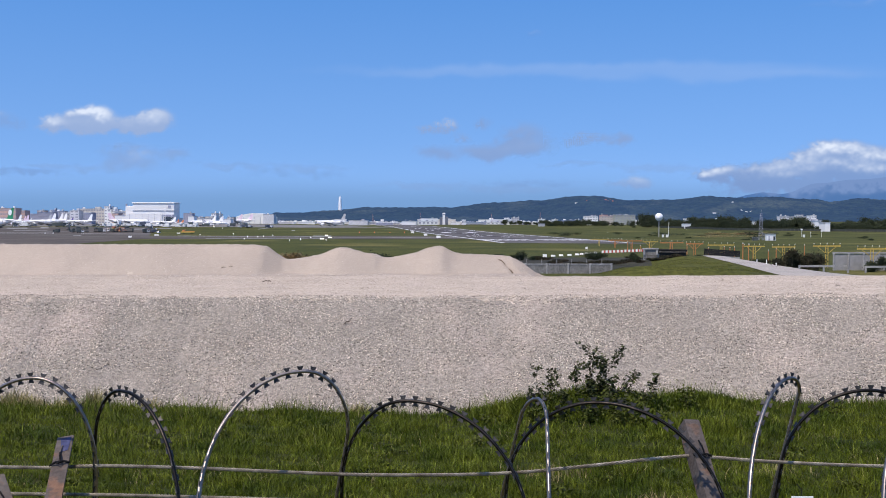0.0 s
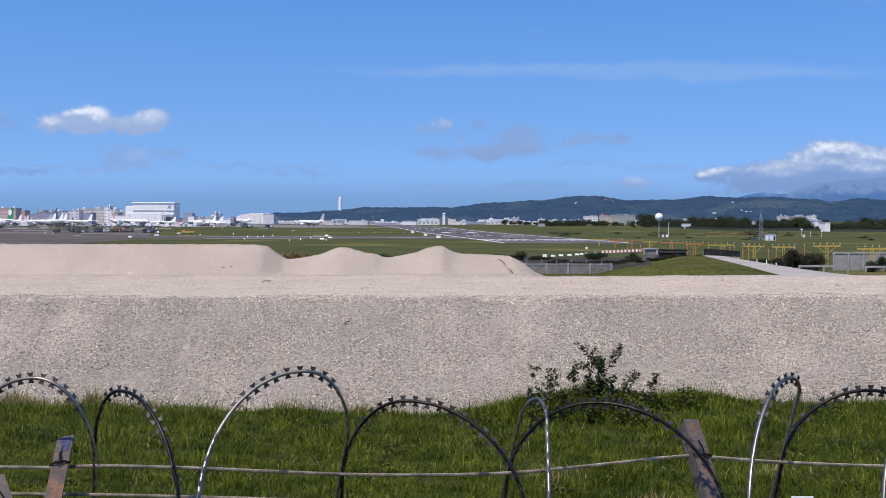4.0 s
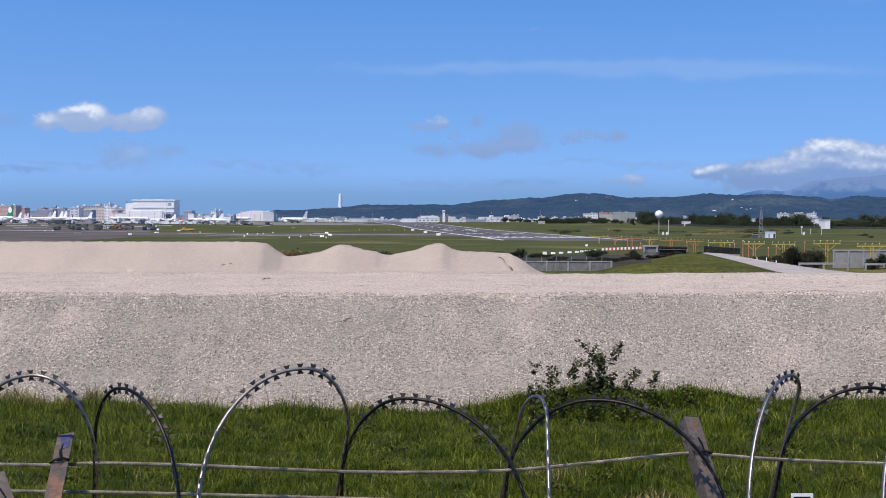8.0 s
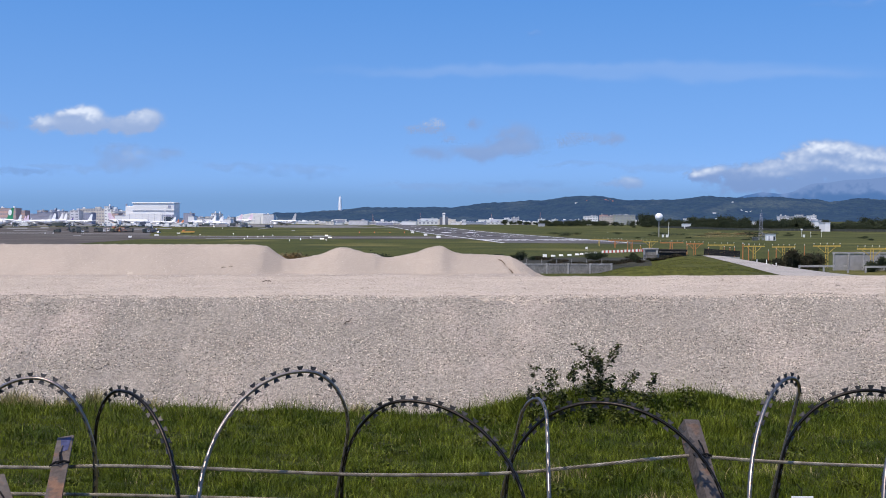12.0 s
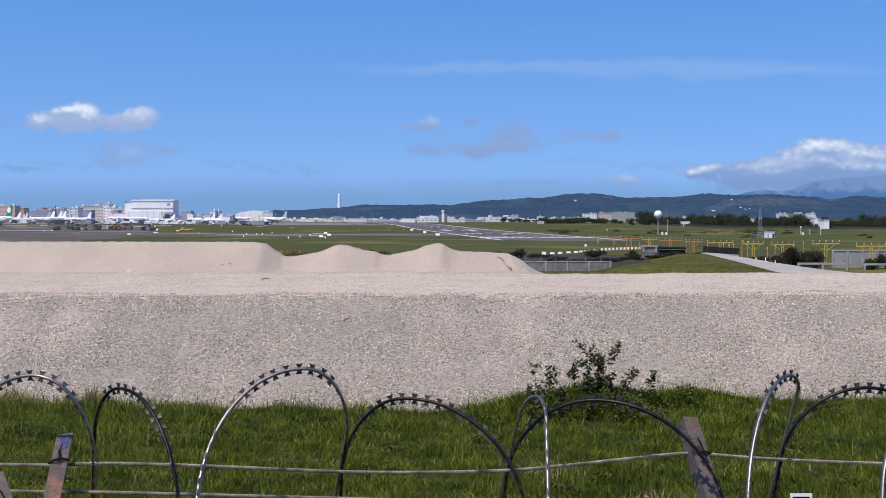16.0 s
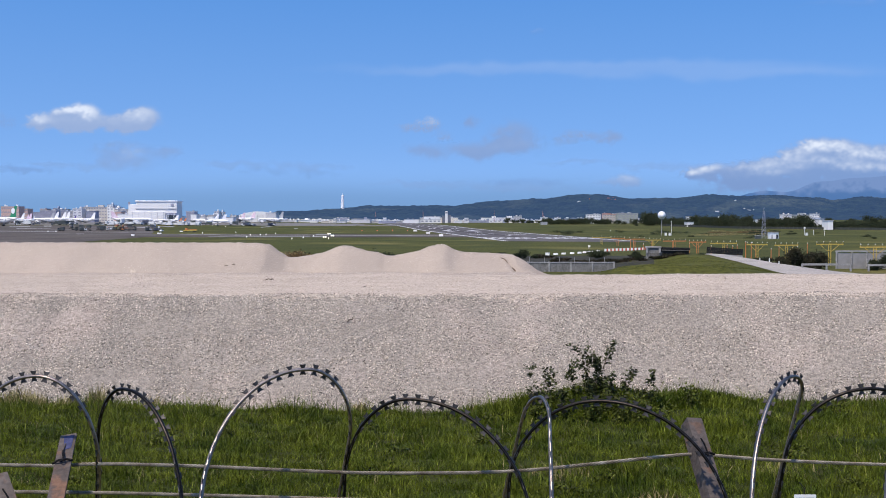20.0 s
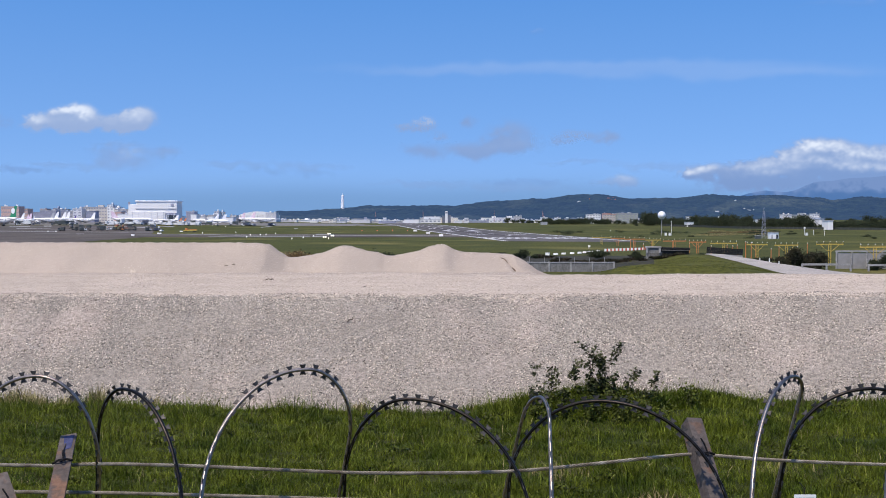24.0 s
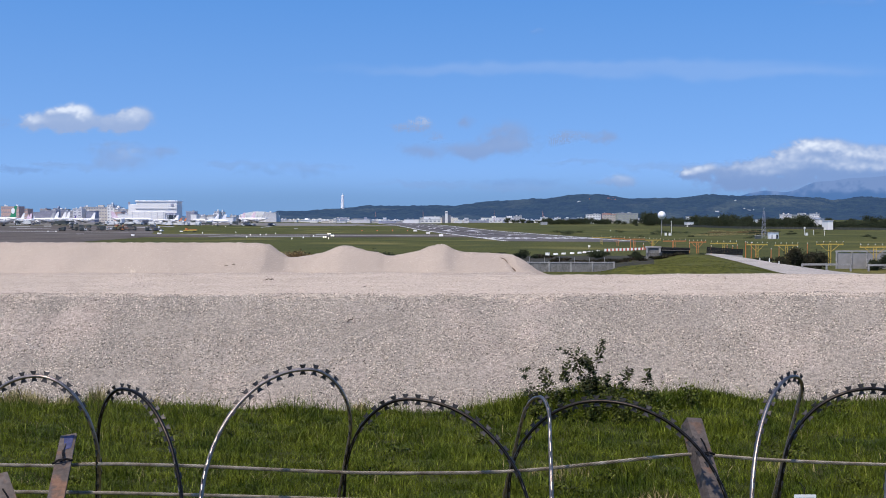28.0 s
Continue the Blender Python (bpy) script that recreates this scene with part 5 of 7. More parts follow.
def weed(x, y, w, h, n, seed):
    """A low clump of broad leaves on thin stalks."""
    r = random.Random(seed)
    b = thing("weed", pose(x, y, zg(x, y)), "low broad-leaved green weed in the meadow", "weed", "meadow weeds")
    part("foliage", leaf_mass(r, n, (w * 0.5, w * 0.35, h), 0.036, 8), "weed_leaf", b)
    part("tuft", Shape().tube([(0, 0, -0.05), (w * 0.1, 0, h * 0.8)], [0.008, 0.004], 5).tube([(0.03, 0, -0.05), (-w * 0.15, 0.02, h * 0.7)], [0.008, 0.004], 5), "twig", b)


rw = random.Random(23)
for k in range(16):
    weed(4.5 + rw.gauss(0, 1.1), 30.3 + rw.uniform(-1.6, 0.7), rw.uniform(0.6, 1.0), rw.uniform(0.45, 0.75), 300, 500 + k)
for k in range(18):
    y = rw.uniform(21.5, 33.5)
    weed(rw.uniform(-0.40, 0.40) * y, y, rw.uniform(0.5, 1.0), rw.uniform(0.2, 0.34), 160, 540 + k)


def rough_grass(name, count, xr, yr, height, width, seed, label):
    """Coarse wide tufts that roughen the airfield's grass."""
    r = np.random.RandomState(seed)
    x, y = r.uniform(xr[0], xr[1], count), r.uniform(yr[0], yr[1], count)
    cx = np.interp(y, RAMP_Y, RAMP_X)
    keep = ((np.abs(x - cx) > 5.0) | (y > 268)) & (waves(x, y, 14, seed) > -0.3)
    x, y = x[keep], y[keep]
    n = len(x)
    h, w = height * r.uniform(0.4, 1.3, n), width * r.uniform(0.5, 1.4, n)
    lean = r.uniform(-0.4, 0.4, (2, n)) * h
    z = ground_z(x, y) - 0.03
    v = np.stack([np.stack([x - w / 2, y, z], -1), np.stack([x + w / 2, y, z], -1), np.stack([x + lean[0], y + lean[1], z + h], -1)], 1).reshape(-1, 3)
    tagged(new(name, mesh_arrays(name, v, (3 * np.arange(n)[:, None] + np.array([[0, 1, 2]])), "field_blade")), label, "grass", kind="stuff")


rough_grass("field_grass", 60000, (30, 80), (212, 268), 0.13, 0.07, 71, "rough grass on the road's embankment")

# long dark perimeter fence before the trees
fence_line = thing("perimeter_fence", stand(300, 1130), "long dark mesh perimeter fence before the trees", "fence")
ends = []
for k in range(64):
    h = 384 + 7.0 * k
    y = wood_edge(h) - 6
    x = h / 1940.5 * y
    ends.append(Vector((x, y, zg(x, y))) - fence_line.matrix_basis.translation)
for k, p in enumerate(ends):
    part("post", Shape().tube([p, p + Vector((0, 0, 2.5))], 0.08, 5), "dark_concrete", fence_line)
    if k:
        q, up = ends[k - 1], Vector((0, 0, 1))
        part("mesh_panel", Shape().add([q + up * 0.1, p + up * 0.1, p + up * 2.3, q + up * 2.3, q + up * 0.1 + Vector((0, 0.06, 0)), p + up * 0.1 + Vector((0, 0.06, 0)),
                                        p + up * 2.3 + Vector((0, 0.06, 0)), q + up * 2.3 + Vector((0, 0.06, 0))],
                                       [(0, 1, 2, 3), (7, 6, 5, 4), (3, 2, 6, 7), (0, 4, 5, 1)]), "dark_mesh", fence_line)

for h, y, t in ((573, 241, 1.0), (556, 250, 0.9), (590, 236, 0.7)):
    ob = thing("road_marker", stand(h / 1940.5 * y, y), "short white road marker post", "marker post", "road markers")
    part("shaft", Shape().tube([(0, 0, 0), (0, 0, t)], 0.12, 8), "block_white", ob)
    part("cap", Shape().tube([(0, 0, t), (0, 0, t + 0.12)], [0.13, 0.07], 8), "black", ob)


# ---------------------------------------------------------------- airliners
def ring(x, r, z, n=18, squash=1.0):
    return [(x, r * math.cos(2 * math.pi * i / n), z + r * squash * math.sin(2 * math.pi * i / n)) for i in range(n)]


def wing_ring(x, y, z, chord, thick, upright=False):
    pts = [(0.0, 0.0), (-0.12, 0.55), (-0.4, 0.6), (-1.0, 0.0), (-0.5, -0.4), (-0.12, -0.45)]
    if upright:
        return [(x + a * chord, b * thick, z) for a, b in pts]
    return [(x + a * chord, y, z + b * thick) for a, b in pts]


def airliner(m, label, fin_mat, tail_mat="hull_white", emblem=None, belly="hull_grey", length=60.0):
    """Twin-engined wide-body on its wheels; nose towards +x."""
    k = length / 60.0
    a = thing("airliner", m, label, "aircraft", "airliners")
    r, z = 2.9 * k, 5.2 * k
    prof = [(30, 0.12, -0.35), (29.3, 0.40, -0.28), (27.5, 0.78, -0.12), (24.5, 0.97, 0), (21, 1, 0), (-9, 1, 0)]
    rear = [(-9, 1, 0), (-15, 0.95, 0.05), (-21, 0.72, 0.22), (-26, 0.42, 0.45), (-29.6, 0.14, 0.62)]
    part("fuselage", Shape().loft([ring(x * k, r * q, z + r * dz) for x, q, dz in prof]), "hull_white", a, smooth=True)
    part("tail_cone", Shape().loft([ring(x * k, r * q * 0.998, z + r * dz) for x, q, dz in rear]), tail_mat, a, smooth=True)
    part("belly_fairing", Shape().loft([ring(x * k, r * q, z - r * 0.32, 14, 0.75) for x, q in ((9, 0.5), (6, 0.98), (-5, 0.98), (-9, 0.5))]), belly, a, smooth=True)
    part("cockpit_windows", Shape().box((27.4 * k, 0, z + r * 0.38), (1.3 * k, r * 1.25, 0.7 * k), 0.2), "window_dark", a)
    for s in (-1, 1):
        part("window_row", Shape().box((4 * k, s * r * 0.985, z + r * 0.2), (36 * k, 0.12, 0.4 * k)), "window_dark", a)
        for dx in (23, 11, -6, -17):
            part("door", Shape().box((dx * k, s * r * 0.985, z + r * 0.12), (1.1 * k, 0.16, 1.9 * k), 0.05), "hull_grey", a)
        part("wing", Shape().loft([wing_ring(x * k, s * y * k, zz * k, c * k, t * k) for x, y, zz, c, t in
                                   ((7.5, 2.0, 4.1, 11.5, 1.3), (2.0, 10, 4.9, 7.4, 0.8), (-7.5, 26, 6.3, 2.6, 0.3), (-9.0, 29.5, 6.7, 1.3, 0.15))]), "hull_grey", a)
        part("winglet", Shape().loft([wing_ring(x * k, s * y * k, zz * k, c * k, t * k) for x, y, zz, c, t in ((-9.0, 29.5, 6.7, 1.3, 0.15), (-10.4, 30.2, 8.5, 0.7, 0.1))]), "hull_white", a)
        part("tailplane", Shape().loft([wing_ring(x * k, s * y * k, zz * k, c * k, t * k) for x, y, zz, c, t in ((-21, 1.0, 6.4, 6.2, 0.6), (-26.5, 9.6, 7.3, 2.0, 0.2))]), "hull_white", a)
        eng = part("engine", Shape().loft([ring(x * k, q * k, 0, 16) for x, q in ((3.0, 1.30), (2.5, 1.45), (0, 1.5), (-2.2, 1.1), (-3.4, 0.6))]), "hull_white", a, smooth=True,
                   at=pose(7.0 * k, s * 9.6 * k, 2.7 * k))
        part("intake", Shape().tube([(3.03 * k, 0, 0), (2.6 * k, 0, 0)], [1.12 * k, 1.0 * k], 16), "black", eng)
        part("pylon", Shape().box((5.3 * k, s * 9.6 * k, 4.3 * k), (4.5 * k, 0.4 * k, 1.1 * k), 0.1), "hull_grey", a)
        leg = part("main_gear", Shape().tube([(-2 * k, s * 4.6 * k, 4.2 * k), (-2.2 * k, s * 5.2 * k, 1.0 * k)], 0.24 * k, 8), "hull_grey", a)
        for wx in (-1.0, 1.0):
            for wy in (-0.5, 0.5):
                c = (-2.2 * k + wx * k, s * 5.2 * k + wy * k)
                part("wheel", Shape().tube([(c[0], c[1] - 0.2 * k, 0.68 * k), (c[0], c[1] + 0.2 * k, 0.68 * k)], 0.68 * k, 14), "black", leg)
    fin = part("fin", Shape().loft([wing_ring(x * k, 0, zz * k, c * k, t * k, True) for x, zz, c, t in ((-17.0, 7.4, 10.5, 0.5), (-19.4, 8.6, 8.6, 0.45), (-26.2, 17.2, 3.6, 0.22))]), fin_mat, a)
    if emblem:
        for s in (-1, 1):
            part("emblem", Shape().tube([(-24.6 * k, s * 0.30 * k, 13.2 * k), (-24.6 * k, s * 0.42 * k, 13.2 * k)], 2.5 * k, 20), emblem, fin)
    nose = part("nose_gear", Shape().tube([(22 * k, 0, 3.2 * k), (22 * k, 0, 0.6 * k)], 0.18 * k, 8), "hull_grey", a)
    for wy in (-0.35, 0.35):
        part("wheel", Shape().tube([(22 * k, (wy - 0.14) * k, 0.5 * k), (22 * k, (wy + 0.14) * k, 0.5 * k)], 0.5 * k, 12), "black", nose)
    return a


def at_bearing(h, y, turn=0.0):
    """Stands at distance y, h half-milliradians right of the axis."""
    return stand(h / 1940.5 * y, y, turn)


TAXI_TURN = 180 - 42
taxi_plane = airliner(at_bearing(-198, 1500, TAXI_TURN), "white twin-engined airliner with grey fin taxiing past the grass", "hull_grey", "hull_white", belly="hull_grey")
airliner(at_bearing(-795, 1200, 180 - 35), "white airliner with green fin and round emblem on the apron", "fin_green", "hull_white", emblem="hull_white", length=76)


def park(fin_h, y, turn, length, fin, words):
    """Parks an airliner so that its fin stands at bearing fin_h."""
    k = length / 60.0
    x = fin_h / 1940.5 * y + 26.5 * k * math.cos(radians(turn))
    airliner(stand(x, y, turn), "white airliner with a %s parked on the apron" % words, fin, length=length)


for row in ((-733, 1440, 140, 40, "fin_pink", "pale pink fin"), (-728, 1400, 142, 44, "fin_pink", "pale pink fin"), (-742, 1470, 150, 46, "hull_white", "white fin"),
            (-681, 1400, 148, 52, "hull_white", "white fin"), (-668, 1455, 146, 52, "hull_white", "plain white fin"), (-661, 1500, 144, 52, "hull_white", "plain white fin"),
            (-652, 1530, 150, 34, "fin_purple", "purple fin"), (-618, 1420, 152, 48, "hull_white", "white fin"), (-690, 1560, 150, 48, "hull_grey", "grey fin"),
            (-588, 1425, 6, 54, "fin_pink", "pale pink fin"), (-467, 1445, 160, 26, "fin_orange", "orange fin"), (-459, 1460, 165, 24, "fin_orange", "orange fin"),
            (-473, 1440, 165, 38, "hull_white", "white fin"), (-390, 1500, 174, 42, "hull_white", "white fin"), (-424, 1480, 12, 34, "hull_grey", "grey fin"),
            (-355, 1850, 158, 56, "fin_pink", "pale pink fin"), (-337, 1790, 158, 58, "fin_pink", "pale pink fin"), (-402, 1620, 165, 44, "hull_white", "white fin")):
    park(*row)


# ---------------------------------------------------------------- service vehicles
def wheel_shape(r, w):
    return Shape().tube([(0, -w / 2, r), (0, w / 2, r)], r, 12)


def truck(m, body_mat, cab_mat, length, height, label, box=True, beacon=False):
    t = thing("service_truck", m, label, "truck", "airfield service vehicles")
    w = 2.5
    part("chassis", Shape().box((0, 0, 0.75), (length, 1.9, 0.35), 0.05), "black", t)
    cab = part("cab", Shape().loft([[(length / 2 - 2.1, y, z) for y, z in ((-w / 2, 0.7), (w / 2, 0.7), (w / 2, 2.7), (-w / 2, 2.7))],
                                    [(length / 2 - 0.25, y, z) for y, z in ((-w / 2, 0.7), (w / 2, 0.7), (w / 2, 2.6), (-w / 2, 2.6))],
                                    [(length / 2, y, z) for y, z in ((-w / 2, 0.7), (w / 2, 0.7), (w / 2 * 0.95, 1.7), (-w / 2 * 0.95, 1.7))]]), cab_mat, t)
    part("windscreen", Shape().box((length / 2 - 0.1, 0, 2.05), (0.1, w * 0.8, 0.7)), "window_dark", cab)
    for s in (-1, 1):
        part("side_window", Shape().box((length / 2 - 1.1, s * w * 0.5, 2.1), (1.2, 0.06, 0.7)), "window_dark", cab)
        for x in (length / 2 - 1.2, -length / 2 + 1.2, -length / 2 + 2.4):
            part("wheel", wheel_shape(0.52, 0.4), "black", t, at=pose(x, s * 1.05, 0))
    if box:
        part("body", Shape().box((-1.15, 0, 0.95 + (height - 0.95) / 2), (length - 2.6, w, height - 0.95), 0.12), body_mat, t)
    else:
        part("bed", Shape().box((-1.15, 0, 1.2), (length - 2.6, w, 0.5), 0.06), body_mat, t)
        part("boom", Shape().tube([(-length * 0.3, 0, 1.4), (-length * 0.1, 0, height), (length * 0.2, 0, height * 0.9)], 0.3, 6), body_mat, t)
    if beacon:
        part("beacon", Shape().tube([(length / 2 - 1, 0, 2.7), (length / 2 - 1, 0, 3.0)], 0.18, 8), "orange", t)
    return t


def car(m, mat, label):
    c = thing("car", m, label, "car", "airfield service vehicles")
    sect = lambda x, z0, z1, w: [(x, y, z) for y, z in ((-w, z0), (w, z0), (w, z1 * 0.8), (w * 0.85, z1), (-w * 0.85, z1), (-w, z1 * 0.8))]
    part("body", Shape().loft([sect(-2.5, 0.4, 1.05, 0.9), sect(-2.3, 0.35, 1.25, 0.98), sect(2.2, 0.35, 1.15, 0.98), sect(2.5, 0.4, 0.9, 0.9)]), mat, c)
    part("cabin", Shape().loft([sect(-2.2, 1.0, 1.3, 0.9), sect(-1.7, 1.0, 2.05, 0.85), sect(0.6, 1.0, 2.05, 0.85), sect(1.4, 1.0, 1.25, 0.9)]), "window_dark", c)
    part("roof", Shape().box((-0.5, 0, 2.06), (2.4, 1.6, 0.08), 0.03), mat, c)
    for s in (-1, 1):
        for x in (-1.55, 1.5):
            part("wheel", wheel_shape(0.36, 0.25), "black", c, at=pose(x, s * 0.88, 0))
    return c


def loader(m, body_mat, frame_mat, length, height, label):
    """Cargo loader: low chassis, cab, raised deck on crossed struts with a hand rail."""
    t = thing("cargo_loader", m, label, "loader", "airfield service vehicles")
    w = 2.8
    part("chassis", Shape().box((0, 0, 0.8), (length, w * 0.8, 0.5), 0.06), "black", t)
    part("cab", Shape().box((length / 2 - 0.9, -w * 0.22, height * 0.42), (1.7, 1.3, height * 0.5), 0.15), body_mat, t)
    part("windscreen", Shape().box((length / 2 - 0.02, -w * 0.22, height * 0.5), (0.1, 1.1, height * 0.2)), "window_dark", t)
    part("deck", Shape().box((-0.6, 0, height * 0.66), (length * 0.82, w, 0.35), 0.06), frame_mat, t)
    part("load", Shape().box((-length * 0.16, 0, height * 0.84), (length * 0.42, w * 0.86, height * 0.32), 0.25), body_mat, t)
    for s in (-1, 1):
        part("strut", Shape().tube([(-length * 0.4, s * w * 0.4, 1.0), (length * 0.25, s * w * 0.4, height * 0.64)], 0.14, 6), frame_mat, t)
        part("strut", Shape().tube([(length * 0.25, s * w * 0.4, 1.0), (-length * 0.4, s * w * 0.4, height * 0.64)], 0.14, 6), frame_mat, t)
        part("rail", Shape().tube([(-length * 0.46, s * w * 0.5, height * 0.66), (-length * 0.46, s * w * 0.5, height * 0.88), (length * 0.3, s * w * 0.5, height * 0.88),
                                   (length * 0.3, s * w * 0.5, height * 0.66)], 0.07, 6), frame_mat, t)
        for x in (length * 0.36, -length * 0.36):
            part("wheel", wheel_shape(0.55, 0.45), "black", t, at=pose(x, s * w * 0.38, 0))
    return t


slow_truck = truck(at_bearing(-684, 960, 170), "vehicle_dark", "vehicle_dark", 6.0, 3.4, "dark box truck creeping over the asphalt apron")
for h, y, turn, bm_, cm, ln, ht in (
        (-648, 955, 200, "vehicle_dark", "vehicle_green", 8.5, 5.6), (-634, 965, 165, "vehicle_green", "vehicle_dark", 7.0, 5.2), (-663, 1080, 100, "vehicle_green", "grey_concrete", 7.0, 5.0),
        (-613, 985, 80, "vehicle_dark", "vehicle_dark", 7.0, 4.4), (-580, 985, 70, "vehicle_red", "yellow", 7.0, 5.4), (-566, 985, 175, "vehicle_dark", "vehicle_red", 8.0, 6.2),
        (-556, 980, 20, "vehicle_dark", "vehicle_dark", 8.5, 5.6), (-521, 950, 160, "vehicle_dark", "vehicle_blue", 8.0, 5.8), (-514, 985, 10, "vehicle_white", "vehicle_dark", 8.0, 5.6)):
    loader(at_bearing(h, y, turn), bm_, cm, ln, ht, "%s cargo loader with a raised deck on the asphalt apron" % bm_.replace("vehicle_", ""))
for h, y, turn, bm_, cm, ln, ht, box in (
        (-642, 945, 20, "vehicle_dark", "vehicle_white", 6.5, 3.2, True), (-604, 980, 10, "vehicle_dark", "vehicle_white", 7.0, 4.2, True),
        (-572, 975, 100, "orange", "vehicle_dark", 6.0, 4.4, False), (-526, 945, 30, "vehicle_dark", "vehicle_white", 6.0, 3.4, True), (-510, 945, 20, "vehicle_blue", "vehicle_dark", 6.5, 3.0, True),
        (-657, 1000, 0, "vehicle_dark", "vehicle_green", 5.5, 2.8, False), (-588, 1010, 175, "vehicle_green", "vehicle_white", 6.0, 3.2, True)):
    colour = bm_.replace("vehicle_", "dull ").replace("_", " ")
    truck(at_bearing(h, y, turn), bm_, cm, ln, ht, "%s service truck standing on the asphalt apron" % colour if box else "%s crane truck standing on the asphalt apron" % colour, box, True)
car(at_bearing(-503, 915, 85), "vehicle_white", "white service van parked on the apron")
flatbed = thing("flatbed_loader", at_bearing(-452, 905, 178), "long low yellow flatbed loader standing beside the grass", "loader", "airfield service vehicles")
part("deck", Shape().box((0, 0, 1.2), (11.0, 2.8, 0.8), 0.1), "yellow", flatbed)
part("rail", Shape().box((-1.5, -1.45, 1.75), (8.0, 0.12, 0.35), 0.03), "orange", flatbed)
part("cab", Shape().box((3.2, 0.3, 2.3), (2.0, 1.8, 1.6), 0.2), "orange", flatbed)
part("cab_window", Shape().box((3.2, -0.62, 2.55), (1.4, 0.1, 0.7)), "window_dark", flatbed)
part("mast", Shape().tube([(2.2, 0, 1.6), (1.8, 0, 3.6)], 0.14, 6), "orange", flatbed)
for side in (-1, 1):
    for wx in (-4.2, -3.0, 3.4):
        part("wheel", wheel_shape(0.52, 0.4), "black", flatbed, at=pose(wx, side * 1.1, 0))
for k in range(38):
    h = r0.uniform(-784, -300)
    truck(at_bearing(h, 1290 + r0.uniform(-30, 110), r0.choice((0, 90, 180, 170, 60))), *r0.choice((("vehicle_dark", "vehicle_white"), ("vehicle_white", "vehicle_dark"), ("vehicle_blue", "vehicle_white"),
          ("vehicle_dark", "vehicle_dark"), ("vehicle_white", "vehicle_white"), ("vehicle_green", "vehicle_dark"))), r0.uniform(5, 11), r0.uniform(2.6, 5.0),
          "ground service truck standing among parked aircraft", r0.random() < 0.8)
for k in range(34):
    h = r0.uniform(-600, -440)
    truck(at_bearing(h, 1270 + r0.uniform(-20, 60), r0.choice((0, 90, 180, 170))), "vehicle_white", "vehicle_white", r0.uniform(6, 9), r0.uniform(2.8, 4.2),
          "white ground service truck parked near the hangar")
for k in range(22):
    car(at_bearing(-780 + k * 22 + r0.uniform(-8, 8), 1275 + r0.uniform(-10, 40), r0.uniform(0, 180)), r0.choice(("vehicle_white", "vehicle_white", "vehicle_dark", "vehicle_blue")),
        "small apron service car parked beside aircraft")


# ---------------------------------------------------------------- buildings
rr = random.Random(19)
PANE = Shape().box((0, 0, 0), (1, 0.16, 1)).mesh("window", "far_glass")


def building(h, y, w, d, height, wall, roof="roof_grey", storeys=0, bays=0, turn=0.0, name="building", label="", extra=True):
    m = at_bearing(h, y, turn)
    b = thing(name, m, label, "building", "buildings round the airfield")
    part("wall", Shape().box((0, d / 2, height / 2), (w, d, height), 0.05), wall, b)
    part("roof", Shape().box((0, d / 2, height + 0.3), (w + 0.8, d + 0.8, 0.6), 0.1), roof, b)
    if extra:
        part("roof_house", Shape().box((w * 0.18, d / 2, height + 2.0), (w * 0.22, d * 0.3, 3.2), 0.1), wall, b)
    for k in range(rr.randint(1, 3) if w > 9 else 0):
        sx, sz = rr.uniform(1.2, max(1.5, w * 0.16)), rr.uniform(0.8, 2.6)
        part("roof_unit", Shape().box((rr.uniform(-0.42, 0.42) * w, d * rr.uniform(0.1, 0.5), height + 0.6 + sz / 2), (sx, 2.5, sz), 0.1), rr.choice(("roof_grey", "wall_white", "wall_slate")), b)
    for i in range(storeys):
        for j in range(bays):
            cw, ch = w / bays * 0.55, height / storeys * 0.36
            part("window", PANE, None, b, at=pose(-w / 2 + w / bays * (j + 0.5), -0.05, height / storeys * (i + 0.55)) @ Matrix.Diagonal((cw, 1, ch, 1)))
    return b


def rise(v, y):
    """Height above the airfield of a place v half-milliradians below the horizon at distance y."""
    return EYE - v / 1940.5 * y


# main hangar: tall white hall with a stepped side hall
hangar = thing("hangar", at_bearing(-512, 1480, 0), "huge white aircraft hangar with a stepped roof and dark doorway", "hangar")
hz = zg(-512 / 1940.5 * 1480, 1480)
H1, H2, H3 = rise(-30, 1480) - hz, rise(-25, 1480) - hz, rise(-12, 1480) - hz
part("hall", Shape().box((0, 15, H1 / 2), (56, 30, H1), 0.4), "wall_white", hangar)
part("roof_band", Shape().box((0, 15, H1 + 0.6), (58, 32, 1.4), 0.2), "hull_white", hangar)
part("side_hall", Shape().box((-33, 15, H2 / 2), (10, 28, H2), 0.3), "wall_white", hangar)
part("vent", Shape().box((-37, 2, H2 + 1.6), (2.0, 2, 3.2), 0.1), "wall_slate", hangar)
part("door_panel", Shape().box((-11, -0.6, H3 / 2), (46, 1.0, H3), 0.1), "wall_white", hangar, "pale sliding door")
for k in range(6):
    part("door_seam", Shape().box((-32 + k * 8.4, -1.2, H3 / 2), (0.4, 0.3, H3 * 0.98)), "wall_grey", hangar)
part("doorway", Shape().box((20.5, -0.5, H3 * 0.36), (13, 1.0, H3 * 0.72)), "window_dark", hangar)
part("door_head", Shape().box((20.5, -0.6, H3 * 0.80), (14, 1.3, 3.0), 0.1), "wall_slate", hangar)
part("emblem", Shape().box((21.5, -0.4, H1 * 0.84), (4.2, 0.5, 3.2), 0.3), "wall_slate", hangar)
part("frieze", Shape().box((0, -0.35, H1 * 0.66), (56, 0.7, 1.0), 0.1), "roof_grey", hangar)
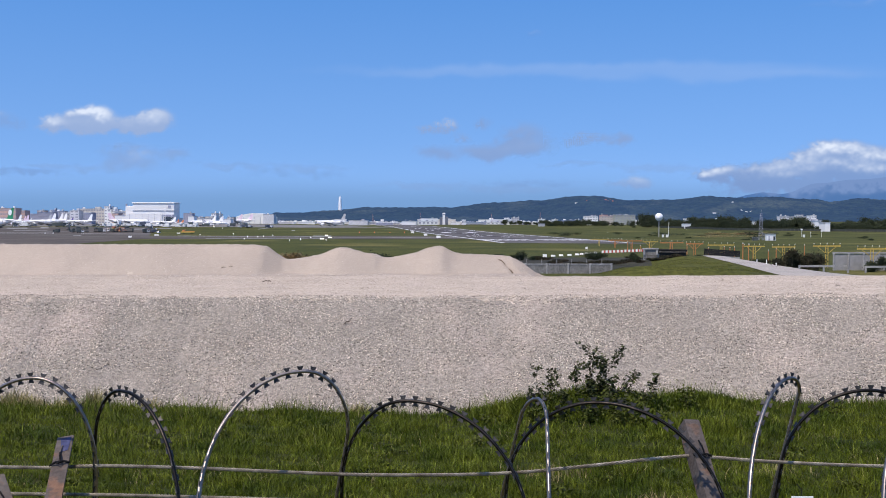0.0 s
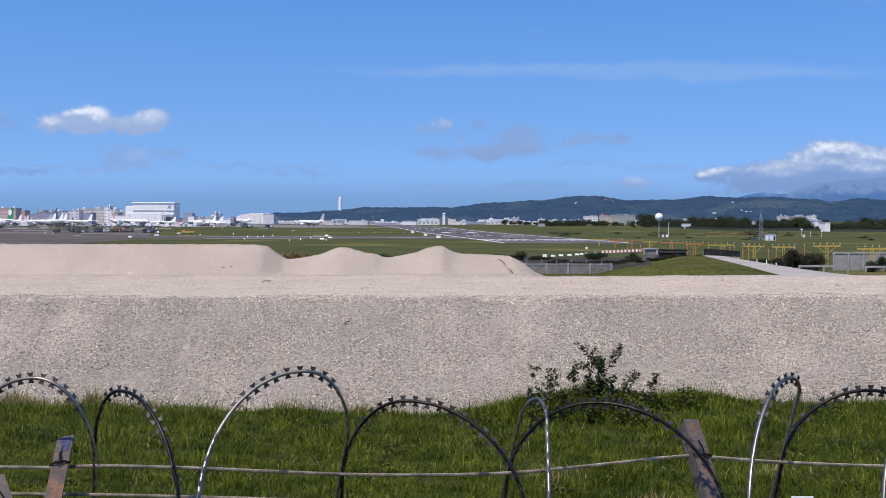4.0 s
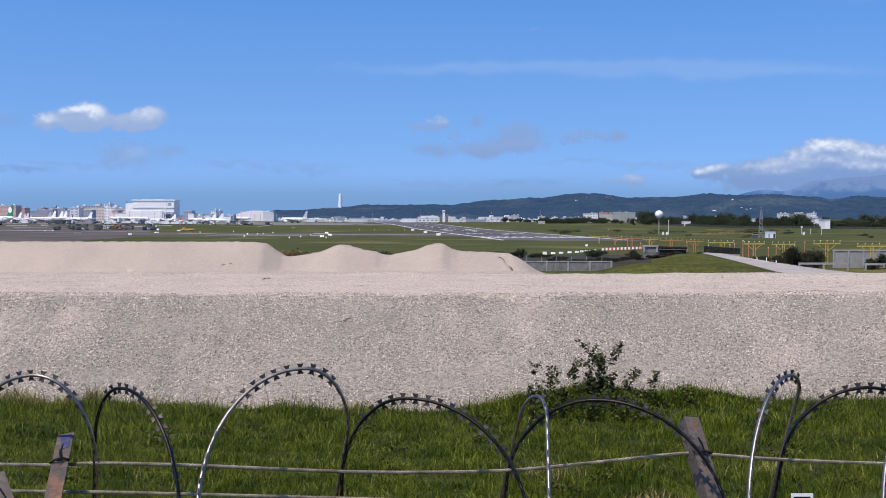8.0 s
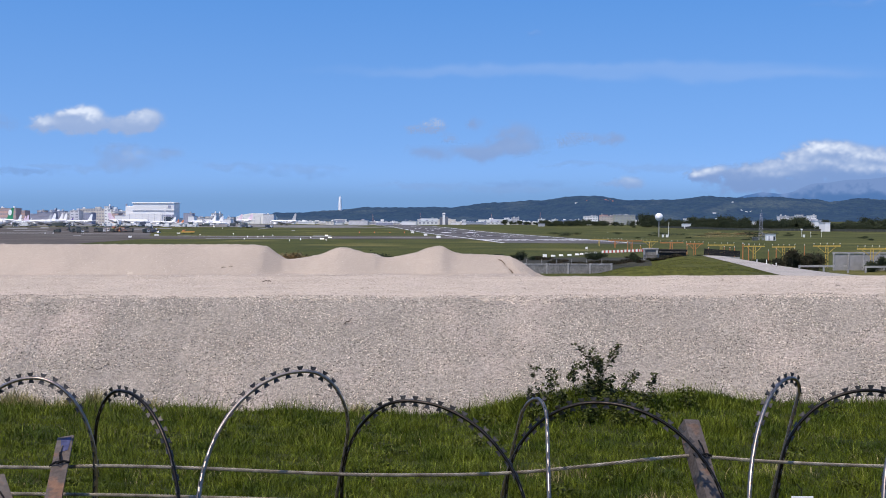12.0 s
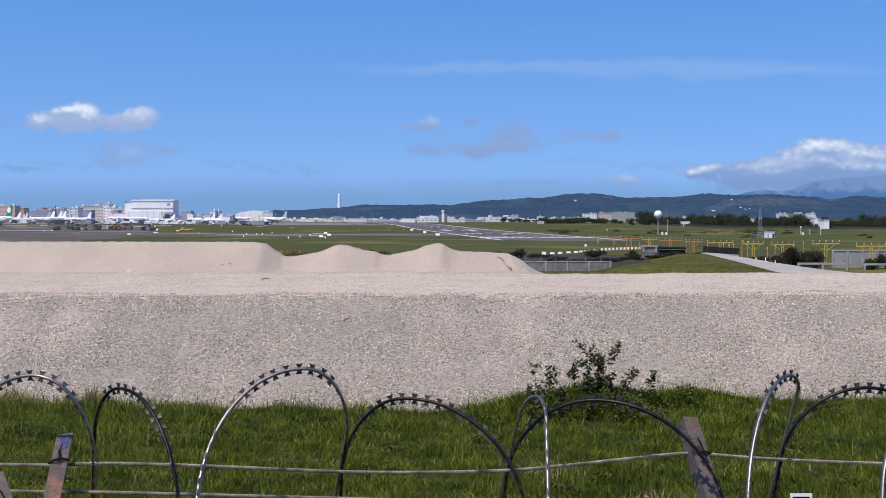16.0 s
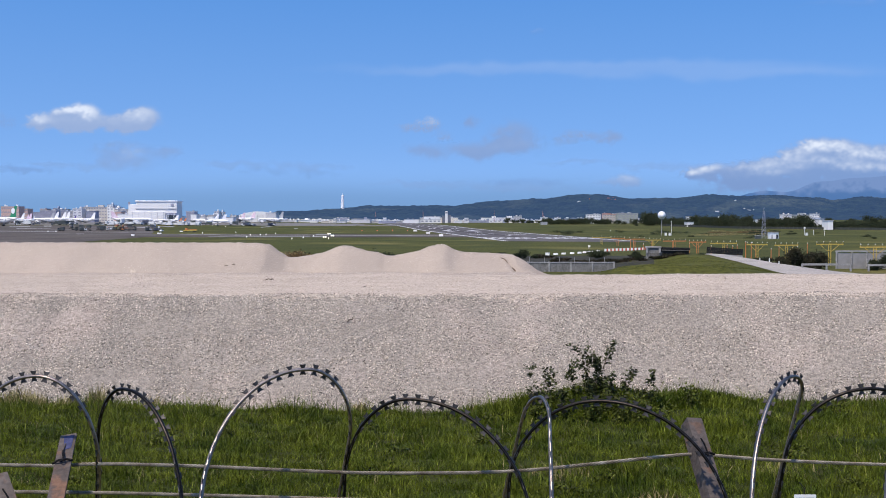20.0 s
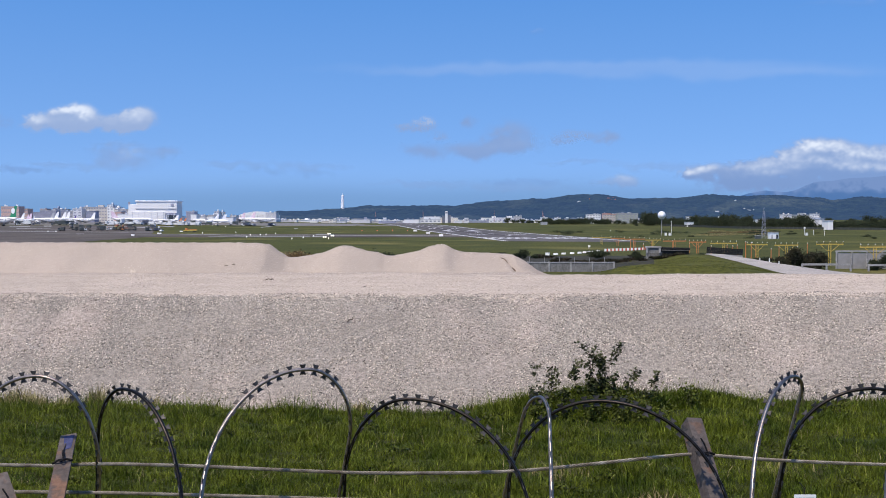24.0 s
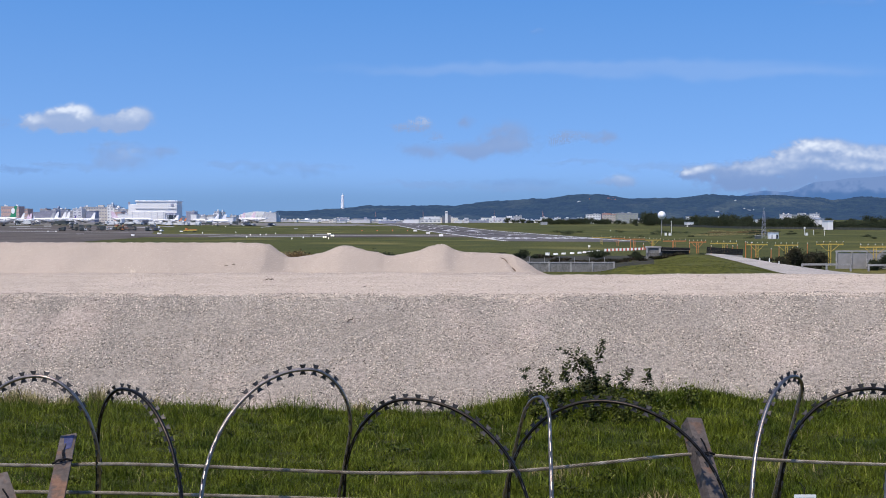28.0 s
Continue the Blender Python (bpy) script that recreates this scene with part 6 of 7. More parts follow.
lattice_mast(-492 / 1940.5 * 1460, 1460, 23, 2.6, "block_white", "apron_light_mast", "white lattice apron floodlight mast")
lattice_mast(-480 / 1940.5 * 1462, 1462, 15, 2.6, "block_white", "apron_light_mast", "white lattice apron floodlight mast")

def far_blocks(rows, ending, depth, low=2.0):
    """Blocks in rows of bearing, distance, width, top edge, wall, storeys, bays and words."""
    for h, y, w, top, wall, st, bay, words in rows:
        tall = max(low, rise(top, y) - zg(h / 1940.5 * y, y))
        building(h, y, w, depth, tall, wall, "roof_red" if "red-roofed" in words else "roof_grey", st, bay, label=words + ending, extra=st >= 5)


far_blocks((
        (-771, 1700, 28, -21, "wall_brick", 4, 9, "red brick terminal block"), (-747, 1760, 13, -17, "wall_brick", 4, 5, "red brick office block"),
        (-722, 1820, 22, -11, "wall_slate", 3, 5, "low blue-grey office block"), (-704, 1800, 26, -14, "wall_slate", 4, 6, "blue-grey office block"), (-684, 1850, 24, -16, "wall_slate", 4, 5, "dark blue-grey office block"),
        (-668, 1830, 14, -13, "wall_grey", 3, 3, "grey office block"), (-652, 1780, 15, -17, "wall_grey", 5, 2, "pale lilac-grey block"), (-621, 1800, 40, -20, "wall_cream", 5, 9, "cream office block with window rows"),
        (-629, 1640, 12, -13, "wall_slate", 3, 4, "dark glazed hall"), (-594, 1770, 9, -24, "wall_white", 6, 2, "white stair tower block"), (-585, 1765, 16, -19, "wall_white", 5, 3, "white stepped block"),
        (-571, 1720, 28, -16, "wall_cream", 4, 1, "cream block with long window bands"), (-452, 1700, 13, -12, "wall_slate", 3, 3, "blue-grey cargo tower"),
        (-436, 1780, 20, -5, "wall_cream", 0, 0, "cream low block"), (-406, 1800, 7, -12, "wall_white", 5, 2, "white slim block"), (-398, 1820, 7, -11, "wall_white", 5, 2, "white slim block")), " beyond the apron", 22)
far_blocks((
        (-740, 1900, 18, -10, "wall_white", 0, 0, "white low block"), (-728, 1840, 12, -8, "wall_cream", 0, 0, "cream low block"), (-712, 1920, 12, -17, "wall_brick", 4, 3, "pinkish flat block"),
        (-690, 1930, 9, -18, "wall_slate", 5, 2, "slim blue-grey block"), (-660, 1900, 20, -12, "wall_grey", 3, 4, "pale grey block"), (-642, 1930, 9, -19, "wall_slate", 5, 2, "blue-grey slab block"),
        (-606, 1900, 12, -18, "wall_grey", 4, 3, "pale grey block"), (-568, 1660, 22, -8, "wall_white", 0, 0, "white low hall"), (-580, 1690, 10, -12, "wall_brick", 0, 0, "pinkish low block"),
        (-472, 1720, 10, -3, "wall_white", 0, 0, "white cargo shed"), (-446, 1690, 9, -7, "wall_white", 0, 0, "white cargo shed"), (-424, 1720, 24, -3, "wall_white", 0, 0, "long white cargo shed"),
        (-414, 1760, 12, -6, "wall_cream", 0, 0, "cream cargo shed"), (-386, 1700, 18, -2, "wall_white", 0, 0, "white cargo shed"), (-376, 1760, 10, -5, "wall_cream", 0, 0, "cream block")), " beyond the apron", 22)

# arched cargo hall
hall = thing("arched_hall", at_bearing(-333, 1945), "large grey hall with an arched roof", "hall")
hh = rise(-6, 1900) - zg(-333 / 1940.5 * 1900, 1900)
arch = [[(-34 + 68 * i / 14, y, hh + 6.5 * math.sin(math.pi * i / 14)) for i in range(15)] + [(34, y, 0), (-34, y, 0)] for y in (0, 40)]
part("shell", Shape().loft(arch), "wall_white", hall)
for k in range(7):
    part("rib", Shape().box((-30 + 10 * k, -0.4, hh / 2), (0.8, 0.6, hh), 0.1), "wall_grey", hall)
building(-309, 1930, 19, 26, rise(-10, 1900) - zg(-300, 1900), "wall_grey", storeys=0, bays=0, label="pale grey annexe beside the arched hall", extra=False)

# low terminal fringe and town below the hills
rt = random.Random(77)
walls = ["wall_white", "wall_white", "wall_cream", "wall_grey", "wall_white", "wall_slate"]
for k in range(150):
    h = -440 + k * 5.3 + rt.uniform(-6, 6)
    y = rt.uniform(1950, 2350)
    z = zg(h / 1940.5 * y, y)
    top = rt.choice((7, 6, 6, 5, 5, 4, 4, 3, 2, -1)) - (2 if 220 < h < 350 else 0)
    wall = rt.choice(walls)
    building(h, y, rt.choice((5, 8, 12, 18, 28, 40)) * rt.uniform(0.8, 1.2), 18, max(3.5, rise(top, y) - z), wall, rt.choice(("roof_grey", "roof_blue", "hull_white", "hull_white")),
             1 if rt.random() < 0.25 else 0, rt.randint(2, 5),
             label={"wall_white": "low white airport building", "wall_grey": "low grey airport building", "wall_cream": "low cream airport building",
                    "wall_slate": "low blue-grey airport shed"}[wall], extra=rt.random() < 0.12)
far_blocks((
        (-24, 2000, 30, -3, "wall_white", 0, 0, "white stepped terminal building"), (-30, 1960, 44, 2, "wall_white", 1, 6, "long white terminal building"), (-60, 1950, 26, 2, "wall_white", 0, 0, "white fire station"),
        (-200, 1900, 13, 2, "wall_cream", 2, 2, "cream boxy block"), (-150, 1960, 34, 1, "wall_grey", 0, 0, "long pale shed"),
        (128, 2000, 14, -4, "wall_grey", 4, 3, "grey office block"), (175, 1950, 12, -2, "wall_white", 2, 3, "white hut row"),
        (262, 1900, 24, -7, "wall_white", 4, 5, "white apartment block"), (290, 1920, 20, -7, "wall_cream", 4, 4, "red-roofed cream apartment block"),
        (306, 1950, 12, -8, "wall_sage", 4, 4, "grey-green apartment block"), (322, 1900, 36, -9, "wall_sage", 4, 5, "long grey-green apartment block"),
        (285, 2050, 14, -9, "wall_brick", 4, 3, "red-roofed block")), " beyond the airfield", 16, 4.0)
far_blocks((
        (604, 1700, 14, -7, "wall_grey", 4, 8, "long grey hospital block"),
        (624, 1720, 36, -6, "wall_sage", 4, 10, "long grey hospital block"), (632, 1760, 8, -9, "wall_white", 4, 4, "white hospital top floor"), (655, 1700, 10, -8, "wall_white", 3, 4, "white hospital wing"),
        (655, 1112, 9, -1, "wall_white", 0, 0, "white flat-roofed house"), (664, 1100, 6, 1.5, "wall_white", 0, 0, "low white house"),
        (680.5, 1034, 5.0, 4.5, "wall_white", 0, 0, "white cube house"),
        (433, 1236, 7, 7, "wall_white", 0, 0, "low white hut among trees"), (434, 1460, 7, -3, "wall_white", 0, 0, "white house among trees"),
        (565, 1165, 4.5, 2, "wall_white", 0, 0, "low white hut among trees"), (553, 1190, 3, 2, "wall_white", 0, 0, "low white hut among trees"),
        (175, 1500, 8, 7, "wall_grey", 0, 0, "low grey shed")), " beyond the airfield", 16, 3.0)

# old control tower: dark shaft with a paler cab
tw = thing("control_tower", at_bearing(1.5, 2000), "dark slab control tower with a pale cap", "tower")
tz = zg(0, 2000)
for sx, top in ((-5.2, -5), (5.2, -6)):
    part("wing_slab", Shape().box((sx, 1, (rise(top, 2000) - tz) / 2), (5.4, 8, rise(top, 2000) - tz), 0.3), "tower_dark", tw)
part("shaft", Shape().box((0, 0, (rise(-9, 2000) - tz) / 2), (4.6, 7, rise(-9, 2000) - tz), 0.3), "wall_white", tw)
part("cab", Shape().box((0, 0, rise(-10, 2000) - tz), (6.0, 7, 3.0), 0.6), "far_glass", tw)
part("cap", Shape().box((0, 0, rise(-12, 2000) - tz), (5.0, 6, 1.6), 0.4), "wall_white", tw)
for h, top in ((-124, -10), (86, -11), (172, -12), (-40, -12)):
    lattice_mast(h / 1940.5 * 2050, 2050, rise(top, 2050) - zg(h, 2050), 2.4, "mast_red", "radio_mast", "red and white banded lattice radio mast", True)

# white tower on the hill line
tower = thing("hill_tower", pose(-182 / 1940.5 * 4095, 4095, rise(-14, 4095)), "tall white tapering tower on the wooded ridge", "tower")
for k in range(4):
    z0, z1 = 13.5 * k, 13.5 * (k + 1)
    r0_, r1_ = 7.6 - 0.75 * k, 6.95 - 0.75 * k
    part("stage", Shape().tube([(0, 0, z0), (0, 0, z1)], [r0_, r1_], 12), "hull_white", tower)
    part("gallery", Shape().tube([(0, 0, z1 - 0.9), (0, 0, z1 + 0.5)], r1_ + 0.25, 12), "hull_white", tower)
part("cab", Shape().tube([(0, 0, 54), (0, 0, 57), (0, 0, 58)], [4.8, 4.5, 2.8], 12), "hull_white", tower)
part("mast", Shape().tube([(0, 0, 57.5), (0, 0, 64)], [0.8, 0.3], 6), "hull_white", tower)

# ---------------------------------------------------------------- hills
HILL_H = [-335, -298, -224, -184, -144, -84, -24, 16, 56, 116, 176, 216, 266, 316, 366, 416, 476, 536, 596, 636, 686, 736, 800, 1000, 1500, 2600]
HILL_V = [2, -12, -14, -17, -21, -22, -23, -22, -27, -32, -33, -39, -42, -36, -34, -37, -43, -38, -40, -36, -32, -36, -35, -40, -42, -40]


def hill_z(x, y):
    h = x / y * 1940.5
    crest = -np.interp(h, HILL_H, HILL_V) / 1940.5 * 4100 + EYE
    t = (y - 3500) / 600.0
    body = np.where(t < 1, np.sin(np.clip(t, 0, 1) * math.pi / 2) ** 1.3, 1 - 0.35 * ramp01(t, 1, 1.8))
    rough = 5.0 * waves(x, y, 260, 61) + 2.6 * waves(x, y, 90, 62) + 2.4 * waves(x, y, 38, 63) + 2.2 * waves(x, y, 22, 64)
    low = 5.0
    return low + np.maximum(crest - low, 0) * body + rough * np.clip(t * 3, 0, 1) * np.clip((crest - low) / 60, 0, 1)


# hill range whose material carries distance haze as emission
hy = np.concatenate([np.linspace(3500, 4150, 60), np.linspace(4180, 4600, 10)])
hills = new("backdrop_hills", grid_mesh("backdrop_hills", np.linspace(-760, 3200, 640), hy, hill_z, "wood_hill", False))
tagged(hills, "long dark wooded hill range beyond the airport, haze painted as glow", "hills", kind="structure")


def mount_z(x, y):
    h = x / y * 1940.5
    v = np.interp(h, [500, 536, 566, 596, 620, 650, 690, 740, 800, 1000, 1400], [-36, -46, -49, -46, -50, -62, -68, -72, -76, -110, -60])
    crest = -v / 1940.5 * 4700 + EYE
    return crest * np.sin(np.clip((y - 4450) / 250, 0, 1) * math.pi / 2) + 5 * waves(x, y, 200, 71)


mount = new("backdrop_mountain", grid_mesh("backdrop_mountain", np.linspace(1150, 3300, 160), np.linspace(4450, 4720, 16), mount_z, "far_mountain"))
tagged(mount, "blue mountain behind the hills, haze painted as glow", "mountain", kind="structure")
for h, v, w, mat, words in ((236, -28, 30, "wall_white", "white house on the wooded hillside"), (254, -29, 10, "roof_red", "small red-roofed house on the hillside"),
                            (288, -36, 26, "roof_red", "red-roofed temple on the hilltop"), (296, -39, 8, "roof_red", "red temple pavilion on the hilltop"),
                            (292, -34, 16, "roof_red", "red temple hall on the hilltop"), (512, -26, 16, "wall_white", "white house on the hillside"),
                            (536, -16, 30, "wall_grey", "grey houses on the lower hillside"), (480, -12, 34, "wall_grey", "grey houses on the lower hillside"), (300, -33, 12, "roof_red", "red-roofed house on the hillside"), (528, -17, 12, "wall_white", "white house on the lower hillside"),
                            (544, -17, 9, "wall_white", "white house on the lower hillside"),):
    y = 3500 + 560 * min(0.97, max(0.25, (-v) / 44.0))
    x = h / 1940.5 * y
    z = float(hill_z(np.array(x), np.array(y)))
    ob = thing("hill_house", pose(x, y, z - 2.5), words, "house", "houses on the hills")
    part("wall", Shape().box((0, 0, 2.3), (w * 0.32, 8, 4.2), 0.2), mat, ob)
    part("roof", Shape().loft([[(s * w * 0.16, -4.2, 4.15), (s * w * 0.16, 4.2, 4.15), (s * w * 0.15, 0, 5.2)] for s in (-1, 1)]), mat, ob)


# ---------------------------------------------------------------- clouds: thin drifting sheets of the far sky
def cloud_material(name, dark, bright):
    m = bpy.data.materials.new(name)
    m.use_nodes = True
    n, l = m.node_tree.nodes, m.node_tree.links
    out = n["Material Output"]
    n.remove(n["Principled BSDF"])
    dens = n.new("ShaderNodeAttribute")
    dens.attribute_name = "cover"
    lit = n.new("ShaderNodeAttribute")
    lit.attribute_name = "painted_sun"
    col = n.new("ShaderNodeMix")
    col.data_type = "RGBA"
    col.inputs[6].default_value = (*dark, 1)
    col.inputs[7].default_value = (*bright, 1)
    l.new(lit.outputs["Fac"], col.inputs[0])
    em = n.new("ShaderNodeEmission")
    l.new(col.outputs[2], em.inputs[0])
    clear = n.new("ShaderNodeBsdfTransparent")
    mix = n.new("ShaderNodeMixShader")
    l.new(dens.outputs["Fac"], mix.inputs[0])
    l.new(clear.outputs[0], mix.inputs[1])
    l.new(em.outputs[0], mix.inputs[2])
    l.new(mix.outputs[0], out.inputs[0])
    return m


# sunlit tops and shaded bases are painted into the clouds' emission
M["cloud"] = cloud_material("cloud vapour", (0.130, 0.215, 0.425), (0.66, 0.695, 0.76))
# emissive tint painting haze over the low sky
M["haze"] = cloud_material("low haze", (0.138, 0.260, 0.478), (0.3, 0.42, 0.62))
CLOUD_Y = 4850.0


def fbm(x, z, size, seed):
    out, amp = np.zeros_like(x), 1.0
    for o in range(4 if size > 24 else 2):
        f = 2 ** o / size
        out += amp * np.array([noise.noise((a * f, b * f, seed * 7.3 + o * 3.1)) for a, b in zip(x.ravel(), z.ravel())]).reshape(x.shape)
        amp *= 0.55
    return out


def cloud(h, v, w, t, lumps, strength, white, rag, seed, label, nx=110, nz=46, y=CLOUD_Y, base=0.0, mat="cloud", rough=1.0, crisp=1.15):
    """A sheet w wide and t high (half-milliradians); lumps are (across, up, radius across, radius up, weight)."""
    xs, zs = np.meshgrid(np.linspace(-w / 2, w / 2, nx), np.linspace(-t / 2, t / 2, nz))
    d = np.zeros_like(xs)
    wh = np.zeros_like(xs)
    f = rough * fbm(xs, zs * 1.2, rag, seed)
    g = rough * fbm(xs, zs * 1.4, rag * 0.42, seed + 9)
    for a, b, ra, rb, k, bright in lumps:
        q = np.exp(-(((xs - a + 0.25 * rag * g) / ra) ** 2 + ((zs - b + 0.15 * rag * f) / rb) ** 2))
        d = 1.25 * k * q + d * (1 - 0.8 * np.clip(k * q, 0, 1))
        # paints sunlight on the upper side of each lump
        wh += bright * q * ramp01(zs - b + 0.35 * rb * f, -0.6 * rb, 0.9 * rb)
    d = ramp01(d * (1 + 0.45 * f + 0.32 * g), 0.12, crisp) * strength
    edge = np.minimum(np.minimum((xs + w / 2) / w, (w / 2 - xs) / w) * 12, np.minimum((zs + t / 2) / t, (t / 2 - zs) / t) * 8)
    d = d * ramp01(edge, 0, 1)
    wh = np.clip(base + wh * white * (0.85 + 0.45 * g), 0, 1)
    cu = y / 1940.5
    idx = np.arange(nx * nz).reshape(nz, nx)
    q = np.stack([idx[:-1, :-1], idx[:-1, 1:], idx[1:, 1:], idx[1:, :-1]], -1).reshape(-1, 4)
    me = mesh_arrays("cloud", np.stack([xs * cu, xs * 0, zs * cu], -1).reshape(-1, 3), q, mat, True)
    for key, val in (("cover", d), ("painted_sun", wh)):
        at = me.attributes.new(key, "FLOAT", "POINT")
        at.data.foreach_set("value", val.astype(np.float32).ravel())
    ob = new("cloud", me)
    ob.location = (h * cu, y, EYE - v * cu)
    tagged(ob, label, "cloud", "clouds", "structure")
    ob.visible_shadow = False
    return ob


drifting = []      # cloud, drift to the left over the clip in half-milliradians
drifting.append((cloud(-590, -178, 320, 110, [(-46, -8, 66, 15, 0.95, 0.08), (34, -13, 66, 12, 0.9, 0.08), (-97, -8, 17, 12, 1.0, 0.75), (-58, 8, 24, 8, 0.9, 0.75),
                                                 (-30, 12, 24, 12, 1.2, 1.25), (-8, 0, 15, 17, 1.1, 1.0), (60, -6, 34, 13, 0.8, 0.25), (88, -1, 24, 18, 1.15, 0.45), (76, 6, 18, 10, 0.8, 0.35)],
                       0.80, 1.0, 30, 1, "white cumulus cloud with a bluish grey base", nx=190, nz=72, base=0.24, rough=0.95, crisp=0.95), 40))
drifting.append((cloud(-538, -106, 230, 90, [(0, 2, 60, 22, 0.75, 0.0), (4, 0, 18, 15, 1.0, 0.45), (70, 12, 24, 9, 0.7, 0.0), (-20, 18, 40, 14, 0.6, 0.05)], 0.50, 0.9, 36, 2, "thin bluish grey cloud wisp", base=0.12), 24))
drifting.append((cloud(-796, -178, 140, 60, [(0, 6, 34, 10, 1.0, 0.4), (40, -8, 50, 12, 0.6, 0.0)], 0.42, 0.8, 30, 3, "thin pale cloud wisp", base=0.1), 36))
drifting.append((cloud(2, -168, 130, 70, [(6, 0, 17, 11, 1.15, 0.7), (-22, -6, 28, 8, 0.8, 0.1), (30, -24, 18, 12, 0.6, 0.0)], 0.72, 0.8, 28, 4, "small pale cloud puff", base=0.14), 50))
drifting.append((cloud(100, -140, 360, 150, [(46, 6, 40, 24, 1.0, 0.1), (-20, -20, 66, 14, 0.9, 0.08), (52, -14, 40, 12, 0.8, 0.12), (-28, 30, 14, 14, 0.6, 0.0), (-118, -18, 34, 12, 0.6, 0.0)],
                       0.74, 0.6, 44, 5, "thin mauve-grey cloud wisps", base=0.10), 34))
drifting.append((cloud(272, -145, 190, 70, [(-14, 0, 40, 11, 0.95, 0.1), (48, -2, 18, 12, 0.8, 0.0), (-40, -8, 30, 9, 0.6, 0.0)], 0.76, 0.6, 34, 6, "thin mauve-grey cloud wisp", base=0.12), 33))
drifting.append((cloud(670, -98, 520, 150, [(110, -20, 130, 20, 0.85, 0.0), (60, -10, 190, 14, 0.7, 0.0), (-60, -36, 130, 22, 0.62, 0.0), (-110, -24, 74, 16, 0.62, 0.12), (-208, -20, 15, 8, 1.1, 1.0), (-190, -16, 18, 8, 1.1, 1.0), (-170, -11, 15, 8, 1.0, 0.9),
                                               (120, -38, 90, 14, 0.3, 0.0), (200, -36, 80, 20, 0.4, 0.0),
                                               (-110, -12, 34, 11, 0.8, 0.5), (-70, -6, 32, 13, 1.0, 0.6), (-34, 6, 27, 17, 1.2, 0.8), (-2, 20, 25, 18, 1.4, 0.95), (18, 24, 18, 14, 1.4, 0.95),
                                               (48, 24, 26, 16, 1.4, 1.0), (80, 12, 30, 18, 1.3, 0.8), (122, 8, 40, 18, 1.3, 0.7), (175, 8, 44, 22, 1.3, 0.6),
                                               (24, 0, 28, 12, 0.7, 0.6), (70, -8, 30, 12, 0.7, 0.6), (-22, -10, 30, 11, 0.7, 0.5), (112, -14, 34, 12, 0.7, 0.5), (-64, -20, 30, 9, 0.5, 0.4), (156, -12, 34, 13, 0.7, 0.55)],
                       0.84, 0.92, 30, 7, "large white cumulus bank over the mountain", 300, 100, base=0.05, y=4440.0, rough=1.0, crisp=0.85), 37))
drifting.append((cloud(343, -68, 130, 56, [(0, 0, 25, 10, 1.1, 0.5), (-50, -4, 30, 6, 0.5, 0.0)], 0.6, 0.9, 28, 8, "small pale cloud low over the hills", base=0.15), 33))
drifting.append((cloud(-265, -85, 260, 40, [(-40, 0, 40, 7, 0.8, 0.0), (50, -6, 40, 9, 0.8, 0.0)], 0.22, 0.4, 34, 9, "faint grey cloud streak"), 25))
drifting.append((cloud(-745, -86, 220, 40, [(0, 0, 70, 8, 0.9, 0.0)], 0.42, 0.4, 34, 10, "faint grey cloud streak"), 25))
drifting.append((cloud(160, -66, 260, 30, [(0, 0, 90, 6, 0.8, 0.1)], 0.25, 0.6, 34, 11, "faint grey cloud streak"), 25))
cloud(260, -268, 1250, 120, [(60, 2, 340, 12, 0.9, 0.9), (-220, -4, 240, 9, 0.7, 0.8), (300, -12, 240, 11, 0.8, 0.8)], 0.12, 0.3, 130, 12, "long thin cirrus streak", y=4930.0, base=0.6, rough=0.6)
cloud(740, -378, 420, 40, [(20, 0, 130, 8, 0.8, 0.8)], 0.12, 0.7, 110, 13, "long thin cirrus streak", y=4930.0)
cloud(162, -330, 60, 34, [(0, 0, 14, 6, 1.0, 0.8)], 0.12, 0.7, 20, 14, "faint small cirrus puff", y=4930.0)
for h, v, w, seed in ((-300, -94, 420, 15), (-640, -94, 300, 16), (60, -60, 520, 17), (330, -96, 420, 18)):
    cloud(h, v, w, 46, [(-w * 0.2, 2, w * 0.16, 6, 0.9, 0.0), (w * 0.12, -4, w * 0.2, 8, 0.9, 0.0)], 0.26, 0.5, 44, seed, "faint grey haze streak over the horizon", base=0.1, y=4900.0)
cloud(0, -40, 2300, 200, [(0, -34, 2400, 62, 1.0, 0.0)], 0.92, 0.5, 420, 19, "long low band of grey-blue haze", base=0.0, y=4960.0, mat="haze", rough=0.08)


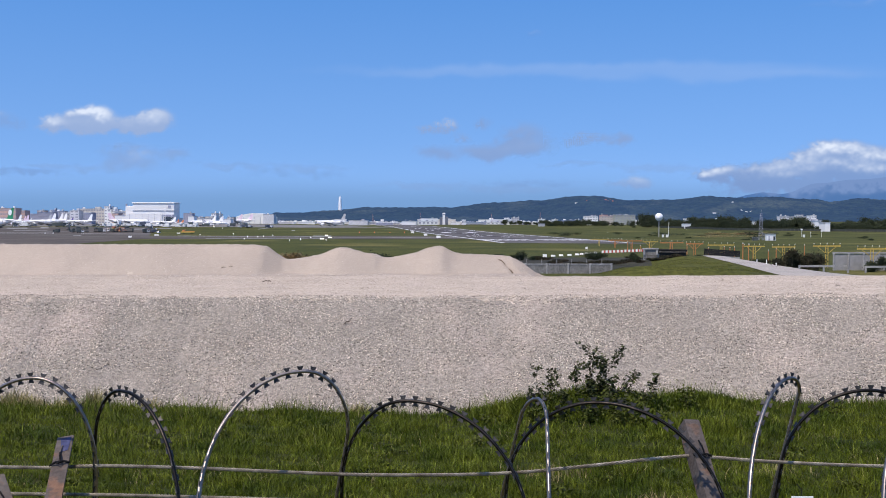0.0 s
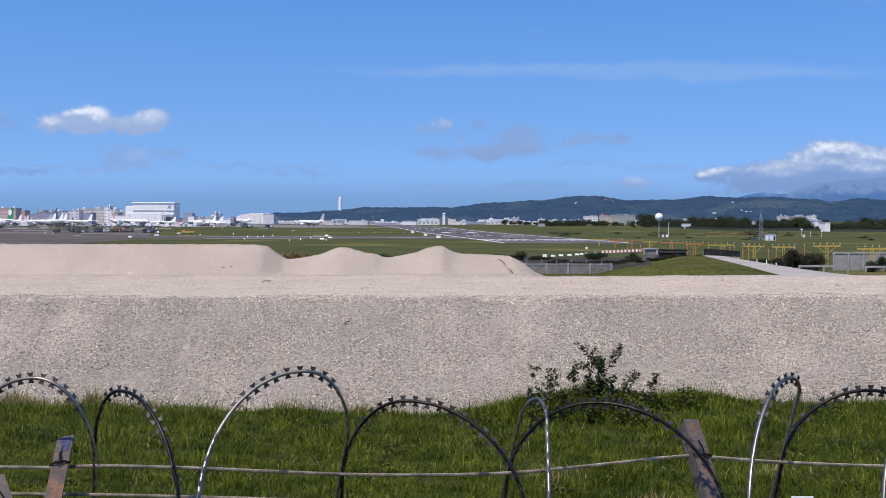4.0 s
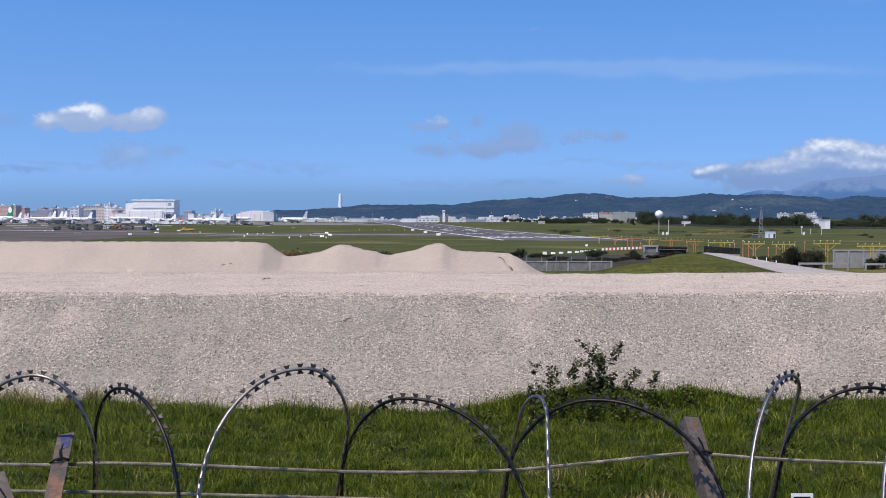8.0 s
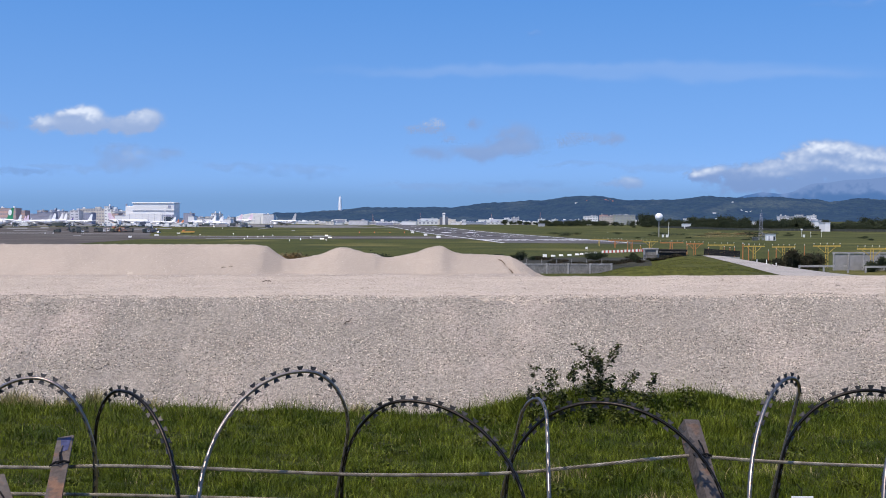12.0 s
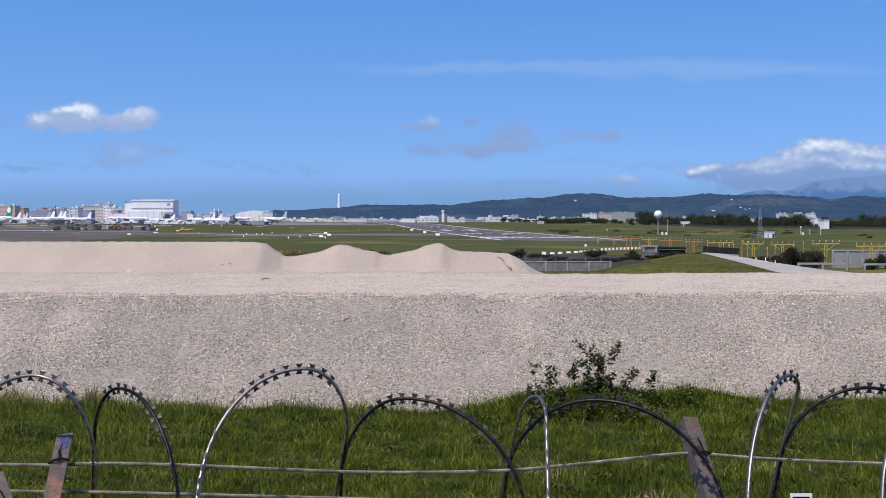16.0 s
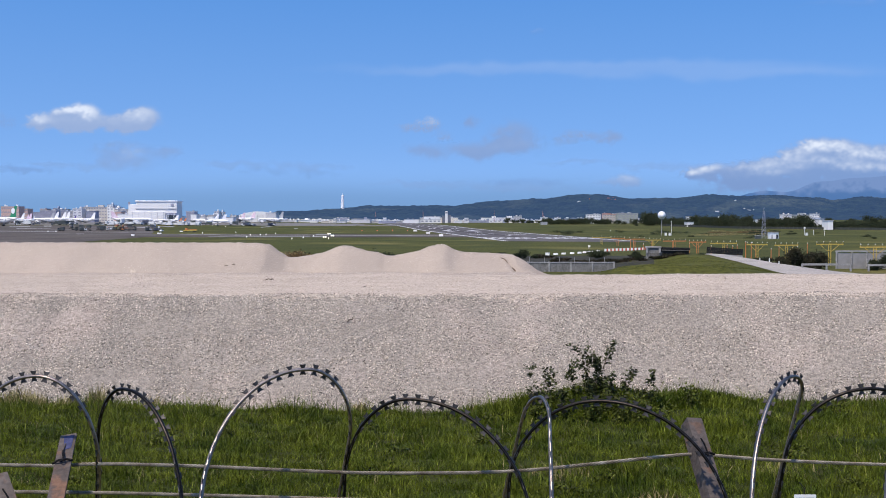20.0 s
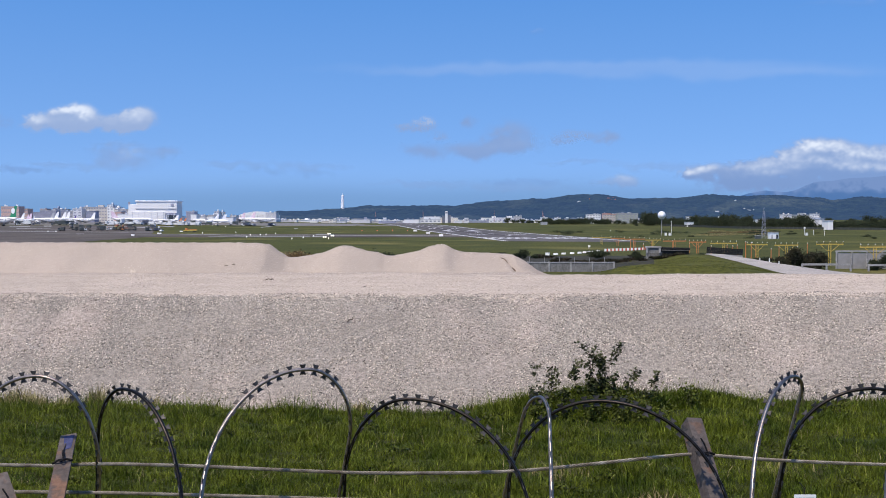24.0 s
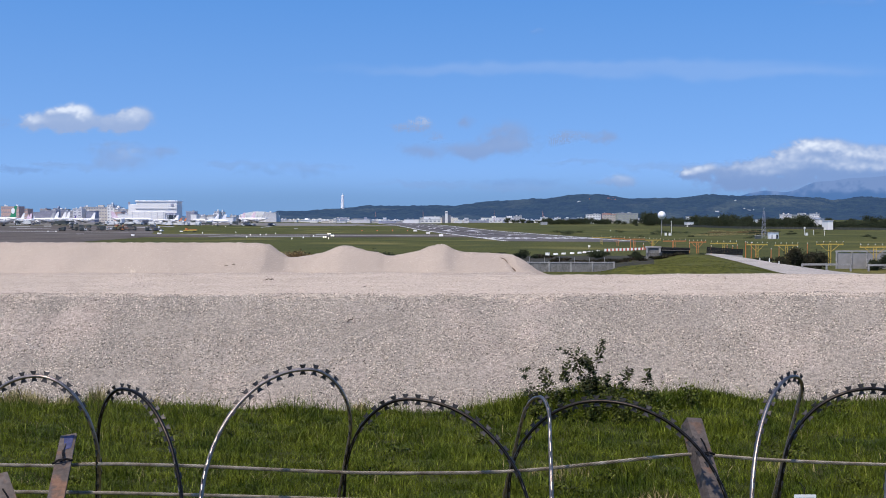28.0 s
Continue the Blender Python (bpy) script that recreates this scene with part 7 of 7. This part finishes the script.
# ---------------------------------------------------------------- what moves
# seconds, bearing of the taxiing airliner's fin (half-milliradians)
TAXI = [(0, -177), (1, -186), (2, -196), (3, -205), (4.3, -217), (5.5, -226), (7, -237), (9, -250), (11, -259), (12.5, -266), (15, -275), (17, -282),
        (21, -294), (24.5, -307), (28, -322)]


def taxi_pose(h):
    # along a straight line that leaves the eye at 42 degrees to the side
    a, x0, y0 = radians(TAXI_TURN), -177 / 1940.5 * 1515, 1515.0
    s = (h / 1940.5 * y0 - x0) / (math.cos(a) - h / 1940.5 * math.sin(a))
    x, y = x0 + s * math.cos(a), y0 + s * math.sin(a)
    x, y = x + 24 * math.cos(a), y + 24 * math.sin(a)
    return pose(x, y, zg(x, y) + 0.1, 0, 0, TAXI_TURN)


# seconds, lean of the shrub in the wind (degrees, left is negative)
SWAY = [(0, 0), (1, 1), (2, -1), (3, -1), (4.5, -2), (6, -1.6), (7, -2), (8, -1), (10, -1), (12, -3), (13.5, -1), (15, 1), (16, -1.6), (17, -2), (19, -1.6), (20, -10), (21, -6.5),
        (21.5, -0.5), (23.5, -1), (24, -4), (24.5, -12), (25, -15), (25.5, -8), (26, -11), (26.5, -14), (27, -13), (27.5, -17.5), (28, -18)]


def motions():
    walk(taxi_plane, [(t, taxi_pose(h)) for t, h in TAXI])
    walk(slow_truck, [(0, at_bearing(-684, 960, 170)), (15, at_bearing(-682, 960, 170)), (21, at_bearing(-680.5, 960, 170)), (28, at_bearing(-679, 960, 170))])
    for ob, drift in drifting:
        x, y, z = ob.location
        walk(ob, [(0, pose(x, y, z)), (14, pose(x - drift * y / 1940.5 * 0.5, y, z)), (28, pose(x - drift * y / 1940.5, y, z))])
    # the shrub's shoots sway in the wind, and bend over to the left in the gusts near the end
    for stem, foot, i in shoots:
        rows = []
        for t, gust in SWAY:
            bend = gust * (1.0 - 0.025 * i) + 0.8 * math.sin(t * 1.9 + i * 0.8)
            rows.append((t, pose(foot.x, foot.y, foot.z, 1.2 * math.sin(t * 1.7 + i), bend, 0)))
        walk(stem, rows)


motions()
